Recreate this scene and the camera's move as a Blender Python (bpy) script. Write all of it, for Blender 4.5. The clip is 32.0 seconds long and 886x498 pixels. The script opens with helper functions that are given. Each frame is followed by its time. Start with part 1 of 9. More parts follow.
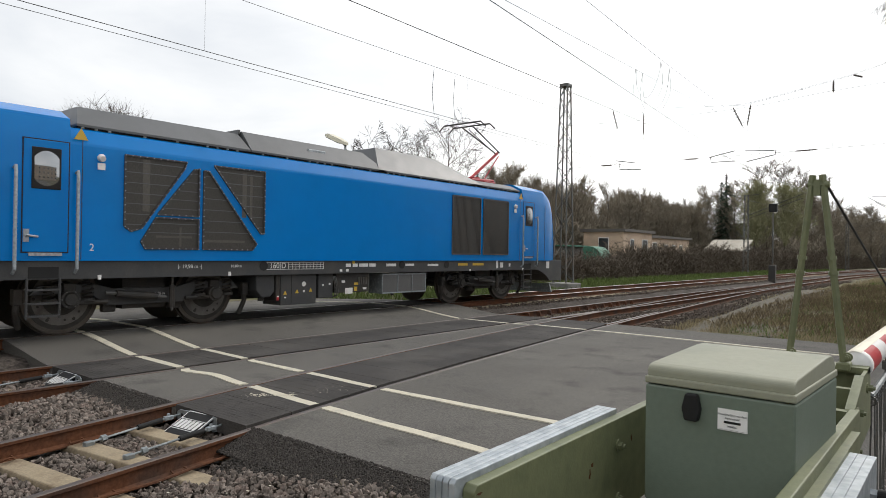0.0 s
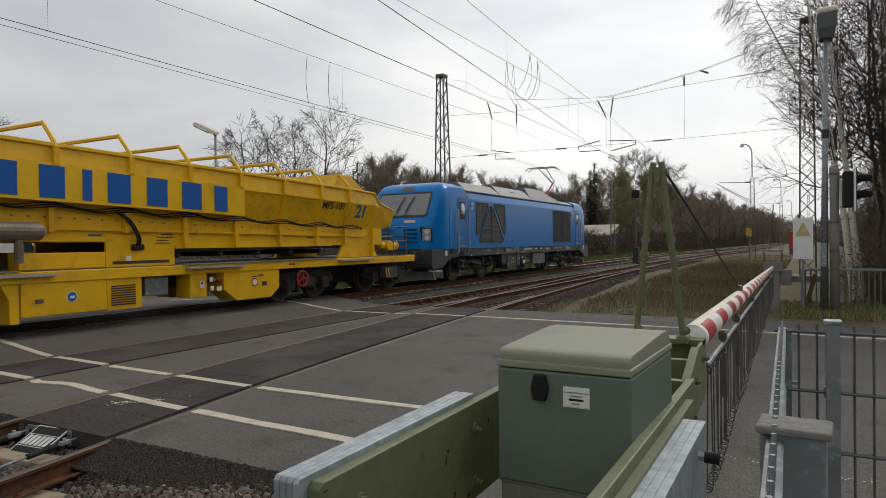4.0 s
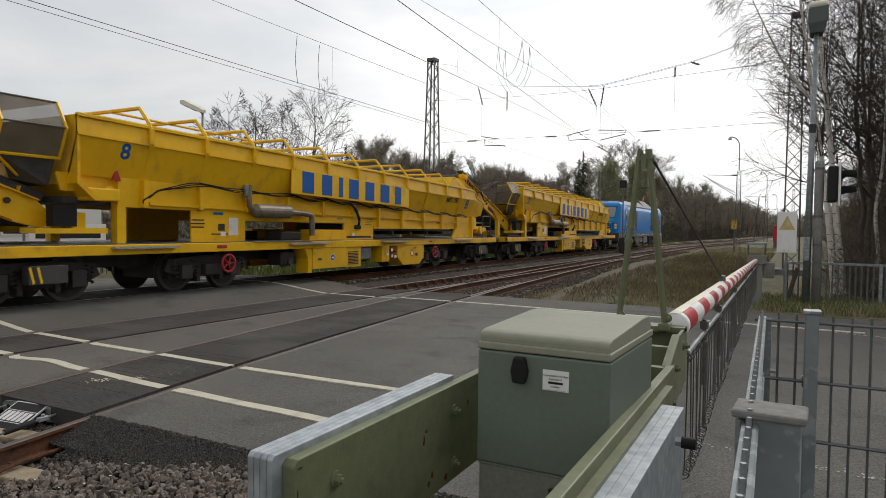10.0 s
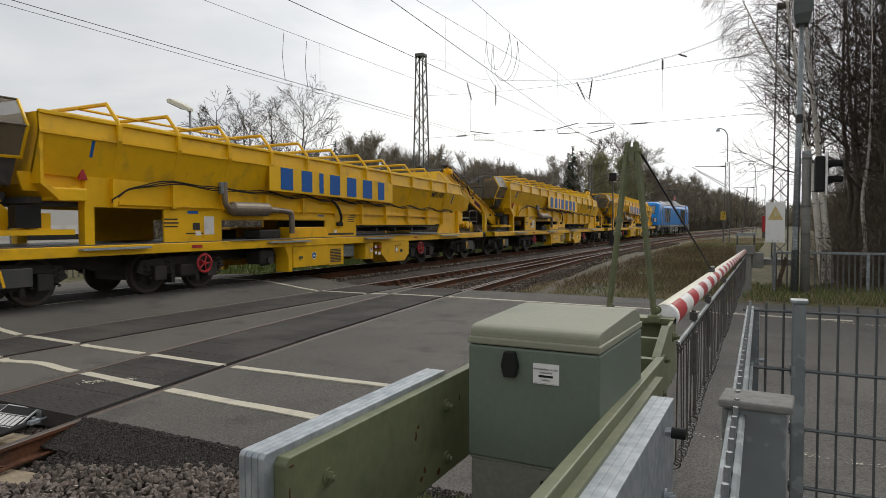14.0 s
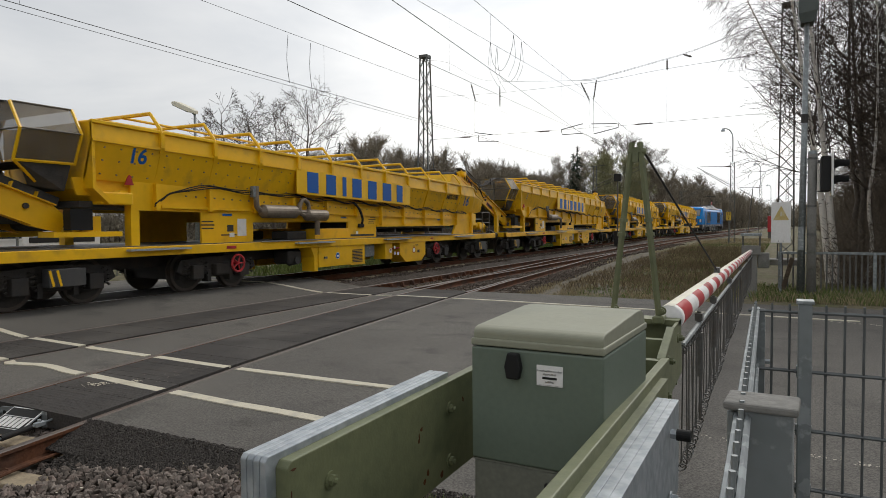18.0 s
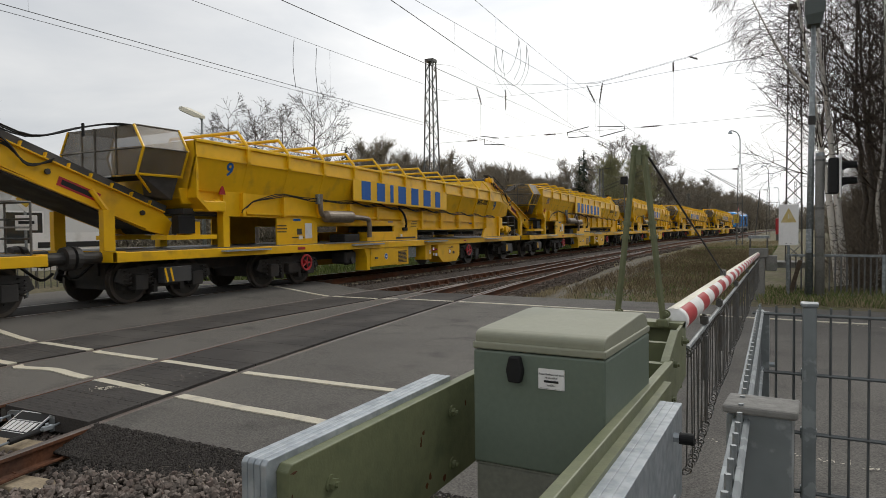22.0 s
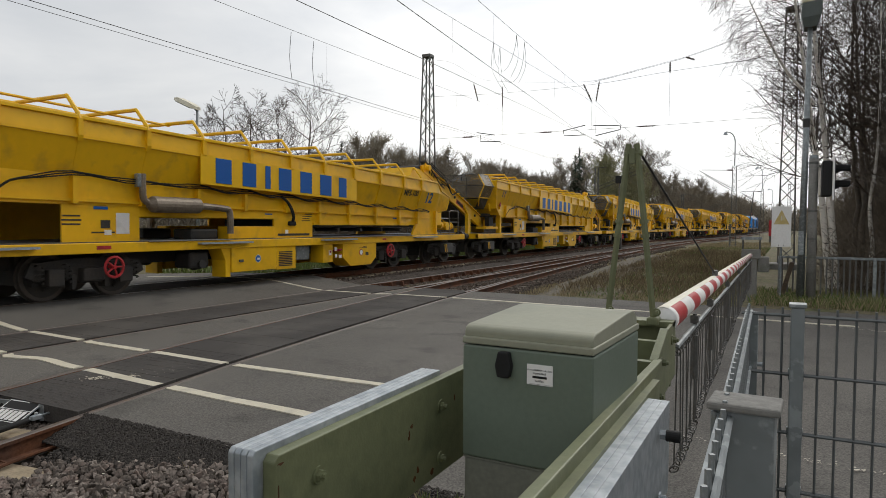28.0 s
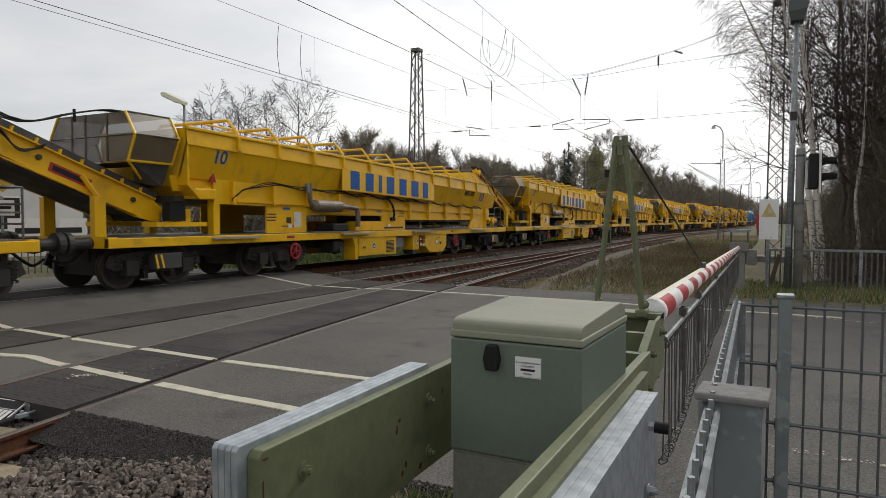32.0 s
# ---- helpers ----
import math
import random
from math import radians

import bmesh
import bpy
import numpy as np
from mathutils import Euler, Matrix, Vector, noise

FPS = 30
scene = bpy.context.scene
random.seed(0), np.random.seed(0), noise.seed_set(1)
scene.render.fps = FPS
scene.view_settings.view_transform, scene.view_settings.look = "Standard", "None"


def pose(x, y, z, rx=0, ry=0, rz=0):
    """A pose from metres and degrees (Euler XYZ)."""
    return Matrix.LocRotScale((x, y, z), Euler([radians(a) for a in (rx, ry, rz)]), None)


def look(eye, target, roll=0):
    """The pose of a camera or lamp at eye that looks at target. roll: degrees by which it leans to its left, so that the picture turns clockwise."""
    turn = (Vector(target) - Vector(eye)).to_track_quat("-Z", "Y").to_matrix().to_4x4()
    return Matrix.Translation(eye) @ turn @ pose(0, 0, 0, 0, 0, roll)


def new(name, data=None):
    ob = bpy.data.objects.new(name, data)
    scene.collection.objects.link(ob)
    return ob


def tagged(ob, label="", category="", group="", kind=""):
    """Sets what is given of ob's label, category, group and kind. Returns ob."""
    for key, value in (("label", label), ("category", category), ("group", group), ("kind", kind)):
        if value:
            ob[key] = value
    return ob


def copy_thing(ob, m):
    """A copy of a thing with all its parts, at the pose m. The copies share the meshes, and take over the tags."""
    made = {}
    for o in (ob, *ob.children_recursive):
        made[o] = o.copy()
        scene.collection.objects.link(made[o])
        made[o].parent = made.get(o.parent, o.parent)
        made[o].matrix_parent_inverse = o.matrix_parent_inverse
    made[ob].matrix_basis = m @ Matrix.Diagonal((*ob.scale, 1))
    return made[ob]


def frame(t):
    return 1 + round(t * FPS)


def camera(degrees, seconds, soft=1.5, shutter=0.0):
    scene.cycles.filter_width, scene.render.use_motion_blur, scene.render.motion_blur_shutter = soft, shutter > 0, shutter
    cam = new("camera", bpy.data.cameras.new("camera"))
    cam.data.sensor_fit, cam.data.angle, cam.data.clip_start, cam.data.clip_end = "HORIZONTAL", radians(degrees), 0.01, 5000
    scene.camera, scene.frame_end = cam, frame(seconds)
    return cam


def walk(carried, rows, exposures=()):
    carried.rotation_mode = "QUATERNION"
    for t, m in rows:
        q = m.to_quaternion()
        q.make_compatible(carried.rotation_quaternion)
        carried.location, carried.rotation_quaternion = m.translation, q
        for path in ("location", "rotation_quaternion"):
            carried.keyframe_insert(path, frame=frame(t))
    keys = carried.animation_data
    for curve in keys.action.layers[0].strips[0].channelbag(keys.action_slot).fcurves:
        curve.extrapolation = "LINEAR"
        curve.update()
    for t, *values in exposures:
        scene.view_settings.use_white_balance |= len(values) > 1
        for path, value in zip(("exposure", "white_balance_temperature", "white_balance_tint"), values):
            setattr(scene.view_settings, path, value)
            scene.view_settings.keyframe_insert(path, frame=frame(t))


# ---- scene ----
cam = camera(68.2, 32.0, 0.55, 0.08)
PATH = [
    (0, (-0.062, -0.091, 1.721), (-1.324, 1.46, 1.73), 0.9),
    (0.5, (-0.036, -0.058, 1.72), (-1.192, 1.574, 1.732), 0.1),
    (1, (-0.019, -0.046, 1.723), (-1.089, 1.644, 1.736), -0.1),
    (1.5, (-0.018, -0.039, 1.723), (-1.065, 1.665, 1.737), 0.2),
    (2, (-0.016, -0.035, 1.722), (-1.051, 1.677, 1.739), 0.0),
    (2.5, (-0.013, -0.03, 1.722), (-1.036, 1.688, 1.738), -0.3),
    (3, (-0.009, -0.019, 1.72), (-1.012, 1.711, 1.725), -1.0),
    (3.5, (-0.009, -0.02, 1.718), (-0.989, 1.723, 1.712), -0.6),
    (4, (-0.004, -0.02, 1.721), (-0.971, 1.731, 1.701), -0.7),
    (4.5, (-0.001, -0.019, 1.719), (-0.965, 1.733, 1.692), -0.4),
    (6.5, (-0.002, -0.009, 1.707), (-0.941, 1.756, 1.647), 0.3),
    (7, (-0.003, -0.007, 1.708), (-0.936, 1.761, 1.636), 0.3),
    (7.5, (-0.002, -0.01, 1.71), (-0.936, 1.757, 1.632), 0.9),
    (8, (0.002, -0.01, 1.713), (-0.946, 1.749, 1.64), 0.5),
    (8.5, (0.002, -0.011, 1.713), (-0.944, 1.749, 1.645), 0.6),
    (9, (0.004, -0.007, 1.713), (-0.931, 1.759, 1.648), 0.1),
    (9.5, (0.002, -0.008, 1.711), (-0.928, 1.762, 1.648), 0.5),
    (10, (-0.001, 0.0, 1.706), (-0.933, 1.768, 1.642), 0.7),
    (10.5, (0.0, -0.002, 1.706), (-0.925, 1.77, 1.638), 0.8),
    (11, (0.0, -0.001, 1.707), (-0.927, 1.77, 1.633), 0.9),
    (11.5, (0.003, -0.002, 1.709), (-0.922, 1.769, 1.633), 0.6),
    (12, (0.005, -0.002, 1.711), (-0.921, 1.77, 1.636), -0.7),
    (12.5, (0.005, 0.002, 1.709), (-0.919, 1.775, 1.635), -0.4),
    (13, (0.003, 0.002, 1.708), (-0.914, 1.778, 1.634), -0.0),
    (13.5, (0.003, 0.003, 1.705), (-0.909, 1.782, 1.63), -0.1),
    (14, (0.006, 0.001, 1.707), (-0.902, 1.781, 1.629), -0.2),
    (14.5, (0.004, 0.001, 1.708), (-0.904, 1.781, 1.629), -0.1),
    (16.5, (0.009, 0.015, 1.71), (-0.896, 1.797, 1.639), -0.7),
    (17, (0.009, 0.016, 1.709), (-0.89, 1.801, 1.636), -0.6),
    (17.5, (0.006, 0.012, 1.706), (-0.891, 1.798, 1.632), -0.4),
    (18, (0.007, 0.011, 1.707), (-0.914, 1.785, 1.633), -0.4),
    (18.5, (0.014, 0.013, 1.709), (-0.913, 1.784, 1.638), -0.5),
    (19, (0.014, 0.011, 1.709), (-0.918, 1.779, 1.643), -0.4),
    (19.5, (0.014, 0.01, 1.706), (-0.921, 1.777, 1.646), -0.7),
    (20, (0.016, 0.009, 1.707), (-0.921, 1.775, 1.65), -0.7),
    (20.5, (0.019, 0.014, 1.71), (-0.919, 1.78, 1.653), -0.9),
    (21, (0.019, 0.014, 1.707), (-0.92, 1.779, 1.65), -0.5),
    (21.5, (0.02, 0.016, 1.706), (-0.919, 1.781, 1.647), -0.6),
    (22, (0.021, 0.015, 1.707), (-0.918, 1.78, 1.644), -0.6),
    (22.5, (0.021, 0.016, 1.705), (-0.918, 1.78, 1.638), -0.4),
    (23, (0.022, 0.017, 1.706), (-0.916, 1.782, 1.634), -0.5),
    (23.5, (0.023, 0.017, 1.706), (-0.914, 1.782, 1.631), -0.4),
    (24, (0.021, 0.016, 1.705), (-0.915, 1.782, 1.628), 0.0),
    (24.5, (0.021, 0.016, 1.705), (-0.913, 1.783, 1.627), 0.2),
    (25, (0.021, 0.019, 1.703), (-0.912, 1.787, 1.624), 0.2),
    (25.5, (0.024, 0.017, 1.704), (-0.909, 1.785, 1.625), 0.1),
    (27.5, (0.032, 0.019, 1.705), (-0.896, 1.789, 1.627), 0.3),
    (28, (0.03, 0.016, 1.703), (-0.893, 1.788, 1.628), 0.4),
    (28.5, (0.03, 0.018, 1.702), (-0.893, 1.791, 1.628), 0.1),
    (29, (0.03, 0.021, 1.701), (-0.893, 1.794, 1.628), 0.3),
    (29.5, (0.032, 0.023, 1.699), (-0.89, 1.796, 1.625), 0.1),
    (30, (0.034, 0.027, 1.699), (-0.884, 1.802, 1.621), -0.0),
    (30.5, (0.032, 0.028, 1.697), (-0.883, 1.805, 1.615), 0.2),
    (31, (0.03, 0.032, 1.696), (-0.878, 1.812, 1.61), 0.6),
    (31.5, (0.032, 0.031, 1.697), (-0.869, 1.814, 1.608), 0.4),
    (32, (0.03, 0.035, 1.696), (-0.866, 1.821, 1.605), 0.1),
]
walk(cam, [(t, look(eye, target, roll)) for t, eye, target, roll in PATH],
     exposures=[(0.0, 0.53), (0.6, 0.46), (1.0, 0.3), (1.5, 0.10), (2.5, -0.06), (4.0, -0.15), (6.5, 0.04), (9.0, 0.1), (32.0, 0.1)])

# ---- world, sun, exposure ----
SUN_EL, SUN_AZ = 40.0, 12.0   # the bright part of the cloud cover lies along the line, slightly to its right
world = bpy.data.worlds.new("overcast_sky")
world.use_nodes = True
scene.world = world
wn, wl = world.node_tree.nodes, world.node_tree.links
wn.clear()
w_out = wn.new("ShaderNodeOutputWorld")
w_bg = wn.new("ShaderNodeBackground")
w_sky = wn.new("ShaderNodeTexSky")
w_sky.sky_type = "NISHITA"
w_sky.sun_disc = False
w_sky.sun_elevation = radians(SUN_EL)
w_sky.sun_rotation = radians(SUN_AZ)
w_sky.air_density, w_sky.dust_density, w_sky.ozone_density = 1.0, 4.0, 1.0
w_co = wn.new("ShaderNodeTexCoord")
w_map = wn.new("ShaderNodeMapping")
w_map.inputs["Scale"].default_value = (1.0, 1.0, 3.2)
w_map.inputs["Location"].default_value = (0.3, 0.1, 0.0)
w_n = wn.new("ShaderNodeTexNoise")
w_n.inputs["Scale"].default_value = 1.7
w_n.inputs["Detail"].default_value = 7.0
w_n.inputs["Roughness"].default_value = 0.52
w_n.inputs["Distortion"].default_value = 0.35
w_ramp = wn.new("ShaderNodeValToRGB")
w_ramp.color_ramp.elements[0].position = 0.30
w_ramp.color_ramp.elements[0].color = (0.575, 0.615, 0.675, 1)
w_ramp.color_ramp.elements[1].position = 0.68
w_ramp.color_ramp.elements[1].color = (1.0, 1.0, 1.0, 1)
w_gain = wn.new("ShaderNodeMix")
w_gain.data_type = "RGBA"
w_gain.blend_type = "MULTIPLY"
w_gain.inputs["Factor"].default_value = 1.0
w_gain.inputs["B"].default_value = (8.6, 8.55, 8.4, 1)
w_mix = wn.new("ShaderNodeMix")
w_mix.data_type = "RGBA"
w_mix.inputs["Factor"].default_value = 0.88
wl.new(w_co.outputs["Generated"], w_map.inputs["Vector"])
wl.new(w_map.outputs["Vector"], w_n.inputs["Vector"])
wl.new(w_n.outputs["Fac"], w_ramp.inputs["Fac"])
# the cloud cover brightens towards the hidden sun
w_dot = wn.new("ShaderNodeVectorMath")
w_dot.operation = "DOT_PRODUCT"
w_dot.inputs[1].default_value = (math.sin(radians(SUN_AZ)) * 0.9, math.cos(radians(SUN_AZ)) * 0.9, 0.42)
w_glow = wn.new("ShaderNodeMapRange")
w_glow.interpolation_type = "SMOOTHSTEP"
w_glow.inputs["From Min"].default_value, w_glow.inputs["From Max"].default_value = 0.45, 1.0
w_glow.inputs["To Min"].default_value, w_glow.inputs["To Max"].default_value = 1.0, 1.55
w_scale = wn.new("ShaderNodeVectorMath")
w_scale.operation = "SCALE"
wl.new(w_co.outputs["Generated"], w_dot.inputs[0])
wl.new(w_dot.outputs["Value"], w_glow.inputs["Value"])
wl.new(w_ramp.outputs["Color"], w_scale.inputs[0])
wl.new(w_glow.outputs["Result"], w_scale.inputs["Scale"])
wl.new(w_scale.outputs["Vector"], w_gain.inputs["A"])
wl.new(w_sky.outputs["Color"], w_mix.inputs["A"])
wl.new(w_gain.outputs["Result"], w_mix.inputs["B"])
wl.new(w_mix.outputs["Result"], w_bg.inputs["Color"])
w_bg.inputs["Strength"].default_value = 0.1
wl.new(w_bg.outputs["Background"], w_out.inputs["Surface"])
sun_data = bpy.data.lights.new("sun", "SUN")
sun_data.energy, sun_data.angle, sun_data.color = 1.0, radians(20), (1.0, 0.96, 0.9)
sun = new("sun", sun_data)
sun.matrix_world = look((0, 0, 60), (-30 * math.sin(radians(SUN_AZ)), -30 * math.cos(radians(SUN_AZ)), 60 - 30 * math.tan(radians(SUN_EL))))
scene.view_settings.exposure = 0.0


# ---- materials ----
def material(name, rgb, rough=0.6, metal=0.0, grain=0.0, grain_scale=40.0, stain=None, stain_scale=1.5, stain_lo=0.45, stain_hi=0.7,
             bump=0.0, bump_scale=60.0, spread=0.0, coat=0.0, stain2=None, stain2_scale=6.0, stretch=(1, 1, 1), rough_var=0.1, spec=0.5):
    m = bpy.data.materials.new(name)
    m.use_nodes = True
    n, l = m.node_tree.nodes, m.node_tree.links
    bsdf = n["Principled BSDF"]
    bsdf.inputs["Roughness"].default_value = rough
    bsdf.inputs["Metallic"].default_value = metal
    bsdf.inputs["Specular IOR Level"].default_value = spec
    if coat:
        bsdf.inputs["Coat Weight"].default_value = coat
        bsdf.inputs["Coat Roughness"].default_value = 0.08
    co = n.new("ShaderNodeTexCoord")
    mp = n.new("ShaderNodeMapping")
    mp.inputs["Scale"].default_value = stretch
    l.new(co.outputs["Object"], mp.inputs["Vector"])
    vec = mp.outputs["Vector"]
    color = n.new("ShaderNodeRGB")
    color.outputs[0].default_value = (*rgb, 1)
    out = color.outputs[0]

    def noise_at(scale, detail=5.0):
        t = n.new("ShaderNodeTexNoise")
        t.inputs["Scale"].default_value = scale
        t.inputs["Detail"].default_value = detail
        l.new(vec, t.inputs["Vector"])
        return t.outputs["Fac"]

    def ramp(fac, lo, hi):
        r = n.new("ShaderNodeMapRange")
        r.inputs["From Min"].default_value = lo
        r.inputs["From Max"].default_value = hi
        l.new(fac, r.inputs["Value"])
        return r.outputs["Result"]

    def mix(a, b, fac, mode="MIX"):
        x = n.new("ShaderNodeMix")
        x.data_type, x.blend_type = "RGBA", mode
        for key, v in (("A", a), ("B", b), ("Factor", fac)):
            sock = x.inputs[key] if key == "Factor" else [s for s in x.inputs if s.name == key and s.type == "RGBA"][0]
            if isinstance(v, (int, float)):
                sock.default_value = v
            elif isinstance(v, tuple):
                sock.default_value = (*v, 1)
            else:
                l.new(v, sock)
        return [s for s in x.outputs if s.type == "RGBA"][0]

    if spread:
        info = n.new("ShaderNodeObjectInfo")
        geo = n.new("ShaderNodeNewGeometry")
        add = n.new("ShaderNodeMath")
        add.operation = "ADD"
        l.new(info.outputs["Random"], add.inputs[0])
        l.new(geo.outputs["Random Per Island"], add.inputs[1])
        fr = n.new("ShaderNodeMath")
        fr.operation = "FRACT"
        l.new(add.outputs[0], fr.inputs[0])
        k = n.new("ShaderNodeMapRange")
        k.inputs["To Min"].default_value, k.inputs["To Max"].default_value = 1 - spread, 1 + spread
        l.new(fr.outputs[0], k.inputs["Value"])
        g = n.new("ShaderNodeCombineColor")
        for i in range(3):
            l.new(k.outputs["Result"], g.inputs[i])
        out = mix(out, g.outputs[0], 1.0, "MULTIPLY")
    if stain:
        out = mix(out, stain, ramp(noise_at(stain_scale), stain_lo, stain_hi))
    if stain2:
        out = mix(out, stain2, ramp(noise_at(stain2_scale, 8.0), 0.55, 0.72))
    if grain:
        k = n.new("ShaderNodeMapRange")
        k.inputs["From Min"].default_value, k.inputs["From Max"].default_value = 0.25, 0.75
        k.inputs["To Min"].default_value, k.inputs["To Max"].default_value = 1 - grain, 1 + grain
        l.new(noise_at(grain_scale, 3.0), k.inputs["Value"])
        g = n.new("ShaderNodeCombineColor")
        for i in range(3):
            l.new(k.outputs["Result"], g.inputs[i])
        out = mix(out, g.outputs[0], 1.0, "MULTIPLY")
    l.new(out, bsdf.inputs["Base Color"])
    if rough_var:
        k = n.new("ShaderNodeMapRange")
        k.inputs["To Min"].default_value, k.inputs["To Max"].default_value = max(0.02, rough - rough_var), min(1, rough + rough_var)
        l.new(noise_at(stain_scale * 2.3), k.inputs["Value"])
        l.new(k.outputs["Result"], bsdf.inputs["Roughness"])
    if bump:
        b = n.new("ShaderNodeBump")
        b.inputs["Strength"].default_value = 0.6
        b.inputs["Distance"].default_value = bump
        l.new(noise_at(bump_scale, 4.0), b.inputs["Height"])
        l.new(b.outputs["Normal"], bsdf.inputs["Normal"])
    return m


M = {}
M["asphalt"] = material("asphalt", (0.101, 0.094, 0.084), 0.88, spec=0.3, grain=0.55, grain_scale=70, stain=(0.132, 0.123, 0.109), stain_scale=0.35, bump=0.004, bump_scale=120,
                        stain2=(0.072, 0.068, 0.061), stain2_scale=1.6)
M["asphalt_dark"] = material("asphalt_dark", (0.05, 0.049, 0.048), 0.9, grain=0.4, grain_scale=70, bump=0.012, bump_scale=45, stain=(0.075, 0.07, 0.065), stain_scale=1.2)
M["rubber_panel"] = material("rubber_panel", (0.046, 0.042, 0.039), 0.9, spec=0.25, grain=0.35, grain_scale=60, stain=(0.078, 0.072, 0.065), stain_scale=0.9, bump=0.003, bump_scale=90, spread=0.10)
M["line"] = material("line_paint", (0.53, 0.49, 0.385), 0.75, grain=0.12, grain_scale=90, stain=(0.33, 0.31, 0.27), stain_scale=5, stain_lo=0.52, stain_hi=0.8, bump=0.002)
M["stone"] = material("ballast_stone", (0.155, 0.131, 0.113), 0.92, spec=0.12, spread=0.6, grain=0.35, grain_scale=30, bump=0.012, bump_scale=40, stain=(0.18, 0.142, 0.122), stain_scale=9, stain_lo=0.5, stain_hi=0.62)
M["stone_brown"] = material("brown_ballast_stone", (0.096, 0.080, 0.067), 0.92, spec=0.12, spread=0.5, grain=0.35, grain_scale=30, bump=0.012, bump_scale=40, stain=(0.085, 0.06, 0.045), stain_scale=5)
M["ballast"] = material("ballast_bed", (0.074, 0.063, 0.055), 0.95, spec=0.12, grain=0.7, grain_scale=16, bump=0.05, bump_scale=14, stain=(0.045, 0.037, 0.031), stain_scale=0.8)
M["rust"] = material("rusty_rail", (0.112, 0.047, 0.024), 0.85, spec=0.15, grain=0.3, grain_scale=30, stain=(0.06, 0.04, 0.032), stain_scale=2, bump=0.004)
M["rail_head"] = material("worn_rail_head", (0.33, 0.31, 0.29), 0.38, metal=0.9, grain=0.15, grain_scale=30, stain=(0.2, 0.15, 0.12), stain_scale=3)
M["rail_dull"] = material("dull_rail_head", (0.10, 0.082, 0.072), 0.5, metal=0.3, grain=0.25, grain_scale=25, stain=(0.10, 0.07, 0.055), stain_scale=3)
M["sleeper"] = material("concrete_sleeper", (0.31, 0.25, 0.165), 0.9, grain=0.2, stain=(0.17, 0.125, 0.08), stain_scale=4, bump=0.005, spread=0.15)
M["wood_sleeper"] = material("wooden_sleeper", (0.12, 0.09, 0.065), 0.9, grain=0.4, grain_scale=25, bump=0.01, spread=0.25)
M["soil"] = material("verge_soil", (0.125, 0.108, 0.066), 0.95, spec=0.2, grain=0.5, grain_scale=7, stain=(0.085, 0.09, 0.036), stain_scale=0.9, bump=0.05, bump_scale=8, stain2=(0.145, 0.122, 0.075), stain2_scale=1.6)
M["sand"] = material("pale_gravel", (0.13, 0.114, 0.088), 0.95, spec=0.2, grain=0.5, grain_scale=18, bump=0.03, bump_scale=14, stain=(0.085, 0.078, 0.055), stain_scale=1.5)
M["blue"] = material("blue_paint", (0.001, 0.188, 0.56), 0.24, spec=0.25, grain=0.03, grain_scale=3, rough_var=0.05, stain=(0.001, 0.176, 0.525), stain_scale=0.7)
M["loco_grey"] = material("roof_grey", (0.095, 0.099, 0.103), 0.45, grain=0.08, stain=(0.085, 0.088, 0.09), stain_scale=1.5)
M["frame_grey"] = material("frame_grey", (0.045, 0.046, 0.048), 0.5, grain=0.15, stain=(0.065, 0.062, 0.058), stain_scale=2)
M["black"] = material("black_steel", (0.028, 0.026, 0.024), 0.6, grain=0.3, stain=(0.045, 0.036, 0.028), stain_scale=3)
M["void"] = material("dark_interior", (0.012, 0.012, 0.012), 0.8, rough_var=0)
M["yellow"] = material("yellow_paint", (0.82, 0.465, 0.006), 0.4, spec=0.4, grain=0.05, grain_scale=5, stain=(0.68, 0.375, 0.008), stain_scale=0.9, stain_lo=0.5, stain_hi=0.85,
                       stain2=(0.60, 0.335, 0.02), stain2_scale=2.2)
M["yellow_clean"] = material("yellow_panel", (0.83, 0.485, 0.006), 0.38, spec=0.4, grain=0.04, grain_scale=5, stain=(0.52, 0.30, 0.012), stain_scale=1.2, stain_lo=0.5, stain_hi=0.9)
M["text_blue"] = material("blue_lettering", (0.008, 0.098, 0.37), 0.5, spec=0.3, rough_var=0.03)
M["white"] = material("white_paint", (0.75, 0.74, 0.72), 0.5, grain=0.06, stain=(0.5, 0.48, 0.44), stain_scale=3, stain_lo=0.55, stain_hi=0.85)
M["red"] = material("red_paint", (0.42, 0.02, 0.025), 0.45, grain=0.1, stain=(0.28, 0.02, 0.02), stain_scale=4)
M["green"] = material("olive_green_paint", (0.138, 0.152, 0.078), 0.5, grain=0.15, grain_scale=25, stain=(0.165, 0.175, 0.09), stain_scale=2.5, stain2=(0.105, 0.118, 0.06), stain2_scale=9, bump=0.001, bump_scale=120)
M["plinth"] = material("weathered_casing", (0.185, 0.19, 0.155), 0.7, grain=0.15, grain_scale=60, stain=(0.14, 0.142, 0.118), stain_scale=3, bump=0.001, bump_scale=120)
M["cabinet"] = material("grey_green_cabinet", (0.122, 0.155, 0.118), 0.55, grain=0.06, grain_scale=60, stain=(0.138, 0.172, 0.132), stain_scale=1.5, bump=0.0006, bump_scale=220)
M["lid"] = material("grey_green_lid", (0.25, 0.252, 0.185), 0.6, grain=0.05, grain_scale=50, stain=(0.19, 0.205, 0.155), stain_scale=3, stain_lo=0.5, stain_hi=0.8, bump=0.0006, bump_scale=200)
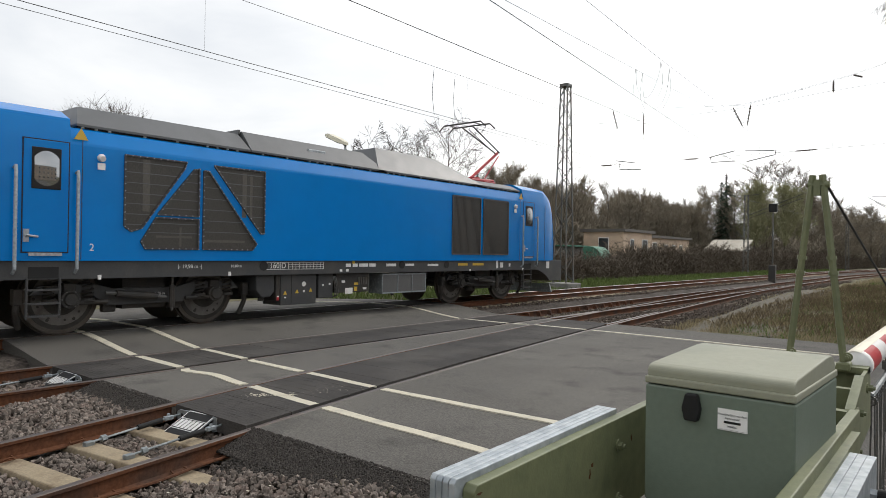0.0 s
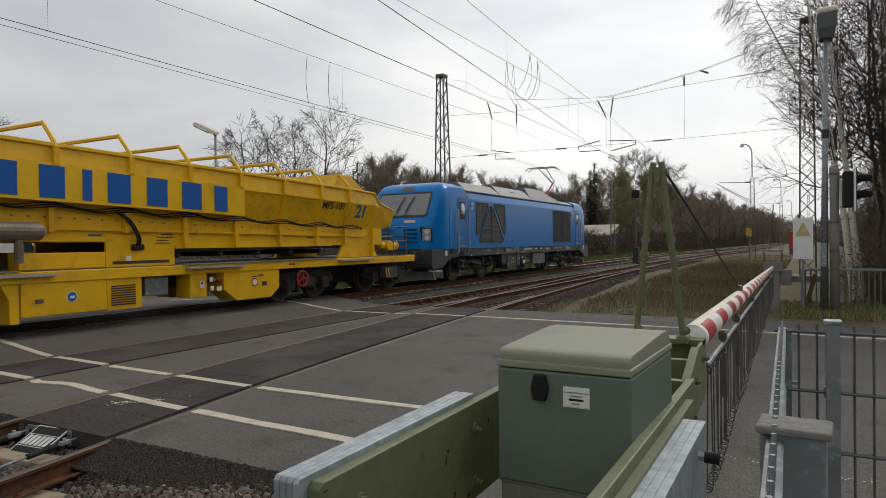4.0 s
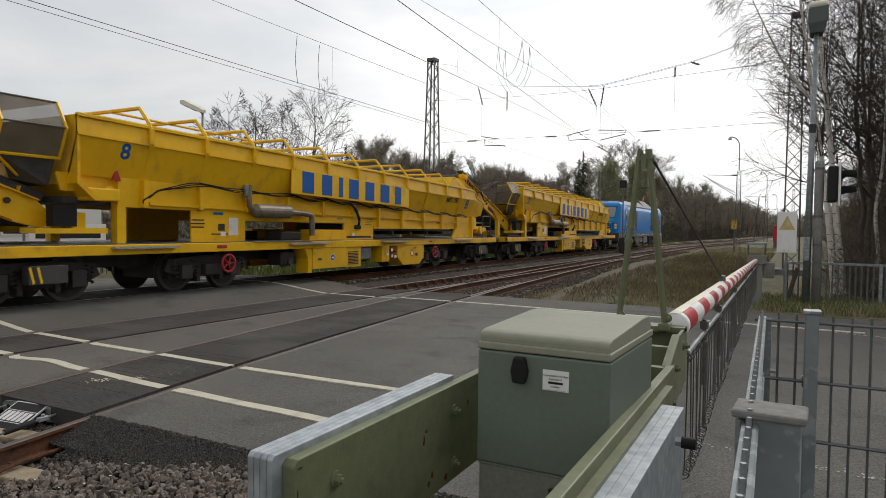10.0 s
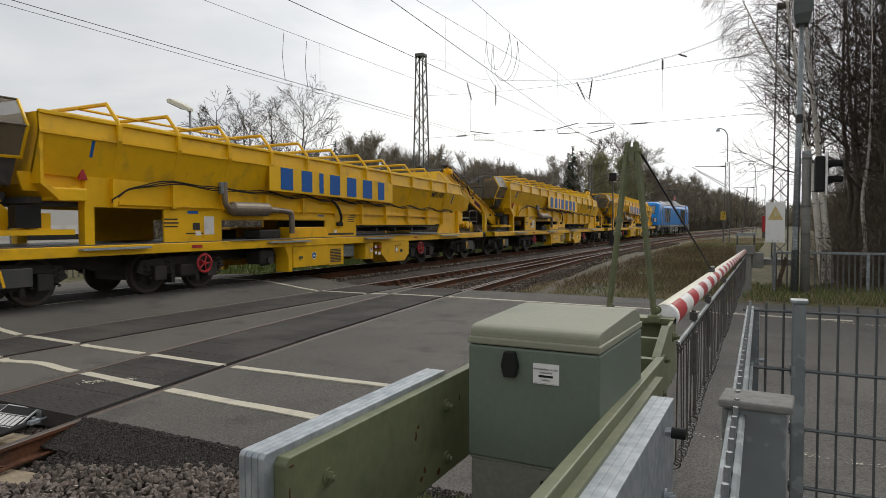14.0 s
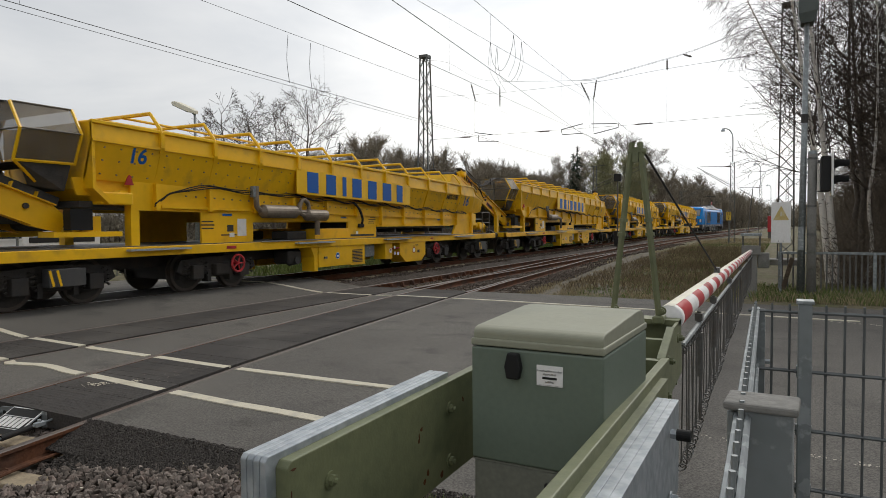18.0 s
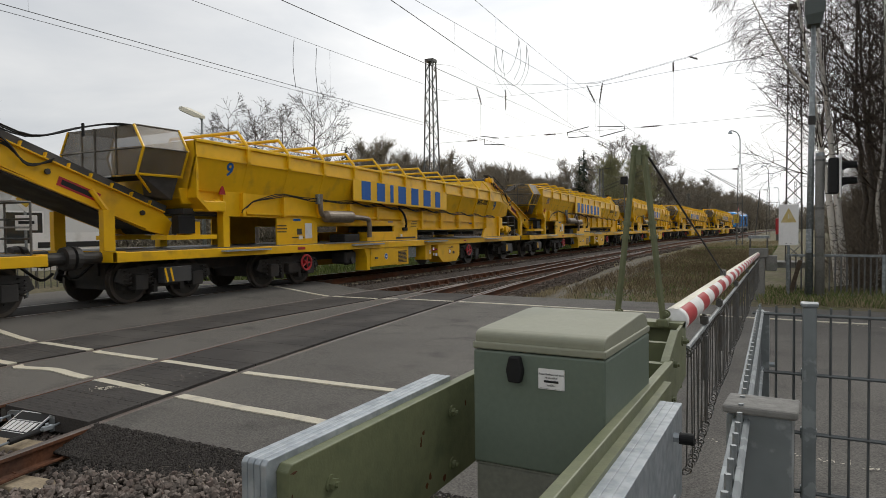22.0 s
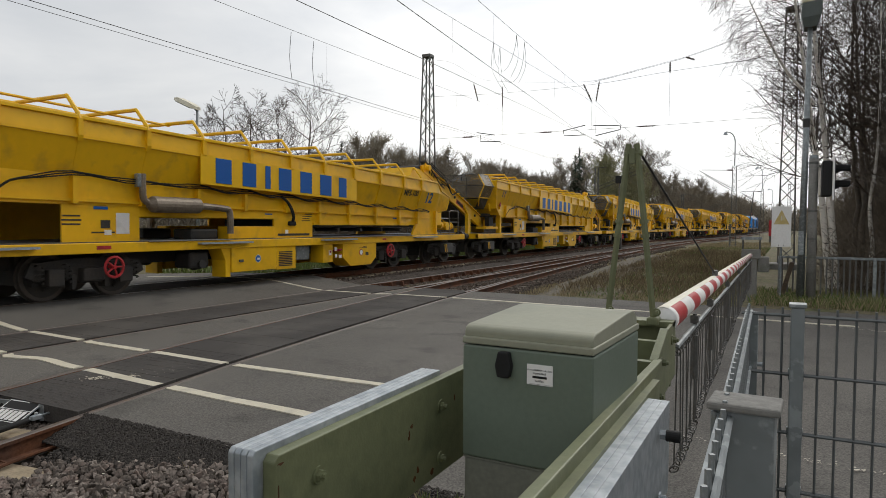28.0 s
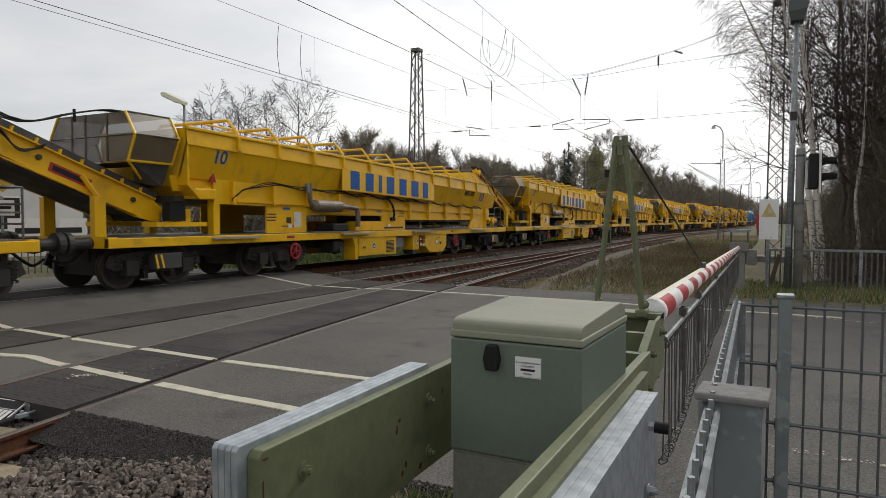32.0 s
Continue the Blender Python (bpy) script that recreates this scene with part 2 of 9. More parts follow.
M["zinc"] = material("galvanised_steel", (0.40, 0.43, 0.45), 0.52, metal=0.45, grain=0.16, grain_scale=22, stain=(0.31, 0.345, 0.37), stain_scale=26, stain_lo=0.42, stain_hi=0.6, bump=0.0006)
M["zinc_dull"] = material("dull_galvanised", (0.22, 0.24, 0.245), 0.5, metal=0.5, grain=0.12, grain_scale=14, stain=(0.31, 0.335, 0.34), stain_scale=15, stain_lo=0.54, stain_hi=0.58)
M["fence_zinc"] = material("weathered_fence_zinc", (0.13, 0.14, 0.14), 0.55, metal=0.4, grain=0.12, grain_scale=14, stain=(0.10, 0.105, 0.105), stain_scale=7)
M["steel"] = material("grey_steel", (0.14, 0.14, 0.135), 0.5, metal=0.6, grain=0.2, stain=(0.10, 0.085, 0.07), stain_scale=4)
M["mast"] = material("mast_paint", (0.11, 0.115, 0.11), 0.6, metal=0.2, grain=0.2, stain=(0.13, 0.10, 0.08), stain_scale=2)
M["wire"] = material("dark_wire", (0.06, 0.06, 0.06), 0.5, metal=0.5, rough_var=0)
M["concrete"] = material("concrete", (0.21, 0.205, 0.19), 0.9, grain=0.2, stain=(0.14, 0.136, 0.122), stain_scale=1.5, bump=0.006, stain2=(0.12, 0.13, 0.10), stain2_scale=3)
M["bark"] = material("grey_bark", (0.085, 0.07, 0.058), 0.95, grain=0.4, grain_scale=14, stain=(0.12, 0.105, 0.085), stain_scale=3, bump=0.02, bump_scale=20)
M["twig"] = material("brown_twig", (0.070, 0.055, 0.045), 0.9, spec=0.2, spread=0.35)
# paler than near twigs: the distance haze is put into this colour
M["twig_far"] = material("hazed_woodland_twig", (0.245, 0.212, 0.162), 0.95, spec=0.2, spread=0.4)
M["bud"] = material("pale_green_buds", (0.27, 0.265, 0.15), 0.9, spec=0.2, spread=0.3)
M["birch"] = material("birch_bark", (0.62, 0.58, 0.52), 0.8, grain=0.1, stain=(0.06, 0.052, 0.045), stain_scale=5, stain_lo=0.62, stain_hi=0.66, stretch=(1, 1, 5), bump=0.006)
M["needle"] = material("fir_needles", (0.018, 0.034, 0.016), 0.9, spread=0.4)
M["grass"] = material("green_grass", (0.115, 0.155, 0.045), 0.9, spec=0.25, spread=0.45)
M["dry_grass"] = material("dry_grass", (0.30, 0.25, 0.15), 0.95, spec=0.2, spread=0.4)
M["shrub"] = material("dark_shrub", (0.115, 0.094, 0.072), 0.95, spec=0.2, spread=0.45)
M["wall_cream"] = material("cream_render", (0.55, 0.42, 0.31), 0.9, grain=0.1, stain=(0.42, 0.32, 0.24), stain_scale=0.5)
M["wall_white"] = material("white_render", (0.66, 0.65, 0.63), 0.9, grain=0.06, stain=(0.5, 0.5, 0.48), stain_scale=0.6)
M["roofing"] = material("grey_roofing", (0.12, 0.11, 0.10), 0.9, grain=0.2, stain=(0.09, 0.085, 0.08), stain_scale=1)
M["pale_roof"] = material("pale_roof", (0.55, 0.50, 0.42), 0.8, grain=0.1, stain=(0.42, 0.38, 0.3), stain_scale=1)
M["tarp"] = material("green_tarpaulin", (0.05, 0.17, 0.11), 0.7, grain=0.15, stain=(0.04, 0.12, 0.08), stain_scale=2)
M["amber"] = material("amber_panel", (0.55, 0.36, 0.04), 0.6)
M["canopy"] = material("dirty_plastic", (0.125, 0.105, 0.076), 0.38, spec=0.4, grain=0.15, stain2=(0.24, 0.215, 0.17), stain2_scale=1.7, stain=(0.066, 0.056, 0.042), stain_scale=2.6, stain_lo=0.4)
M["plastic_pane"] = material("dirty_plastic_pane", (0.20, 0.175, 0.135), 0.3, spec=0.4, grain=0.15, stain=(0.12, 0.10, 0.075), stain_scale=2.6, stain_lo=0.4)
M["plastic_pane"].node_tree.nodes["Principled BSDF"].inputs["Alpha"].default_value = 0.55
M["belt"] = material("conveyor_rubber", (0.05, 0.05, 0.052), 0.75, grain=0.2, stain=(0.10, 0.095, 0.09), stain_scale=2)
M["hose"] = material("black_hose", (0.014, 0.014, 0.014), 0.65, spec=0.25, rough_var=0.05)
M["exhaust"] = material("exhaust_steel", (0.22, 0.18, 0.135), 0.55, metal=0.3, grain=0.25, stain=(0.14, 0.105, 0.075), stain_scale=3)
M["lamp_glass"] = material("lamp_lens", (0.6, 0.62, 0.62), 0.15, rough_var=0)
M["mirror_glass"] = material("mirroring_window", (0.34, 0.35, 0.36), 0.05, metal=0.85, rough_var=0)
M["dark_glass"] = material("dark_window", (0.03, 0.034, 0.037), 0.06, coat=0.5, rough_var=0)
# part of the sky's reflection in the windscreen is put into this grey
M["reflect"] = material("sky_tinted_window", (0.19, 0.20, 0.20), 0.08, coat=0.7, rough_var=0.02)
M["mesh_grille"] = material("dark_grille", (0.042, 0.038, 0.032), 0.6, grain=0.5, grain_scale=120, stretch=(1, 1, 0.2))


# ---- mesh helpers ----
def mesh_from(bm, name, mat, smooth=False):
    me = bpy.data.meshes.new(name)
    bm.normal_update()
    bm.to_mesh(me)
    bm.free()
    for m in (mat if isinstance(mat, (list, tuple)) else [mat]):
        me.materials.append(M[m] if isinstance(m, str) else m)
    if smooth:
        for p in me.polygons:
            p.use_smooth = True
    return me


def part(name, bm, mat, parent=None, label="", smooth=False, sharp=0):
    ob = new(name, mesh_from(bm, name, mat, smooth or sharp > 0))
    if sharp:
        ob.data.set_sharp_from_angle(angle=radians(sharp))
    if parent is not None:
        ob.parent = parent
    if label:
        tagged(ob, label)
    return ob


def thing(name, label, category, group="", kind="", at=None):
    ob = new(name)
    ob.empty_display_size = 0.2
    if at is not None:
        ob.matrix_basis = at
    return tagged(ob, label, category, group, kind)


def box(bm, x0, x1, y0, y1, z0, z1, bev=0.0, mat=0, m=None):
    v = [bm.verts.new(p) for p in ((x0, y0, z0), (x1, y0, z0), (x1, y1, z0), (x0, y1, z0), (x0, y0, z1), (x1, y0, z1), (x1, y1, z1), (x0, y1, z1))]
    if m is not None:
        for w in v:
            w.co = m @ w.co
    fs = [bm.faces.new([v[i] for i in f]) for f in ((3, 2, 1, 0), (4, 5, 6, 7), (0, 1, 5, 4), (1, 2, 6, 5), (2, 3, 7, 6), (3, 0, 4, 7))]
    for f in fs:
        f.material_index = mat
    if bev:
        es = list({e for f in fs for e in f.edges})
        bmesh.ops.bevel(bm, geom=es, offset=bev, segments=2, profile=0.5, affect="EDGES")
    return bm


def B(*a, **k):
    return box(bmesh.new(), *a, **k)


def prism(bm, pts, axis, a, b, bev=0.0):
    """A polygon given by (p, q) pairs swept from a to b along axis: x -> (y, z), y -> (x, z), z -> (x, y)."""
    def at(p, q, r):
        return {"x": (r, p, q), "y": (p, r, q), "z": (p, q, r)}[axis]
    lo = [bm.verts.new(at(p, q, a)) for p, q in pts]
    hi = [bm.verts.new(at(p, q, b)) for p, q in pts]
    n = len(pts)
    fs = [bm.faces.new(lo), bm.faces.new(hi)]
    for i in range(n):
        fs.append(bm.faces.new((lo[i], lo[(i + 1) % n], hi[(i + 1) % n], hi[i])))
    bmesh.ops.recalc_face_normals(bm, faces=fs)
    if bev:
        bmesh.ops.bevel(bm, geom=list({e for f in fs for e in f.edges}), offset=bev, segments=2, profile=0.5, affect="EDGES")
    return bm


def rod(bm, a, b, r0, r1=None, n=8, caps=True):
    a, b = Vector(a), Vector(b)
    r1 = r0 if r1 is None else r1
    d = (b - a).normalized()
    u = d.orthogonal().normalized()
    w = d.cross(u)
    ring = [(math.cos(2 * math.pi * i / n), math.sin(2 * math.pi * i / n)) for i in range(n)]
    lo = [bm.verts.new(a + r0 * (c * u + s * w)) for c, s in ring]
    hi = [bm.verts.new(b + r1 * (c * u + s * w)) for c, s in ring]
    for i in range(n):
        bm.faces.new((lo[i], lo[(i + 1) % n], hi[(i + 1) % n], hi[i]))
    if caps:
        bm.faces.new(lo[::-1])
        bm.faces.new(hi)
    return bm


def tube(bm, pts, r, n=6):
    pts = [Vector(p) for p in pts]
    rings = []
    u = None
    for i, p in enumerate(pts):
        d = (pts[min(i + 1, len(pts) - 1)] - pts[max(i - 1, 0)]).normalized()
        if u is None:
            u = d.orthogonal().normalized()
        u = (u - d * u.dot(d)).normalized()
        w = d.cross(u)
        rings.append([bm.verts.new(p + r * (math.cos(2 * math.pi * k / n) * u + math.sin(2 * math.pi * k / n) * w)) for k in range(n)])
    for A, C in zip(rings, rings[1:]):
        for k in range(n):
            bm.faces.new((A[k], A[(k + 1) % n], C[(k + 1) % n], C[k]))
    bm.faces.new(rings[0][::-1])
    bm.faces.new(rings[-1])
    return bm


def sheet(bm, xs, ys, zf):
    g = [[bm.verts.new((x, y, zf(x, y))) for y in ys] for x in xs]
    for i in range(len(xs) - 1):
        for j in range(len(ys) - 1):
            bm.faces.new((g[i][j], g[i + 1][j], g[i + 1][j + 1], g[i][j + 1]))
    return bm


def spline(pts, n=8):
    out = []
    P = [Vector(p) for p in pts]
    for i in range(len(P) - 1):
        a, b, c, d = P[max(i - 1, 0)], P[i], P[i + 1], P[min(i + 2, len(P) - 1)]
        for k in range(n):
            t = k / n
            out.append(0.5 * ((2 * b) + (c - a) * t + (2 * a - 5 * b + 4 * c - d) * t * t + (3 * b - a - 3 * c + d) * t ** 3))
    out.append(P[-1])
    return out


def frange(a, b, n):
    return [a + (b - a) * i / n for i in range(n + 1)]


def text_part(name, words, size, m, mat, parent, depth=0.002, label="", bold=0.0):
    cu = bpy.data.curves.new(name, "FONT")
    cu.body, cu.size, cu.extrude, cu.align_x, cu.align_y = words, size, depth, "CENTER", "CENTER"
    cu.offset = bold * size
    tmp = bpy.data.objects.new(name, cu)
    scene.collection.objects.link(tmp)
    me = bpy.data.meshes.new_from_object(tmp)
    bpy.data.objects.remove(tmp)
    bpy.data.curves.remove(cu)
    me.materials.clear()
    me.materials.append(M[mat])
    ob = new(name, me)
    ob.parent = parent
    ob.matrix_basis = m
    if label:
        tagged(ob, label)
    return ob


SIDE = pose(0, 0, 0, 90, 0, 90)  # writing that reads along +y on a face that looks to +x


# ---- ground, road and tracks ----
X_T, Z_T = -13.05, 0.20          # main track: centre line and rail top
X_M = -9.6                       # straight track of the turnout
ROAD0, ROAD1 = 3.65, 15.2        # road edges along the tracks


def smooth_keys(keys, v):
    """A smooth curve through (place, value) pairs."""
    if v <= keys[0][0]:
        return keys[0][1]
    for i in range(len(keys) - 1):
        (a, p), (b, q) = keys[i], keys[i + 1]
        if v <= b:
            m0 = (q - keys[max(i - 1, 0)][1]) / (b - keys[max(i - 1, 0)][0])
            j = min(i + 2, len(keys) - 1)
            m1 = (keys[j][1] - p) / (keys[j][0] - a)
            h, t = b - a, (v - a) / (b - a)
            return p * (1 + 2 * t) * (1 - t) ** 2 + m0 * h * t * (1 - t) ** 2 + q * t * t * (3 - 2 * t) + m1 * h * t * t * (t - 1)
    return keys[-1][1]


def bend(y):
    """Sideways sweep of the line where it curves to the right in the distance."""
    return smooth_keys([(50, 0.0), (62, 0.0), (75, 0.22), (89, 0.98), (107, 2.35), (129, 3.55), (148, 4.4), (200, 6.6), (300, 10.6)], y)


def branch_x(y):
    """Centre line of the diverging track."""
    ks = [(-40, 1.6), (-20, -2.0), (-8, -4.15), (2.9, -6.05), (5.8, -6.6), (8, -6.93), (13, -7.55), (18, -8.05), (24, -8.5), (30, -8.95), (37, -9.3), (46, -9.55), (60, -9.6), (400, -9.6)]
    for (a, p), (b, q) in zip(ks, ks[1:]):
        if y <= b:
            t = (y - a) / (b - a)
            return p + (q - p) * t
    return -9.6


def road_z(x):
    if x > -10.4:
        return 0.0
    if x > -12.3:
        t = (-10.4 - x) / 1.9
        return Z_T * (0.7 * t + 0.3 * t * t * (3 - 2 * t))
    if x > -14.2:
        return Z_T
    return max(-0.5, Z_T - 0.05 * (-14.2 - x))


def soil_z(x, y):
    n = noise.noise(Vector((x * 0.35, y * 0.35, 0))) * 0.05
    base = -0.20
    if x < -16:
        base = -0.25 + min(0.6, (-16 - x) * 0.05)
    if -16 < x < -4.6 and y < 3.6:
        base = -0.36
    if x > -6 and y > 15.3:
        base = -0.08 + min(0.25, max(0, (x + 6) * 0.04))
    if x > -3 and y < 3.6:
        base = -0.03 if x < -0.9 else -0.13
    if x > -4 and y > 15.2:
        base = -0.04
    return base + n


def build_ground():
    bm = bmesh.new()
    xs = [-2500, -700, -250, -120, -70] + frange(-50, 20, 70) + [40, 90, 250, 700, 2500]
    ys = [-2500, -600, -150, -60] + frange(-30, 80, 80) + [100, 140, 200, 300, 600, 1200, 2500]
    sheet(bm, xs, ys, soil_z)
    ob = part("ground", bm, "soil", smooth=True)
    tagged(ob, "brown verge soil with grass patches and dead stalks", "ground", kind="structure")
    # road slab with a cambered rise to the main track
    bm = bmesh.new()
    ys = frange(ROAD0, ROAD1, 40)
    strips = ((lambda y: -60, lambda y: X_T - 0.735, 40), (lambda y: X_T + 0.735, lambda y: X_M - 0.735, 24),
              (lambda y: X_M + 0.735, lambda y: branch_x(y) - 0.735, 14), (lambda y: branch_x(y) + 0.735, lambda y: 26, 70))
    for left, right, n in strips:
        g = []
        for y in ys:
            row = [left(y) + (right(y) - left(y)) * k / n for k in range(n + 1)]
            g.append([bm.verts.new((x, y, road_z(x) + 0.005 * noise.noise(Vector((x * 0.8, y * 0.8, 3))) - 0.005)) for x in row])
        for A, C in zip(g, g[1:]):
            for k in range(n):
                bm.faces.new((A[k], A[k + 1], C[k + 1], C[k]))
    edge = [e for e in bm.edges if e.is_boundary]
    r = bmesh.ops.extrude_edge_only(bm, edges=edge)
    for v in r["geom"]:
        if isinstance(v, bmesh.types.BMVert):
            v.co.z -= 0.4
    tagged(part("road", bm, "asphalt", smooth=False), "patched grey asphalt road over the level crossing", "road", kind="structure")


def rail_profile():
    return [(-0.07, -0.172), (0.07, -0.172), (0.07, -0.160), (0.012, -0.145), (0.010, -0.045), (0.036, -0.032), (0.036, -0.006), (0.028, 0.0), (-0.028, 0.0), (-0.036, -0.006), (-0.036, -0.032), (-0.010, -0.045), (-0.012, -0.145), (-0.07, -0.160)]


def rail(parent, xf, zf, ys, name="rail", head="rail_dull"):
    bm = bmesh.new()
    P = rail_profile()
    rings = []
    for y in ys:
        x, z = xf(y), zf(y)
        rings.append([bm.verts.new((x + p, y, z + q)) for p, q in P])
    n = len(P)
    for A, C in zip(rings, rings[1:]):
        for i in range(n):
            f = bm.faces.new((A[i], C[i], C[(i + 1) % n], A[(i + 1) % n]))
            f.material_index = 1 if i in (6, 7, 8) else 0
    bm.faces.new(rings[0])
    bm.faces.new(rings[-1][::-1])
    bmesh.ops.recalc_face_normals(bm, faces=bm.faces[:])
    ob = part(name, bm, ["rust", head], parent)
    return ob


def sleeper_mesh(mat):
    bm = bmesh.new()
    prism(bm, [(-0.14, 0), (0.14, 0), (0.11, 0.17), (-0.11, 0.17)], "x", -1.25, 1.25, 0.012)
    return mesh_from(bm, "sleeper", mat)


def ballast_bed(name, xf, z_top, y0, y1, half, label):
    bm = bmesh.new()
    ys = frange(y0, y1, int((y1 - y0) / 0.8))
    offs = [-half - 0.9, -half - 0.45, -half, -half * 0.5, 0, half * 0.5, half, half + 0.45, half + 0.9]
    drop = [0.42, 0.2, 0, 0.015, 0.02, 0.015, 0, 0.2, 0.42]
    g = []
    for y in ys:
        g.append([bm.verts.new((xf(y) + o, y, z_top - d + 0.035 * noise.noise(Vector((xf(y) + o, y, 0)) * 3.1))) for o, d in zip(offs, drop)])
    for A, C in zip(g, g[1:]):
        for i in range(len(offs) - 1):
            bm.faces.new((A[i], A[i + 1], C[i + 1], C[i]))
    return tagged(part(name, bm, "ballast", smooth=True), label, "ballast", kind="structure")


def build_tracks():
    sl, ws = sleeper_mesh("sleeper"), sleeper_mesh("wood_sleeper")
    main = thing("main_track", "main line track with rusty rails on concrete sleepers", "railway track", kind="structure")
    ysT = [-60, ROAD0, ROAD1, 40] + frange(60, 150, 18) + [175, 200, 240, 290]
    for s in (-0.7525, 0.7525):
        rail(main, lambda y: X_T + s + bend(y), lambda y: Z_T, ysT, "rail", "rail_head")
    stra = thing("turnout_track", "straight track of the turnout with rusty rails", "railway track", kind="structure")
    for s in (-0.7525, 0.7525):
        rail(stra, lambda y: X_M + s + bend(y), lambda y: 0.0, ysT)
    bra = thing("branch_track", "diverging track with rusty rails curving through the crossing", "railway track", kind="structure")
    ysB = frange(-40, 46, 86)
    for s in (-0.7525, 0.7525):
        rail(bra, lambda y: branch_x(y) + s * 1.008, lambda y: 0.0 if y < 40 else -0.02, ysB)
    # check rails and frog wings beyond the crossing
    rail(bra, lambda y: branch_x(y) + 0.66, lambda y: 0.01, frange(ROAD1 - 0.3, 19.5, 6), "check_rail")
    rail(stra, lambda y: X_M - 0.66, lambda y: 0.01, frange(ROAD1 - 0.3, 20.5, 6), "check_rail")
    rail(stra, lambda y: X_M + 0.68 - 0.02 * (y - 16), lambda y: 0.0, frange(15.4, 18.5, 6), "wing_rail")

    def lay(parent, me, xf, z, y0, y1, step=0.62, skew=0.0):
        y = y0
        while y < y1:
            if not ROAD0 - 0.3 < y < ROAD1 + 0.2:
                ob = new("sleeper", me)
                ob.parent = parent
                ob.matrix_basis = pose(xf(y), y, z - 0.33, 0, 0, skew)
            y += step
    lay(main, sl, lambda y: X_T + bend(y), Z_T, -20, 80)
    lay(stra, ws, lambda y: X_M + bend(y), 0, 15.5, 80)
    lay(stra, sl, lambda y: X_M, 0, -20, 3.2)
    lay(bra, sl, branch_x, 0, -20, 3.4, 0.63, 8)
    lay(bra, ws, branch_x, 0, 15.5, 30, 0.63, 5)
    # rusty spring clips holding the near rails, and a cable duct along the rail foot
    for k in range(30, 38):
        yk = -20 + 0.63 * k
        for s in (-0.7525, 0.7525):
            for side in (-1, 1):
                px, py = branch_x(yk) + s * math.cos(radians(8)) + side * 0.02, yk + s * math.sin(radians(8))
                part("rail_clip", tube(bmesh.new(), spline([(px + side * a, py + b, c) for a, b, c in ((0.02, -0.06, -0.135), (0.10, -0.07, -0.14), (0.125, 0.0, -0.115), (0.085, 0.06, -0.14), (0.03, 0.04, -0.12))], 4), 0.009, 5), "rust", bra)
    part("cable_duct", tube(bmesh.new(), [(branch_x(y) + 0.90 + 0.015 * math.sin(y * 5), y, -0.13 + 0.01 * math.sin(y * 7)) for y in frange(1.6, 3.5, 14)], 0.014, 6), "rust", bra)
    for k in range(14):
        y = ROAD1 + 0.5 + 0.62 * k
        b = bmesh.new()
        prism(b, [(X_M - 0.66, -0.16), (X_M - 0.50, -0.16), (X_M - 0.53, -0.03), (X_M - 0.58, -0.01), (X_M - 0.62, -0.04)], "y", y - 0.03, y + 0.03)
        part("rail_chair", b, "rust", stra)
    for a, b, nm in ((-60, ROAD0 + 0.1, "ballast_south"), (ROAD1 - 0.1, 290, "ballast_north")):
        ballast_bed(nm + "_main", lambda y: X_T + bend(y), Z_T - 0.2, a, b, 1.75, "brown-grey crushed stone bed of the main line")
        ballast_bed(nm + "_turnout", lambda y: X_M + bend(y), -0.2, a, b, 1.75, "brown-grey crushed stone bed of the turnout")
        ballast_bed(nm + "_branch", branch_x, -0.2, a, min(b, 46), 1.75, "grey crushed stone bed of the branch")


def build_crossing_panels():
    """Dark rubber panels between and beside the rails, one by one."""
    deck = thing("crossing_deck", "dark rubber level crossing panels between the rails", "crossing deck", kind="structure")
    n = 18
    step = (ROAD1 - ROAD0) / n

    def panel(xf, x0, x1, z, knobs):
        for i in range(n):
            y0, y1 = ROAD0 + i * step + 0.004, ROAD0 + (i + 1) * step - 0.004
            c = xf((y0 + y1) / 2)
            k = (xf(y1) - xf(y0)) / (y1 - y0)
            bm = bmesh.new()
            box(bm, x0, x1, y0, y1, z - 0.15, z + 0.004)
            for v in bm.verts:
                v.co.x += c + k * (v.co.y - (y0 + y1) / 2)
            if knobs and i < 4:
                for a in frange(x0 + 0.06, x1 - 0.06, 22):
                    for b in frange(y0 + 0.04, y1 - 0.04, 9):
                        q = c + k * (b - (y0 + y1) / 2) + a
                        rod(bm, (q - 0.022, b - 0.022, z + 0.0005), (q + 0.022, b + 0.022, z + 0.0005), 0.0062, n=4)
            part("panel", bm, "rubber_panel", deck)
    panel(lambda y: X_T, -0.655, 0.655, Z_T - 0.004, False)
    panel(lambda y: X_M, -0.655, 0.655, 0.0, True)
    panel(branch_x, -0.655, 0.655, 0.0, True)


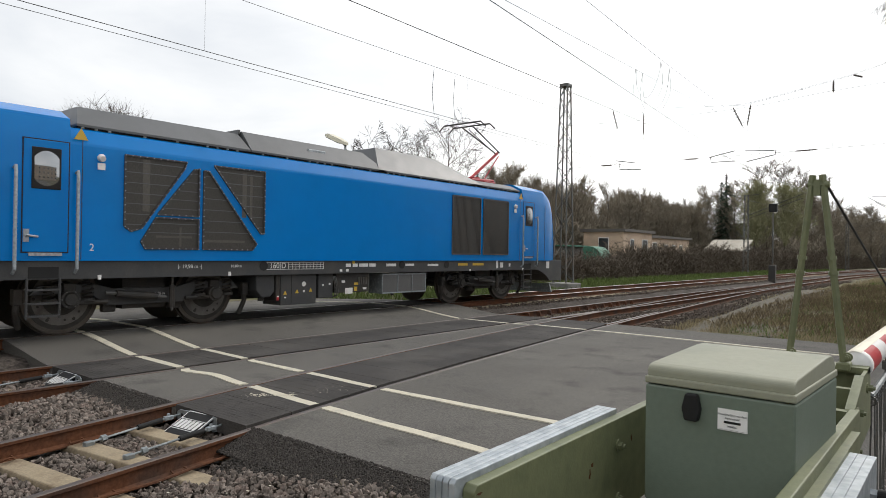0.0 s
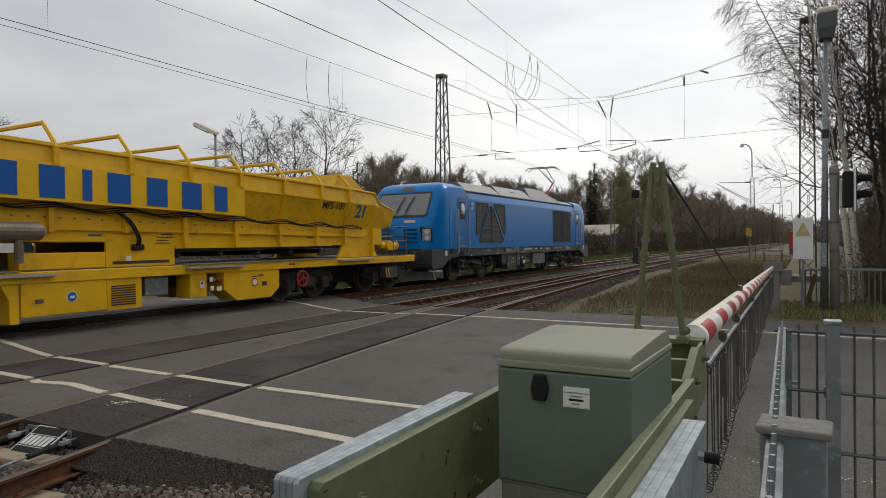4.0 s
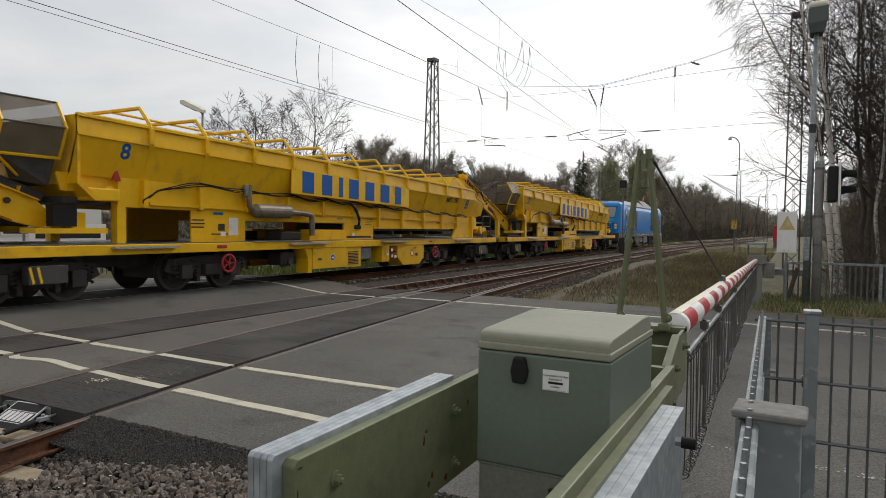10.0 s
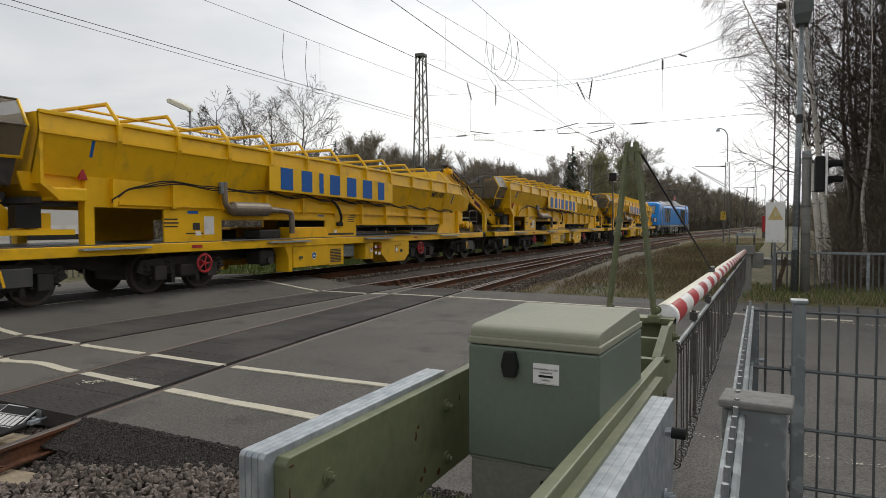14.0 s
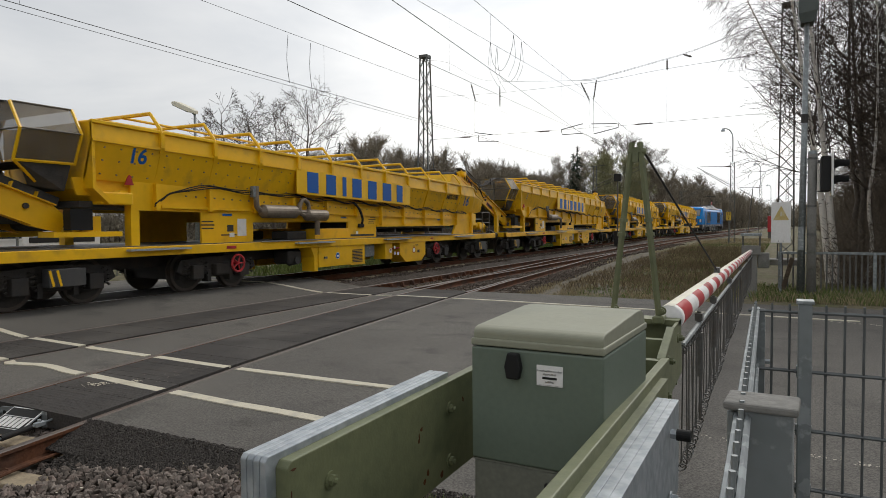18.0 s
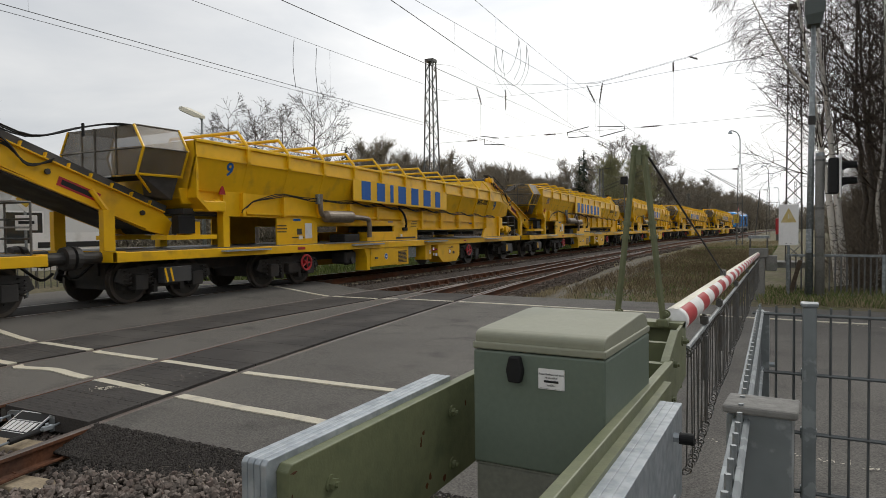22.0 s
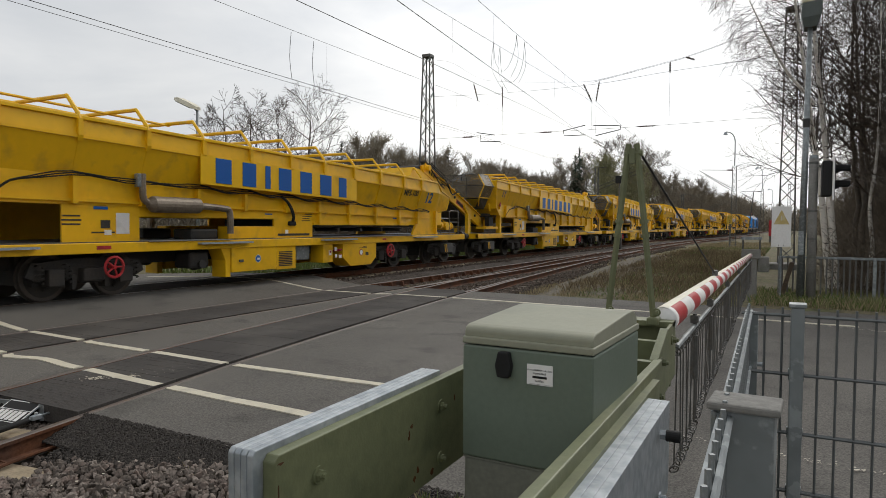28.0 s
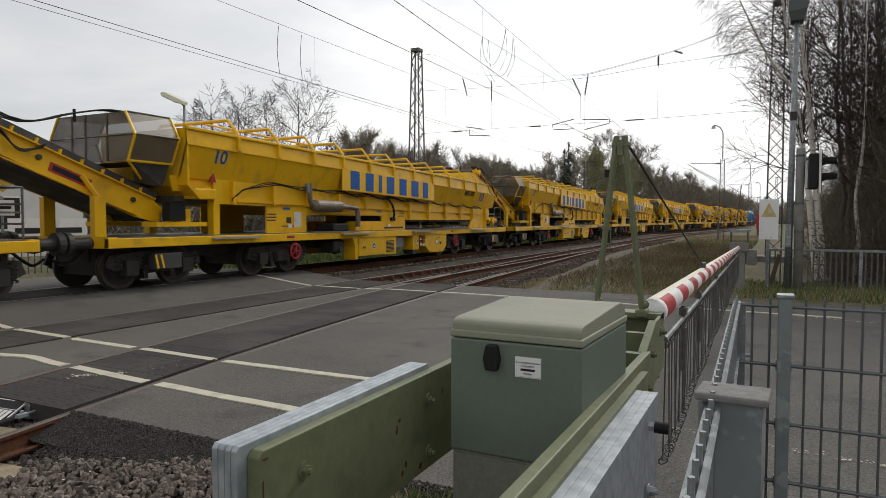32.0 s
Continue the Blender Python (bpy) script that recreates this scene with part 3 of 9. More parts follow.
def build_lines():
    """White road markings, broken at the rails."""
    def plan(keys):
        def at(x):
            for (a, p), (b, q) in zip(keys, keys[1:]):
                if x <= b:
                    t = (x - a) / (b - a)
                    return p + (q - p) * t * t * (3 - 2 * t)
            return keys[-1][1]
        return at

    def strip(yf, a, b, w, name, label):
        own = thing(name, label, "road marking", kind="structure")
        bx = branch_x(yf(-7))
        cuts = sorted([bx + 0.75, bx - 0.75, X_M + 0.75, X_M - 0.75, X_T + 0.75, X_T - 0.75])
        ends = [a] + [c + d for c in cuts for d in (-0.09, 0.09)] + [b]
        for lo, hi in zip(ends[::2], ends[1::2]):
            bm = bmesh.new()
            g = []
            for x in frange(lo, hi, 12):
                y, ww = yf(x), w * (1 + 0.12 * noise.noise(Vector((x * 5, yf(x), 5))))
                g.append([bm.verts.new((x, y - ww / 2, road_z(x) + 0.0065)), bm.verts.new((x, y + ww / 2, road_z(x) + 0.0065))])
            for A, C in zip(g, g[1:]):
                bm.faces.new((A[0], A[1], C[1], C[0]))
            r = bmesh.ops.extrude_face_region(bm, geom=bm.faces[:])
            for v in r["geom"]:
                if isinstance(v, bmesh.types.BMVert):
                    v.co.z -= 0.02
            bmesh.ops.recalc_face_normals(bm, faces=bm.faces[:])
            part("dash", bm, "line", own)

    near = plan([(-17, 4.9), (-10.27, 4.90), (-8.83, 4.86), (-8.64, 4.77), (-8.1, 4.88), (-7.3, 4.78), (-5.65, 4.67), (-4.4, 4.61), (-2.6, 4.53)])
    middle = plan([(-17, 6.05), (-10.27, 6.0), (-8.83, 5.93), (-8.66, 5.88), (-7.45, 5.845), (-5.75, 5.785), (-4.6, 5.80), (-2.6, 5.85)])
    far = plan([(-17, 13.4), (-10.4, 13.38), (-8.9, 13.36), (-8.3, 13.55), (-6.6, 13.56), (-2.0, 13.37), (1.2, 13.2)])
    strip(near, -17, -2.6, 0.13, "marking_near", "worn white line along the footway")
    strip(middle, -17, -2.6, 0.12, "marking_middle", "worn white line between footway and lane")
    strip(far, -17, 1.2, 0.12, "marking_far", "worn white edge line of the carriageway")


build_ground()
build_tracks()
build_crossing_panels()
build_lines()


# ---- the train ----
M["tyre"] = material("worn_tyre", (0.10, 0.088, 0.076), 0.45, metal=0.5, grain=0.2, stain=(0.09, 0.07, 0.055), stain_scale=5)
M["wheel_steel"] = material("dark_wheel_steel", (0.05, 0.046, 0.042), 0.5, metal=0.4, grain=0.2, stain=(0.03, 0.026, 0.022), stain_scale=4)


M["brake_disc"] = material("brake_disc", (0.17, 0.16, 0.15), 0.45, metal=0.5, grain=0.15, stain=(0.11, 0.10, 0.09), stain_scale=5)
M["grille_gear"] = material("gear_behind_mesh", (0.085, 0.078, 0.066), 0.6, grain=0.2, grain_scale=30)
M["cooler_mesh"] = material("cooler_mesh", (0.13, 0.13, 0.128), 0.5, metal=0.3, grain=0.3, grain_scale=90, stretch=(1, 1, 4))
M["lamp_tint"] = material("headlight_cover", (0.30, 0.31, 0.30), 0.15, coat=0.5, rough_var=0)
M["head_grey"] = material("lamp_grey", (0.07, 0.085, 0.08), 0.5, grain=0.1)


def wheelset(parent, y, r, mat="black", disc=False):
    """Two flanged wheels on an axle, turning as one; its origin is the axle's centre."""
    bm = bmesh.new()
    rod(bm, (-1.05, 0, 0), (1.05, 0, 0), 0.08, n=10)
    for s in (-1, 1):
        x = 0.72 * s
        rod(bm, (x - 0.055 * s, 0, 0), (x - 0.025 * s, 0, 0), r + 0.028, n=28)
        rod(bm, (x - 0.025 * s, 0, 0), (x + 0.06 * s, 0, 0), r, n=28)
        rod(bm, (x + 0.06 * s, 0, 0), (x + 0.064 * s, 0, 0), r, r - 0.012, n=28)
        rod(bm, (x + 0.064 * s, 0, 0), (x + 0.068 * s, 0, 0), r - 0.075, r - 0.08, n=28)
        rod(bm, (x + 0.06 * s, 0, 0), (x + 0.16 * s, 0, 0), 0.14, 0.11, n=12)
        for k in range(6):
            a = k * math.pi / 3
            rod(bm, (x + 0.07 * s, (r - 0.2) * math.cos(a), (r - 0.2) * math.sin(a)), (x + 0.085 * s, (r - 0.2) * math.cos(a), (r - 0.2) * math.sin(a)), 0.03, n=6)
        if disc:
            ring = [[bm.verts.new((x + 0.082 * s, q * math.cos(a), q * math.sin(a))) for a in frange(0, 2 * math.pi, 27)[:-1]] for q in (0.30, 0.47)]
            for i in range(27):
                f = bm.faces.new((ring[0][i], ring[0][(i + 1) % 27], ring[1][(i + 1) % 27], ring[1][i]))
                f.material_index = 2
            for k in range(9):
                a = k * 2 * math.pi / 9
                rod(bm, (x + 0.07 * s, 0.385 * math.cos(a), 0.385 * math.sin(a)), (x + 0.088 * s, 0.385 * math.cos(a), 0.385 * math.sin(a)), 0.022, n=6)
    for f in bm.faces:
        if f.material_index == 0 and min(math.hypot(v.co.y, v.co.z) for v in f.verts) > r - 0.05 and f.calc_center_median().x ** 2 > 0.3:
            f.material_index = 1
    ob = part("wheelset", bm, [mat, "tyre", "brake_disc"], parent, smooth=False)
    ob.matrix_basis = pose(0, y, r)
    wheelsets.append((ob, y, r))
    return ob


wheelsets = []


def spring(bm, x, y, z0, z1, r=0.09, turns=5):
    pts = [(x + r * math.cos(a), y + r * math.sin(a), z0 + (z1 - z0) * a / (2 * math.pi * turns)) for a in frange(0, 2 * math.pi * turns, turns * 8)]
    tube(bm, pts, 0.018, 4)


def bars(parent, rows, x, mat="white", name="marking", m=None):
    """Small flat plates that stand for unreadable lettering on a side face: (y, z, width, height)."""
    for y, z, w, h in rows:
        ob = part(name, B(0, 0.004, -w / 2, w / 2, -h / 2, h / 2), mat, parent)
        ob.matrix_basis = pose(x, y, z)


def loft(rings, close=True):
    bm = bmesh.new()
    vs = [[bm.verts.new(p) for p in r] for r in rings]
    n = len(vs[0])
    for A, C in zip(vs, vs[1:]):
        for i in range(n):
            bm.faces.new((A[i], A[(i + 1) % n], C[(i + 1) % n], C[i]))
    if close:
        bm.faces.new(vs[0])
        bm.faces.new(vs[-1])
    bmesh.ops.recalc_face_normals(bm, faces=bm.faces[:])
    return bm


CAB = [(7.6, 1.5, 3.80), (8.2, 1.5, 3.79), (8.45, 1.5, 3.72), (8.62, 1.495, 3.62), (8.78, 1.475, 3.50), (8.88, 1.45, 3.38), (8.99, 1.42, 3.15), (9.10, 1.38, 2.92), (9.21, 1.33, 2.69), (9.32, 1.27, 2.46), (9.42, 1.19, 2.36), (9.50, 1.10, 2.22), (9.55, 1.0, 2.0), (9.58, 0.93, 1.6)]


def cab_at(y):
    for a, b in zip(CAB, CAB[1:]):
        if y <= b[0]:
            t = (y - a[0]) / (b[0] - a[0])
            return a[1] + (b[1] - a[1]) * t, a[2] + (b[2] - a[2]) * t
    return CAB[-1][1], CAB[-1][2]


def cab_sheet(s, y0, y1, half, lift, n=8):
    """A sheet lying on the raked front of a cab between two stations; half: share of the width, at the top and at the foot."""
    bm = bmesh.new()
    g = []
    for k, y in enumerate(frange(y0, y1, n)):
        w, h = cab_at(y)
        q = half[0] + (half[1] - half[0]) * k / n
        inset = 0.03 if k in (0, n) else 0.0
        g.append([bm.verts.new((x * (q - inset), s * (y + lift * 0.7), h + lift)) for x in frange(-1, 1, 10)])
    for A, C in zip(g, g[1:]):
        for i in range(10):
            bm.faces.new((A[i], A[i + 1], C[i + 1], C[i]))
    bmesh.ops.recalc_face_normals(bm, faces=bm.faces[:])
    return bm


def build_loco():
    loco = thing("locomotive", "glossy blue dual-mode locomotive with grey roof on the main track", "locomotive")
    # body shell: straight middle part with inward-leaning cant rail, and two raked cabs
    def ring(y, w, h, zb=1.28, sh=0.30, f=0.82):
        half = [(w, zb), (w, h - sh - 0.25), (w - 0.02, h - sh), (w - 0.07, h - sh * 0.45), (w * f, h - 0.03), (w * f - 0.12, h)]
        return [(x, y, z) for x, z in half] + [(-x, y, z) for x, z in half[::-1]]
    half = [(1.5, 1.28), (1.5, 3.19), (1.492, 3.235), (1.40, 3.46), (1.37, 3.485), (1.2, 3.50)]
    part("body", loft([[(x, y, z) for x, z in half] + [(-x, y, z) for x, z in half[::-1]] for y in (-7.0, 7.0)]), "blue", loco)
    for s in (-1, 1):
        rings = [ring(s * 6.9, 1.502, 3.80, sh=0.42, f=0.72)] + [ring(s * y, w, h, sh=min(0.42, (h - 1.28) * 0.3), f=0.72 if y < 8.4 else 0.86) for y, w, h in CAB]
        cab = part("cab", loft(rings), "blue", loco, sharp=38)
        for sx in (-1, 1):
            part("cab_seam", B(min(1.5 * sx, 1.506 * sx), max(1.5 * sx, 1.506 * sx), s * 8.3 - 0.007, s * 8.3 + 0.007, 1.3, 3.15), "black", cab)
        part("windscreen", cab_sheet(s, 8.91, 9.29, (1.10, 1.06), 0.014), "reflect", cab, "raked windscreen, sky reflection put into its pale colour", smooth=True)
        part("screen_seal", cab_sheet(s, 8.87, 9.34, (1.15, 1.11), 0.007), "black", cab, smooth=True)
        part("top_light", cab_sheet(s, 8.60, 8.83, (0.25, 0.30), 0.01, 3), "head_grey", cab, "grey lamp panel above the windscreen")
        for x in (-0.22, 0.18):
            bm = bmesh.new()
            tube(bm, [(x, s * 9.47, 2.44), (x + 0.06, s * 9.33, 2.62), (x + 0.14, s * 9.17, 2.98)], 0.014, 5)
            rod(bm, (x + 0.02, s * 9.27, 2.68), (x + 0.26, s * 9.02, 3.24), 0.02, n=5)
            part("wiper", bm, "black", cab)
        for sx in (-1, 1):
            at = pose(1.135 * sx, s * 9.375, 1.80, 0, 0, math.degrees(math.atan2(-0.66 * sx, 0.75 * s)))
            bm = bmesh.new()
            prism(bm, [(-0.22, -0.27), (0.20, -0.27), (0.235, 0.30), (-0.22, 0.24)] if sx * s < 0 else [(0.22, -0.27), (-0.20, -0.27), (-0.235, 0.30), (0.22, 0.24)], "y", -0.08, 0.055, 0.02)
            part("headlight", bm, "void", cab).matrix_basis = at
            part("lamp_glass", B(-0.16, 0.16, 0.04, 0.068, -0.22, 0.22, bev=0.015), "lamp_tint", cab).matrix_basis = at
            bm = bmesh.new()
            for z in (-0.11, 0.11):
                rod(bm, (0, 0.06, z), (0, 0.078, z), 0.10, 0.09, n=16)
            part("lens", bm, "lamp_glass", cab).matrix_basis = at
            for z in (1.55, 1.70, 1.85, 2.0):
                part("air_slit", B(min(0.3 * sx, 0.86 * sx), max(0.3 * sx, 0.86 * sx), s * 9.565 - 0.03, s * 9.565 + 0.03, z - 0.02, z + 0.02), "void", cab)
        ob = part("cab_marking", B(-0.24, 0.24, -0.01, 0.01, -0.045, 0.045), "white", cab)
        ob.matrix_basis = pose(0.5, s * 9.475, 2.30)
        # cab doors on the near and far side
        for sx in (-1, 1):
            y = s * 7.26
            d = part("door", B(1.5 * sx - 0.05, 1.5 * sx + 0.012, y - 0.33, y + 0.33, 1.42, 3.20, bev=0.012), "blue", loco)
            part("door_gap", B(1.5 * sx - 0.05, 1.5 * sx + 0.006, y - 0.345, y + 0.345, 1.405, 3.215), "void", d)
            part("door_window", B(1.5 * sx - 0.005, 1.5 * sx + 0.024, y - 0.215, y + 0.215, 2.42, 3.08, bev=0.012), "hose", d)
            bm = sheet(bmesh.new(), frange(-0.18, 0.18, 8), frange(-0.28, 0.28, 8), lambda u, v: 0.010 * (1 - (u / 0.18) ** 2) + 0.016 * (1 - (v / 0.28) ** 2))
            pane = part("window_glass", bm, "mirror_glass", d, "slightly bulging mirroring window pane", smooth=True)
            pane.matrix_basis = Matrix.Translation((1.5 * sx + 0.014 * sx, y, 2.75)) @ pose(0, 0, 0, 90, 0, 90 * sx)
            part("door_sill", B(1.5 * sx - 0.01, 1.5 * sx + 0.03, y - 0.24, y + 0.24, 1.36, 1.41), "zinc", d)
            bm = bmesh.new()
            tube(bm, [(1.515 * sx, y - 0.28, 1.66), (1.55 * sx, y - 0.28, 1.68), (1.55 * sx, y - 0.12, 1.66)], 0.018, 6)
            box(bm, 1.5 * sx - 0.01, 1.5 * sx + 0.03, y - 0.32, y - 0.24, 1.58, 1.78)
            part("door_handle", bm, "zinc", d)
            for yy in (y - 0.45, y + 0.45):
                bm = bmesh.new()
                tube(bm, [(1.5 * sx, yy, 2.72), (1.57 * sx, yy, 2.75), (1.58 * sx, yy, 2.65), (1.58 * sx, yy, 1.15), (1.5 * sx, yy, 1.08)], 0.026, 8)
                part("handrail", bm, "zinc", loco, "bright steel handrail")
            bm = bmesh.new()
            prism(bm, [(-0.11, 0), (0.11, 0), (0, 0.19)], "x", 1.5 * sx, 1.5 * sx + 0.012)
            ob = part("warning_triangle", bm, "amber", loco)
            ob.matrix_basis = pose(0, s * 6.75, 3.28)
            bm = bmesh.new()
            rod(bm, (1.5 * sx, s * 6.42, 3.02), (1.57 * sx, s * 6.42, 3.0), 0.07, 0.05, n=12)
            box(bm, 1.5 * sx - 0.01, 1.5 * sx + 0.02, s * 6.42 - 0.06, s * 6.42 + 0.06, 2.82, 2.93)
            part("side_lamp", bm, "white", loco)
    # large ventilation field at the rear half: dark mesh panes with blue struts between
    for sx in (-1, 1):
        X = 1.5 * sx
        def pane(pts):
            bm = bmesh.new()
            prism(bm, pts, "x", X - 0.004, X + 0.006)
            g = part("grille", bm, "mesh_grille", loco, "dark see-through ventilation mesh")
            bm = bmesh.new()
            n = len(pts)
            for i in range(n):
                a, b = pts[i], pts[(i + 1) % n]
                m = max(2, int(math.dist(a, b) / 0.14))
                rod(bm, (X + 0.006 * sx, *a), (X + 0.006 * sx, *b), 0.022, n=4)
                for k in range(m):
                    y, z = a[0] + (b[0] - a[0]) * k / m, a[1] + (b[1] - a[1]) * k / m
                    rod(bm, (X + 0.02 * sx, y, z), (X + 0.034 * sx, y, z), 0.012, n=5)
            part("grille_frame", bm, "frame_grey", g)
            bm = bmesh.new()
            for i in range(n):
                a, b = pts[i], pts[(i + 1) % n]
                m = max(2, int(math.dist(a, b) / 0.12))
                for k in range(m):
                    y, z = a[0] + (b[0] - a[0]) * k / m, a[1] + (b[1] - a[1]) * k / m
                    rod(bm, (X + 0.02 * sx, y, z), (X + 0.038 * sx, y, z), 0.011, n=5)
            tagged(part("rivets", bm, "zinc", g), kind="stuff")
            ys = [p[0] for p in pts]
            zs = [p[1] for p in pts]
            bm = bmesh.new()
            for z in frange(min(zs) + 0.12, max(zs) - 0.1, max(2, int((max(zs) - min(zs)) / 0.22))):
                cut = []
                for i in range(n):
                    a, b = pts[i], pts[(i + 1) % n]
                    if (a[1] - z) * (b[1] - z) < 0:
                        cut.append(a[0] + (b[0] - a[0]) * (z - a[1]) / (b[1] - a[1]))
                if len(cut) == 2:
                    box(bm, X + 0.004 * sx - 0.005, X + 0.004 * sx + 0.006, min(cut) + 0.03, max(cut) - 0.03, z - 0.008, z + 0.008)
            tagged(part("cross_wires", bm, "loco_grey", g), kind="stuff")
        zt, zb = 3.12, 1.50
        pane([(-6.02, zt), (-4.88, zt), (-4.92, zt - 0.12), (-5.72, zb + 0.36), (-5.9, zb + 0.30), (-6.02, zb + 0.38)])
        pane([(-4.72, zt - 0.12), (-4.62, zt - 0.1), (-4.62, zb + 0.62), (-5.42, zb + 0.62)])
        pane([(-5.45, zb + 0.56), (-4.62, zb + 0.56), (-4.62, zb), (-5.65, zb), (-5.72, zb + 0.12)])
        pane([(-4.52, zt - 0.12), (-4.42, zt - 0.12), (-3.32, zb + 0.12), (-3.42, zb), (-4.52, zb)])
        pane([(-4.3, zt), (-3.14, zt), (-3.14, zb + 0.34), (-3.22, zb + 0.34)])
        # hints of equipment behind the mesh
        for y, z, w, h in ((-5.64, 2.62, 0.13, 0.92), (-3.62, 2.6, 0.10, 0.9), (-3.46, 2.55, 0.06, 0.9), (-4.05, 1.66, 0.9, 0.05), (-5.1, 1.72, 0.7, 0.04), (-4.98, 1.72, 0.04, 0.36)):
            part("radiator", B(X - 0.006, X + 0.008, y - w / 2, y + w / 2, z - h / 2, z + h / 2), "grille_gear", loco)
        # two upright grilles at the front half
        for y0, y1 in ((3.18, 4.52), (4.68, 6.02)):
            g = part("grille", B(X - 0.01, X + 0.008, y0, y1, 1.47, 3.13), "mesh_grille", loco, "dark upright ventilation grille")
            bm = bmesh.new()
            for a, b in (((y0, 1.47), (y1, 1.47)), ((y1, 1.47), (y1, 3.13)), ((y1, 3.13), (y0, 3.13)), ((y0, 3.13), (y0, 1.47))):
                rod(bm, (X + 0.006 * sx, *a), (X + 0.006 * sx, *b), 0.025, n=4)
            part("grille_frame", bm, "frame_grey", g)
            bm = bmesh.new()
            y = y0 + 0.05
            while y < y1 - 0.03:
                box(bm, X + 0.008 * sx - 0.004, X + 0.008 * sx + 0.004, y, y + 0.02, 1.5, 3.1)
                y += 0.055
            part("slats", bm, "black", g)
        # vertical body seams
        for y in (-6.72, 6.72):
            part("seam", B(X - 0.002, X + 0.002, y - 0.006, y + 0.006, 1.3, 3.3), "black", loco)
    # grey roof covers, stepped
    def roof(y0, y1, h, w_top, w=1.40, y0t=None, y1t=None):
        y0t, y1t = (y0 if y0t is None else y0t), (y1 if y1t is None else y1t)
        lo = [(w, y0, 3.52), (w, y1, 3.52), (-w, y1, 3.52), (-w, y0, 3.52)]
        md = [(w, y0, 3.56), (w, y1, 3.56), (-w, y1, 3.56), (-w, y0, 3.56)]
        hi = [(w_top, y0t, h), (w_top, y1t, h), (-w_top, y1t, h), (-w_top, y0t, h)]
        part("roof_cover", loft([lo, md, hi]), "loco_grey", loco)
    roof(-6.78, -3.42, 3.93, 0.95, y0t=-6.60, y1t=-3.44)
    roof(-3.40, 0.55, 3.99, 0.98, y0t=-3.36, y1t=0.12)
    roof(0.30, 4.75, 4.19, 0.90, y0t=0.66, y1t=3.02)
    roof(4.2, 6.85, 3.72, 1.1, y0t=4.3, y1t=6.7)
    for y in (-3.41, 0.62):
        part("cover_lip", B(-0.96, 0.96, y - 0.03, y + 0.03, 3.93, 4.02), "loco_grey", loco)
    part("roof_gap", B(-1.36, 1.36, -6.75, 6.80, 3.49, 3.53), "void", loco)
    for sx in (-1, 1):
        y, k = -6.7, 0
        while y < 6.7:
            part("roof_clip", B(1.365 * sx - 0.018, 1.365 * sx + 0.018, y, y + 0.05, 3.488, 3.53, bev=0.006), "zinc", loco)
            k += 1
            y += 0.62 if k % 6 > 2 else 0.22
    part("roof_step", B(1.04, 1.20, -1.75, -1.25, 3.74, 3.82, bev=0.01), "zinc", loco)
    # pantograph, raised
    pan = part("pantograph", B(-0.5, 0.5, 5.4, 6.6, 3.62, 3.80, bev=0.03), "black", loco, "raised single-arm pantograph with red lower arm")
    bm = bmesh.new()
    rod(bm, (0, 5.9, 3.9), (0, 7.55, 5.0), 0.05, n=8)
    box(bm, -0.35, 0.35, 5.75, 6.05, 3.8, 3.98)
    box(bm, -0.5, 0.5, 6.1, 6.75, 3.80, 3.88, bev=0.02)
    for x in (-0.42, 0.42):
        rod(bm, (x, 5.5, 3.86), (x, 6.7, 3.92), 0.045, n=8)
    rod(bm, (-0.35, 6.3, 3.9), (0.35, 6.3, 3.9), 0.04)
    rod(bm, (0.1, 6.5, 3.85), (0.08, 7.5, 4.88), 0.02)
    part("lower_arm", bm, "red", pan)
    bm = bmesh.new()
    for x in (-0.22, 0.22):
        rod(bm, (x * 0.4, 7.55, 5.0), (x, 5.75, 5.66), 0.024, n=6)
    rod(bm, (0, 7.5, 4.92), (0, 5.9, 5.56), 0.015, n=5)
    for y in (5.5, 6.0):
        tube(bm, [(-0.95, y, 5.52), (-0.75, y, 5.70), (0.75, y, 5.70), (0.95, y, 5.52)], 0.025, 6)
    rod(bm, (-0.5, 5.5, 5.68), (-0.5, 6.0, 5.68), 0.02)
    rod(bm, (0.5, 5.5, 5.68), (0.5, 6.0, 5.68), 0.02)
    part("collector_head", bm, "black", pan)
    for y in (4.9, 5.15):
        bm = bmesh.new()
        for k in range(5):
            rod(bm, (0.3, y, 3.62 + k * 0.06), (0.3, y, 3.66 + k * 0.06), 0.08, 0.05, n=10)
        part("insulator", bm, "steel", pan)
    # frame skirt
    fr = part("frame", bmesh.new(), "frame_grey", loco)
    bm = bmesh.new()
    prism(bm, [(-9.55, 1.29), (9.55, 1.29), (9.55, 0.66), (9.45, 0.58), (8.78, 0.58), (8.45, 0.80), (8.0, 0.96), (7.8, 0.98), (-7.8, 0.98), (-8.0, 0.96), (-8.45, 0.80), (-8.78, 0.58), (-9.45, 0.58), (-9.55, 0.66)], "x", -1.46, 1.46)
    bm.to_mesh(fr.data)
    bm.free()
    for sx in (-1, 1):
        X = 1.46 * sx
        for s in (-1, 1):
            st = part("step_recess", B(X - 0.02, X + 0.006, s * 7.26 - 0.22, s * 7.26 + 0.22, 1.0, 1.18), "void", loco)
            bm = bmesh.new()
            for yy in (-0.24, 0.24):
                rod(bm, (X, s * 7.26 + yy, 1.0), (X, s * 7.26 + yy, 0.35), 0.02)
            for z in (0.38, 0.58, 0.8):
                box(bm, X - 0.1, X + 0.03, s * 7.26 - 0.25, s * 7.26 + 0.25, z, z + 0.03)
            part("ladder", bm, "frame_grey", loco)
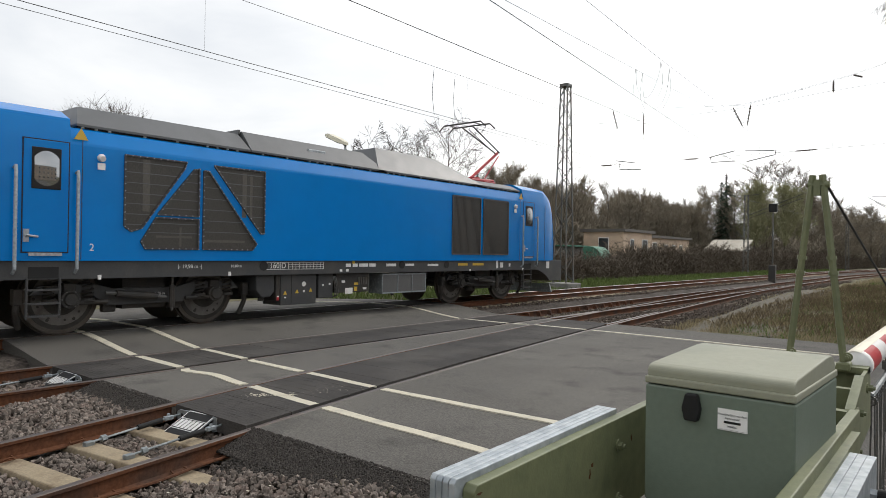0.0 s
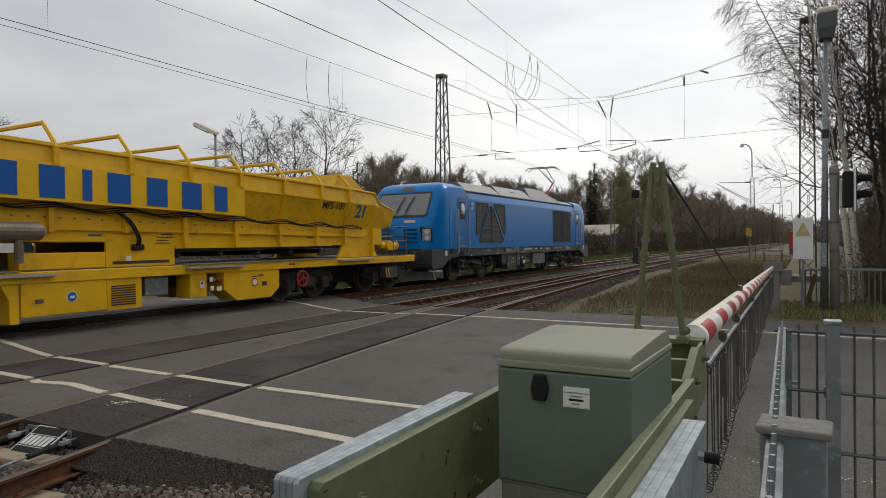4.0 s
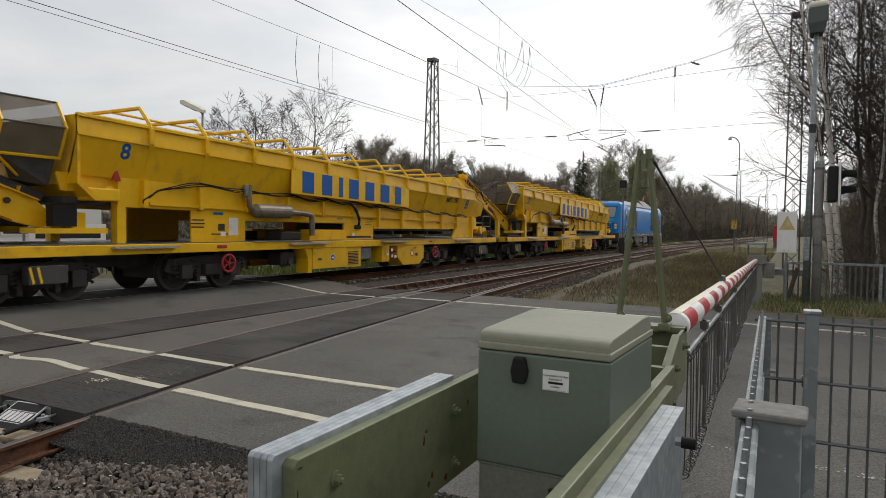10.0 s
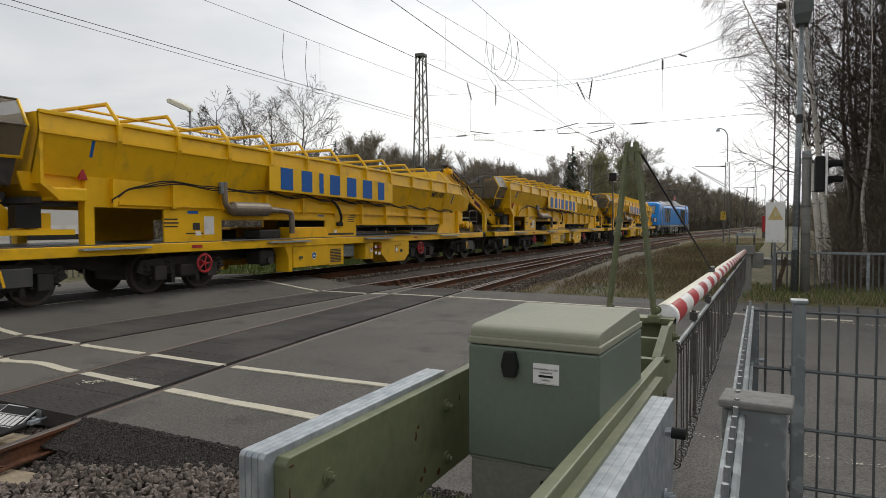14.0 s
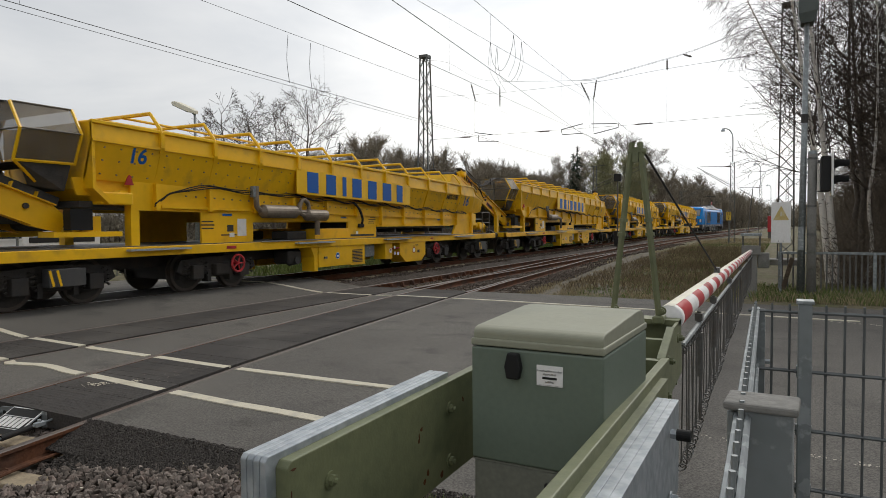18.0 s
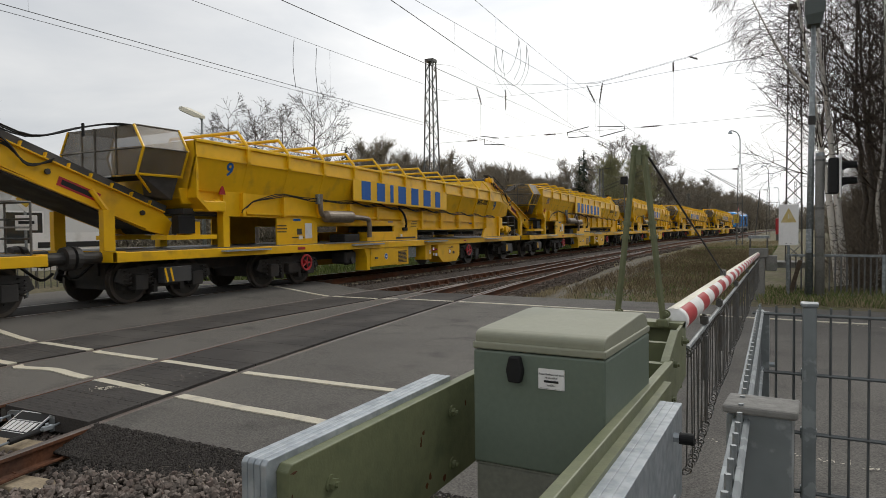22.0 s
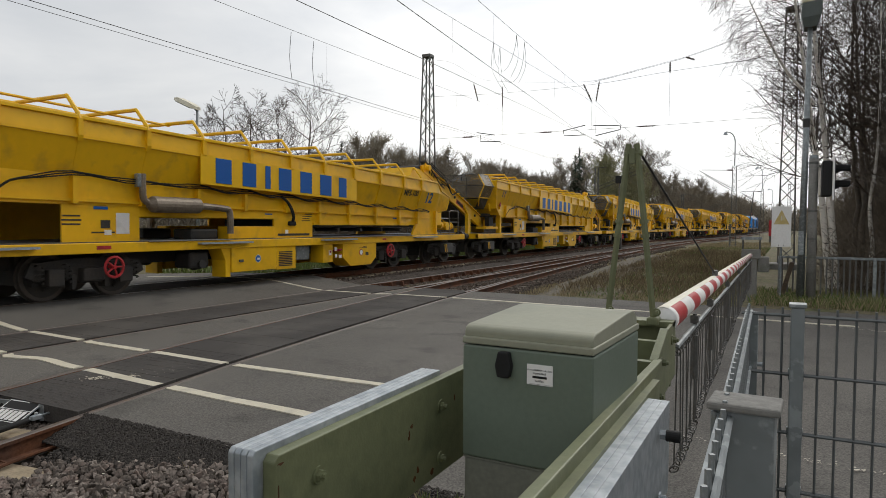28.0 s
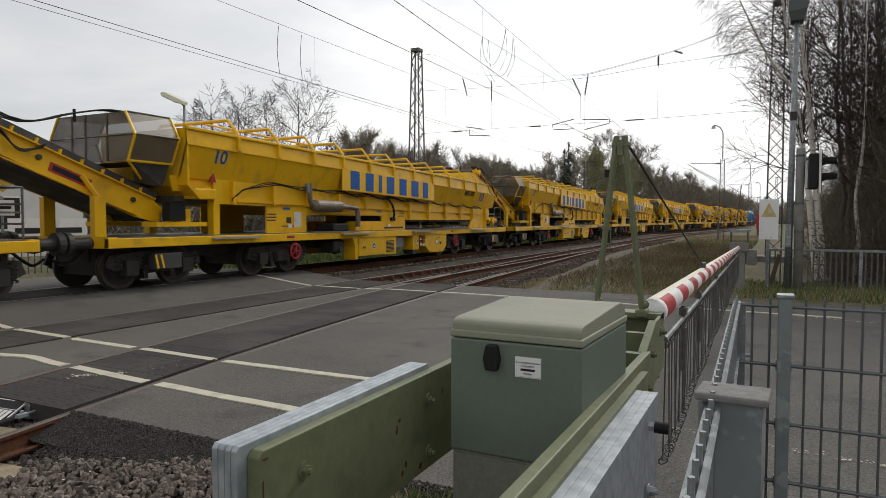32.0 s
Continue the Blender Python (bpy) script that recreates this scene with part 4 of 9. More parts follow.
        for y in (-3.1, 1.15, 3.0, 7.9, -8.1):
            bm = bmesh.new()
            rod(bm, (X - 0.01 * sx, y, 1.17), (X + 0.008 * sx, y, 1.17), 0.1, n=18)
            part("port", bm, "void", loco)
        bars(loco, [(-0.72 + 0.0, 1.17, 0.16, 0.08), (-0.5, 1.17, 0.16, 0.08), (-0.22, 1.17, 0.3, 0.08), (0.08, 1.17, 0.22, 0.08), (-0.95, 1.05, 0.08, 0.06), (-0.75, 1.05, 0.08, 0.06), (0.75, 1.17, 0.36, 0.07), (1.45, 1.17, 0.34, 0.06), (2.4, 1.16, 0.45, 0.06),
                    (5.5, 1.17, 0.1, 0.26), (5.75, 1.14, 0.16, 0.16), (6.2, 1.14, 0.1, 0.1), (8.6, 1.13, 0.2, 0.24), (-8.5, 1.12, 0.18, 0.2), (-6.4, 1.0, 0.06, 0.08), (-3.9, 1.02, 0.06, 0.08), (7.0, 1.0, 0.08, 0.08), (4.1, 1.0, 0.06, 0.06)], X if sx > 0 else X - 0.004)
        bars(loco, [(3.75, 1.17, 0.45, 0.07), (4.5, 1.17, 0.55, 0.07), (-0.55, 1.24, 0.08, 0.07)], X + (0.001 if sx > 0 else -0.005), "amber")
        if sx > 0:
            text_part("speed_marking", "160 D", 0.17, pose(X + 0.004, -2.74, 1.17, 90, 0, 90), "white", loco)
            bars(loco, [(-2.25, 1.245, 1.55, 0.01), (-2.25, 1.095, 1.55, 0.01), (-3.02, 1.17, 0.012, 0.16), (-2.68, 1.17, 0.012, 0.16), (-2.46, 1.17, 0.012, 0.16), (-1.48, 1.17, 0.012, 0.16), (-1.97, 1.195, 0.97, 0.007), (-1.97, 1.145, 0.97, 0.007)] + [(-2.36 + 0.098 * q, 1.17, 0.007, 0.15) for q in range(9)], X)
            text_part("length_mark", "|- 19,98 m -|", 0.10, pose(X + 0.004, -4.75, 1.17, 90, 0, 90), "white", loco)
            text_part("length_mark", "10,80 m", 0.08, pose(X + 0.004, -3.75, 1.17, 90, 0, 90), "white", loco)
            text_part("wheelbase_mark", "2,70 m", 0.07, pose(1.104, -5.15, 0.66, 90, 0, 90), "white", loco)
            text_part("cab_number", "2", 0.17, pose(1.504, -6.55, 1.5, 90, 0, 90), "white", loco)
        # underfloor boxes
        bm = bmesh.new()
        prism(bm, [(-3.20, 0.98), (-2.74, 0.98), (-2.74, 0.62), (-2.86, 0.50), (-3.06, 0.50), (-3.20, 0.66)], "x", min(0.75 * sx, 1.36 * sx), max(0.75 * sx, 1.36 * sx), 0.02)
        part("sand_box", bm, "frame_grey", loco)
        part("sand_lid", rod(bmesh.new(), (1.2 * sx, -2.97, 0.52), (1.2 * sx, -2.97, 0.42), 0.07, n=10), "black", loco)
        for y0, y1, z0, mat in ((-2.72, -2.62, 0.42, "black"), (-2.60, -1.62, 0.31, "frame_grey"), (-1.55, -1.12, 0.42, "frame_grey"), (-1.02, 0.04, 0.52, "black")):
            part("underfloor_box", B(min(0.75 * sx, 1.38 * sx), max(0.75 * sx, 1.38 * sx), y0, y1, z0, 0.98, bev=0.012), mat, loco)
        part("door_seam", B(min(1.375 * sx, 1.383 * sx), max(1.375 * sx, 1.383 * sx), -2.32, -2.31, 0.34, 0.96), "void", loco)
        for y, z in ((-2.48, 0.58), (-2.16, 0.60), (-1.78, 0.62)):
            bm = bmesh.new()
            prism(bm, [(y - 0.05, z - 0.04), (y + 0.05, z - 0.04), (y, z + 0.05)], "x", min(1.38 * sx, 1.384 * sx), max(1.38 * sx, 1.384 * sx))
            part("hazard_mark", bm, "amber", loco)
        part("ban_mark", rod(bmesh.new(), (1.38 * sx, -1.97, 0.76), (1.385 * sx, -1.97, 0.76), 0.055, n=16), "white", loco)
        x_mark = 1.38 if sx > 0 else -1.384
        bars(loco, [(-2.48, 0.48, 0.05, 0.03), (-1.97, 0.60, 0.05, 0.05), (-1.42, 0.72, 0.05, 0.04), (-1.22, 0.74, 0.05, 0.04), (-2.67, 0.50, 0.05, 0.04), (-0.62, 0.56, 0.24, 0.14), (-0.80, 0.78, 0.10, 0.06), (-0.1, 0.60, 0.12, 0.05)], x_mark)
        bars(loco, [(-0.38, 0.72, 0.14, 0.06), (-0.40, 0.60, 0.10, 0.10)], x_mark, "amber")
        bars(loco, [(-2.67, 0.46, 0.06, 0.07)], x_mark + 0.001, "red")
        bm = bmesh.new()
        for k in range(5):
            rod(bm, (1.39 * sx, -0.30 + 0.08 * k, 0.70), (1.39 * sx, -0.30 + 0.08 * k, 0.88), 0.018, n=6)
        for k in range(3):
            tube(bm, spline([(1.36 * sx, -1.10 + 0.04 * k, 0.92), (1.40 * sx, -1.08 + 0.04 * k, 0.70), (1.38 * sx, -1.06 + 0.05 * k, 0.48), (1.2 * sx, -1.0, 0.42)], 4), 0.012, 5)
        part("valve_pipes", bm, "steel", loco)
        cage = part("radiator_cage", B(min(0.9 * sx, 1.39 * sx), max(0.9 * sx, 1.39 * sx), 0.50, 2.20, 0.44, 0.95, bev=0.01), "zinc_dull", loco, "grey cooler box with three mesh fields")
        for k in range(3):
            y = 0.54 + k * 0.55
            part("mesh_field", B(min(1.385 * sx, 1.395 * sx), max(1.385 * sx, 1.395 * sx), y, y + 0.52, 0.48, 0.91), "cooler_mesh", cage)
            part("field_rim", B(min(1.38 * sx, 1.402 * sx), max(1.38 * sx, 1.402 * sx), y + 0.525, y + 0.545, 0.45, 0.94), "zinc", cage)
        for z in (0.455, 0.93):
            part("field_rim", B(min(1.38 * sx, 1.402 * sx), max(1.38 * sx, 1.402 * sx), 0.52, 2.18, z - 0.012, z + 0.012), "zinc", cage)
    # bogies
    for s in (-1, 1):
        yb = s * 5.4
        bg = part("bogie", B(-1.0, 1.0, yb - 0.4, yb + 0.4, 0.4, 0.95), "black", loco)
        for sx in (-1, 1):
            bm = bmesh.new()
            prism(bm, [(yb - 1.95, 0.70), (yb - 1.8, 0.86), (yb - 0.95, 0.88), (yb - 0.6, 0.78), (yb + 0.6, 0.78), (yb + 0.95, 0.88), (yb + 1.8, 0.86), (yb + 1.95, 0.70), (yb + 1.0, 0.72), (yb + 0.72, 0.48), (yb - 0.72, 0.48), (yb - 1.0, 0.72)], "x", min(1.0 * sx, 1.10 * sx), max(1.0 * sx, 1.10 * sx), 0.012)
            part("side_frame", bm, "frame_grey", bg)
            for y in (yb - 1.35, yb + 1.35):
                bm = bmesh.new()
                rod(bm, (1.0 * sx, y, 0.625), (1.22 * sx, y, 0.625), 0.17, 0.155, n=16)
                rod(bm, (1.22 * sx, y, 0.625), (1.26 * sx, y, 0.625), 0.12, 0.10, n=12)
                box(bm, min(1.0 * sx, 1.18 * sx), max(1.0 * sx, 1.18 * sx), y - 0.10, y + 0.10, 0.62, 0.90, bev=0.02)
                ab = part("axle_box", bm, "black", bg)
                for k in range(6):
                    a = k * math.pi / 3
                    part("bolt", rod(bmesh.new(), (1.22 * sx, y + 0.14 * math.cos(a), 0.625 + 0.14 * math.sin(a)), (1.235 * sx, y + 0.14 * math.cos(a), 0.625 + 0.14 * math.sin(a)), 0.014, n=5), "steel", ab)
                for dy in (-0.30, 0.30):
                    bm = bmesh.new()
                    spring(bm, 1.13 * sx, y + dy, 0.62, 0.93, 0.085, 4)
                    rod(bm, (1.13 * sx, y + dy, 0.58), (1.13 * sx, y + dy, 0.63), 0.12, n=12)
                    part("coil_spring", bm, "black", bg)
                part("link", rod(bmesh.new(), (1.17 * sx, y + (0.12 if y < yb else -0.12), 0.56), (1.17 * sx, y + (0.62 if y < yb else -0.62), 0.56), 0.04, n=8), "black", bg)
            part("yaw_damper", rod(bmesh.new(), (1.24 * sx, yb - 0.62, 0.70), (1.24 * sx, yb + 0.12, 0.62), 0.065, n=12), "black", bg)
            part("damper_rod", rod(bmesh.new(), (1.24 * sx, yb - 0.80, 0.72), (1.24 * sx, yb + 0.30, 0.60), 0.03, n=8), "steel", bg)
            part("damper", rod(bmesh.new(), (1.24 * sx, yb + 0.42, 0.40), (1.24 * sx, yb + 0.42, 0.82), 0.055, n=10), "black", bg)
            part("damper_rod", rod(bmesh.new(), (1.24 * sx, yb + 0.42, 0.34), (1.24 * sx, yb + 0.42, 0.98), 0.025, n=8), "steel", bg)
            for y, d in ((yb - 2.1, -1), (yb + 2.1, 1)):
                bm = bmesh.new()
                tube(bm, [(1.05 * sx, y, 0.80), (1.05 * sx, y + 0.02 * d, 0.45), (0.95 * sx, y - 0.05 * d, 0.16)], 0.05, 8)
                box(bm, min(0.95 * sx, 1.12 * sx), max(0.95 * sx, 1.12 * sx), y - 0.07, y + 0.07, 0.55, 0.82, bev=0.02)
                part("sand_pipe", bm, "black", bg)
            for y in (yb - 0.62, yb + 0.62):
                part("brake_unit", B(min(0.85 * sx, 1.0 * sx), max(0.85 * sx, 1.0 * sx), y - 0.12, y + 0.12, 0.35, 0.62, bev=0.03), "black", bg)
        for dy in (-1.35, 1.35):
            wheelset(loco, yb + dy, 0.625, "wheel_steel", True)
    # ends: buffers, coupling, plough
    for s in (-1, 1):
        bb = part("buffer_beam", B(-1.4, 1.4, s * 9.45 - 0.12, s * 9.45 + 0.12, 0.72, 1.29, bev=0.03), "frame_grey", loco)
        for x in (-0.88, 0.88):
            bm = bmesh.new()
            rod(bm, (x, s * 9.5, 1.05), (x, s * 9.88, 1.05), 0.11, n=14)
            box(bm, x - 0.26, x + 0.26, s * 9.93 - 0.05, s * 9.93 + 0.05, 0.88, 1.22, bev=0.05)
            part("buffer", bm, "black", bb)
        bm = bmesh.new()
        tube(bm, [(0, s * 9.5, 1.02), (0, s * 9.75, 0.95), (0, s * 9.9, 0.7)], 0.05, 6)
        for x in (-0.5, -0.35, 0.4, 0.55):
            tube(bm, [(x, s * 9.55, 0.85), (x, s * 9.75, 0.55), (x * 0.8, s * 9.85, 0.6)], 0.025, 5)
        part("coupling", bm, "hose", bb)
        bm = bmesh.new()
        prism(bm, [(-1.35, 0.16), (1.35, 0.16), (1.25, 0.46), (-1.25, 0.46)], "y", s * 9.1 - 0.03, s * 9.1 + 0.03)
        part("plough", bm, "zinc_dull", loco, "grey snow plough plate")
    return loco


def letter_blocks(parent, x, y0, z, widths, h, mat, gap):
    """Plain blocks in place of the wordmark's characters."""
    y = y0
    for w in widths:
        ob = part("lettering_block", B(-0.004, 0.008, 0.08 * w, 0.86 * w, -h / 2, h / 2, bev=0.004), mat, parent)
        ob.matrix_basis = pose(x, y, z)
        y += w + gap


POSTS = [-7.32, -5.87, -4.40, -2.95, -1.48, 0.0, 1.42, 2.87, 4.35, 5.80, 7.06]


def build_wagon_body(w):
    """One hopper conveyor wagon; everything but its number."""
    R, F = -8.88, 7.35
    # hopper walls (open top)
    for sx in (-1, 1):
        hop = part("hopper_wall", bmesh.new(), "yellow", w)
        bm = bmesh.new()
        prism(bm, [(1.45 * sx, 3.17), (1.42 * sx, 3.50), (1.38 * sx, 3.50), (1.41 * sx, 3.18), (1.15 * sx, 2.46), (1.20 * sx, 2.44)], "y", R, F)
        bm.to_mesh(hop.data)
        bm.free()
        part("rim", B(min(1.38 * sx, 1.47 * sx), max(1.38 * sx, 1.47 * sx), R, F, 3.49, 3.56, bev=0.01), "yellow_clean", w)
        part("band_edge", B(min(1.43 * sx, 1.475 * sx), max(1.43 * sx, 1.475 * sx), R, F, 3.15, 3.20), "yellow", w)
        # lower side wall pieces
        X0, X1 = sorted((1.16 * sx, 1.21 * sx))
        for y0, y1, z0, z1 in ((-7.9, 8.0, 1.86, 2.47), (-6.08, -4.43, 1.10, 1.87), (-4.43, -0.39, 1.62, 1.87), (-0.39, 1.19, 1.10, 1.87), (1.19, 6.99, 1.48, 1.87)):
            part("side_plate", B(X0, X1, y0 + 0.002, y1 - 0.002, z0, z1 - 0.002), "yellow", w)
        part("side_rail", B(min(1.2 * sx, 1.27 * sx), max(1.2 * sx, 1.27 * sx), -7.2, 8.0, 1.93, 2.0), "yellow", w)
        part("side_rail", B(min(1.2 * sx, 1.25 * sx), max(1.2 * sx, 1.25 * sx), 1.19, 6.5, 1.46, 1.53), "yellow", w)
        # posts: upper leg on the sloped wall, lower leg to the sill
        for y in POSTS:
            bm = bmesh.new()
            prism(bm, [(1.44 * sx, 3.50), (1.505 * sx, 3.50), (1.505 * sx, 3.20), (1.455 * sx, 3.08), (1.42 * sx, 3.12)], "y", y - 0.05, y + 0.05)
            part("post", bm, "yellow", w)
            bm = bmesh.new()
            wide, proud = (0.045, 0.035) if y > 3.2 else (0.015, 0.006)
            prism(bm, [(1.44 * sx, 3.15), ((1.445 + proud) * sx, 3.15), ((1.20 + proud) * sx, 2.45), (1.195 * sx, 2.45)], "y", y - wide, y + wide)
            part("weld_rib", bm, "yellow", w)
            part("lower_post", B(min(1.2 * sx, 1.32 * sx), max(1.2 * sx, 1.32 * sx), y - 0.05, y + 0.05, 1.88 if y < 1 else 1.5, 2.46), "yellow", w)
        # black cable loom along the side
        pts = [(1.30 * sx, -7.4, 1.95), (1.31 * sx, -7.2, 2.1), (1.31 * sx, -6.9, 2.28), (1.32 * sx, -5.95, 2.46), (1.34 * sx, -4.45, 2.42)]
        pts += [(1.34 * sx, y + 0.75 * k, 2.455 - 0.05 * k) for y in POSTS[3:] for k in (0, 1)]
        bm = bmesh.new()
        for k, d in enumerate((0.0, 0.028, 0.056)):
            tube(bm, [(p[0] + 0.008 * k * sx, p[1], p[2] + d + 0.02 * math.sin(p[1] * 4.2 + k)) for p in spline(pts, 4)], 0.0135, 5)
        part("cable_loom", bm, "hose", w, "black cables sagging between the posts")
        bm = bmesh.new()
        for d in (0, 0.05):
            tube(bm, spline([(1.33 * sx, -0.25 + d, 2.20), (1.36 * sx, 0.0 + d, 2.02), (1.33 * sx, 0.22 + d, 1.7), (1.25 * sx, 0.25 + d, 1.5)], 5), 0.025, 6)
        part("hose", bm, "hose", w)
        part("hose_socket", B(min(1.2 * sx, 1.29 * sx), max(1.2 * sx, 1.29 * sx), 0.14, 0.42, 1.44, 1.56, bev=0.03), "hose", w, "black rubber hose socket")
        # worn grey tread plates on the deck
        for y0, y1 in ((1.22, 6.46), (-4.4, -2.1)):
            part("deck_plate", B(min(0.55 * sx, 1.475 * sx), max(0.55 * sx, 1.475 * sx), y0, y1, 1.103, 1.122, bev=0.004), "concrete", w, "worn grey deck plate")
        # dark drive gear and bracket beside the tank
        part("drive_gear", B(min(0.7 * sx, 1.24 * sx), max(0.7 * sx, 1.24 * sx), -3.15, -2.6, 0.46, 0.84, bev=0.06), "black", w)
        part("pump", rod(bmesh.new(), (0.98 * sx, -2.85, 0.50), (1.30 * sx, -2.85, 0.56), 0.10, n=12), "black", w)
        bm = bmesh.new()
        prism(bm, [(-2.40, 0.90), (-2.10, 0.90), (-2.10, 0.22), (-2.26, 0.22), (-2.26, 0.62)], "x", min(0.95 * sx, 1.40 * sx), max(0.95 * sx, 1.40 * sx), 0.01)
        part("bracket", bm, "yellow", w)
        # lettered panel
        px = 1.47 * sx
        part("sign_panel", B(min(px, px + 0.02 * sx), max(px, px + 0.02 * sx), -3.06, 2.95, 2.54, 3.215), "yellow_clean", w, "clean yellow sign panel")
        if sx > 0:
            letter_blocks(w, 1.492, -2.68, 2.883, (0.62, 0.58, 0.24, 0.62, 0.62, 0.66, 0.48), 0.57, "text_blue", 0.225)
        if sx > 0:
            text_part("type_mark", "MFS-100", 0.28, pose(1.412, 6.4, 2.585, 90 + 19.3, 0, 90), "black", w, bold=0.015)
        bars(w, [(1.0, 1.76, 0.3, 0.02), (0.95, 1.7, 0.4, 0.02), (0.9, 1.64, 0.3, 0.02), (0.9, 1.58, 0.36, 0.02), (0.4, 1.2, 1.3, 0.06), (-5.9, 1.62, 0.35, 0.03), (-5.9, 1.54, 0.4, 0.03), (-5.9, 1.46, 0.36, 0.03), (-5.2, 1.46, 0.2, 0.16), (-5.25, 1.3, 0.5, 0.03)],
             1.212 if sx > 0 else -1.216, "black")
        bars(w, [(-4.82, 1.48, 0.3, 0.42), (-5.15, 1.3, 0.16, 0.1), (0.1, 1.28, 0.12, 0.1)], 1.213 if sx > 0 else -1.217, "white")
        bars(w, [(-0.6, 1.74, 0.28, 0.03), (-5.3, 1.78, 0.3, 0.06), (5.6, 1.7, 0.25, 0.04)], 1.215 if sx > 0 else -1.219, "text_blue")
        bars(w, [(-5.4, 1.01, 0.3, 0.07), (4.6, 1.01, 0.22, 0.05)], 1.445 if sx > 0 else -1.449, "red")
        # frame sill, deck edge and grating steps
        part("sill", B(min(1.3 * sx, 1.44 * sx), max(1.3 * sx, 1.44 * sx), -10.85, 10.7, 0.90, 1.10, bev=0.012), "yellow", w)
        for y0, y1 in ((-8.2, -6.7), (-3.12, -1.52), (1.28, 2.88), (6.5, 8.1)):
            bm = bmesh.new()
            for k in range(5):
                box(bm, min((1.45 + k * 0.03) * sx, (1.462 + k * 0.03) * sx), max((1.45 + k * 0.03) * sx, (1.462 + k * 0.03) * sx), y0, y1, 1.02, 1.06)
            for y in frange(y0, y1, 14):
                box(bm, min(1.445 * sx, 1.58 * sx), max(1.445 * sx, 1.58 * sx), y - 0.006, y + 0.006, 1.02, 1.055)
            part("grating_step", bm, "zinc", w, "grey grating step")
        # muffler and exhaust
        bm = bmesh.new()
        rod(bm, (1.38 * sx, -4.25, 1.88), (1.38 * sx, -3.05, 1.88), 0.17, n=18)
        rod(bm, (1.38 * sx, -4.36, 1.88), (1.38 * sx, -4.25, 1.88), 0.07, 0.17, n=18)
        rod(bm, (1.38 * sx, -3.05, 1.88), (1.38 * sx, -2.95, 1.88), 0.17, 0.07, n=18)
        tube(bm, spline([(1.38 * sx, -4.3, 1.88), (1.38 * sx, -4.45, 1.98), (1.38 * sx, -4.48, 2.2), (1.38 * sx, -4.48, 2.5)], 5), 0.07, 10)
        tube(bm, spline([(1.38 * sx, -3.0, 1.88), (1.38 * sx, -2.3, 1.84), (1.38 * sx, -2.1, 1.75), (1.38 * sx, -2.08, 1.25)], 5), 0.075, 10)
        part("muffler", bm, "exhaust", w, "sooty steel exhaust silencer")
        part("exhaust_box", B(min(1.3 * sx, 1.42 * sx), max(1.3 * sx, 1.42 * sx), -4.62, -4.42, 2.22, 2.5, bev=0.02), "zinc_dull", w)
        part("tool_box", B(min(0.9 * sx, 1.25 * sx), max(0.9 * sx, 1.25 * sx), -2.02, -0.42, 1.12, 1.42, bev=0.015), "yellow", w)
        part("engine_block", B(min(0.5 * sx, 1.1 * sx), max(0.5 * sx, 1.1 * sx), -3.0, -2.2, 1.12, 1.36, bev=0.04), "black", w)
        # underfloor tank, louvre and chamfered box
        tank = part("tank_box", B(min(0.85 * sx, 1.42 * sx), max(0.85 * sx, 1.42 * sx), -2.08, -0.52, 0.32, 0.90, bev=0.015), "yellow", w)
        part("badge_ring", rod(bmesh.new(), (1.42 * sx, -1.2, 0.62), (1.424 * sx, -1.2, 0.62), 0.10, n=20), "white", tank)
        part("badge", rod(bmesh.new(), (1.42 * sx, -1.2, 0.62), (1.428 * sx, -1.2, 0.62), 0.085, n=20), "text_blue", tank)
        bars(tank, [(-1.2, 0.615, 0.09, 0.05)], 1.430 if sx > 0 else -1.434, "white")
        part("latch", B(min(1.42 * sx, 1.45 * sx), max(1.42 * sx, 1.45 * sx), -1.85, -1.72, 0.56, 0.62), "steel", tank)
        lv = part("louvre_box", B(min(0.85 * sx, 1.40 * sx), max(0.85 * sx, 1.40 * sx), -0.5, 0.24, 0.30, 0.90), "yellow", w)
        bm = bmesh.new()
        for k in range(9):
            box(bm, min(1.395 * sx, 1.412 * sx), max(1.395 * sx, 1.412 * sx), -0.42, 0.1, 0.38 + 0.045 * k, 0.405 + 0.045 * k)
        part("louvres", bm, "black", lv)
        part("grey_box", B(min(0.9 * sx, 1.3 * sx), max(0.9 * sx, 1.3 * sx), 0.4, 0.95, 0.5, 0.88, bev=0.02), "zinc_dull", w)
        bm = bmesh.new()
        prism(bm, [(2.35, 0.90), (4.15, 0.90), (4.15, 0.45), (3.85, 0.22), (2.75, 0.22), (2.35, 0.5)], "x", min(0.85 * sx, 1.42 * sx), max(0.85 * sx, 1.42 * sx), 0.012)
        bx = part("chamfered_box", bm, "yellow", w)
        part("warning_ring", rod(bmesh.new(), (1.42 * sx, 3.3, 0.62), (1.424 * sx, 3.3, 0.62), 0.10, n=18), "red", bx)
        part("warning_disc", rod(bmesh.new(), (1.42 * sx, 3.3, 0.62), (1.428 * sx, 3.3, 0.62), 0.075, n=18), "white", bx)
        bars(bx, [(3.62, 0.57, 0.16, 0.1), (3.5, 0.8, 0.18, 0.02), (3.4, 0.76, 0.4, 0.015)], 1.422 if sx > 0 else -1.426, "black")
        part("valve_box", B(min(0.95 * sx, 1.41 * sx), max(0.95 * sx, 1.41 * sx), 1.42, 1.87, 0.38, 0.90, bev=0.012), "yellow", w)
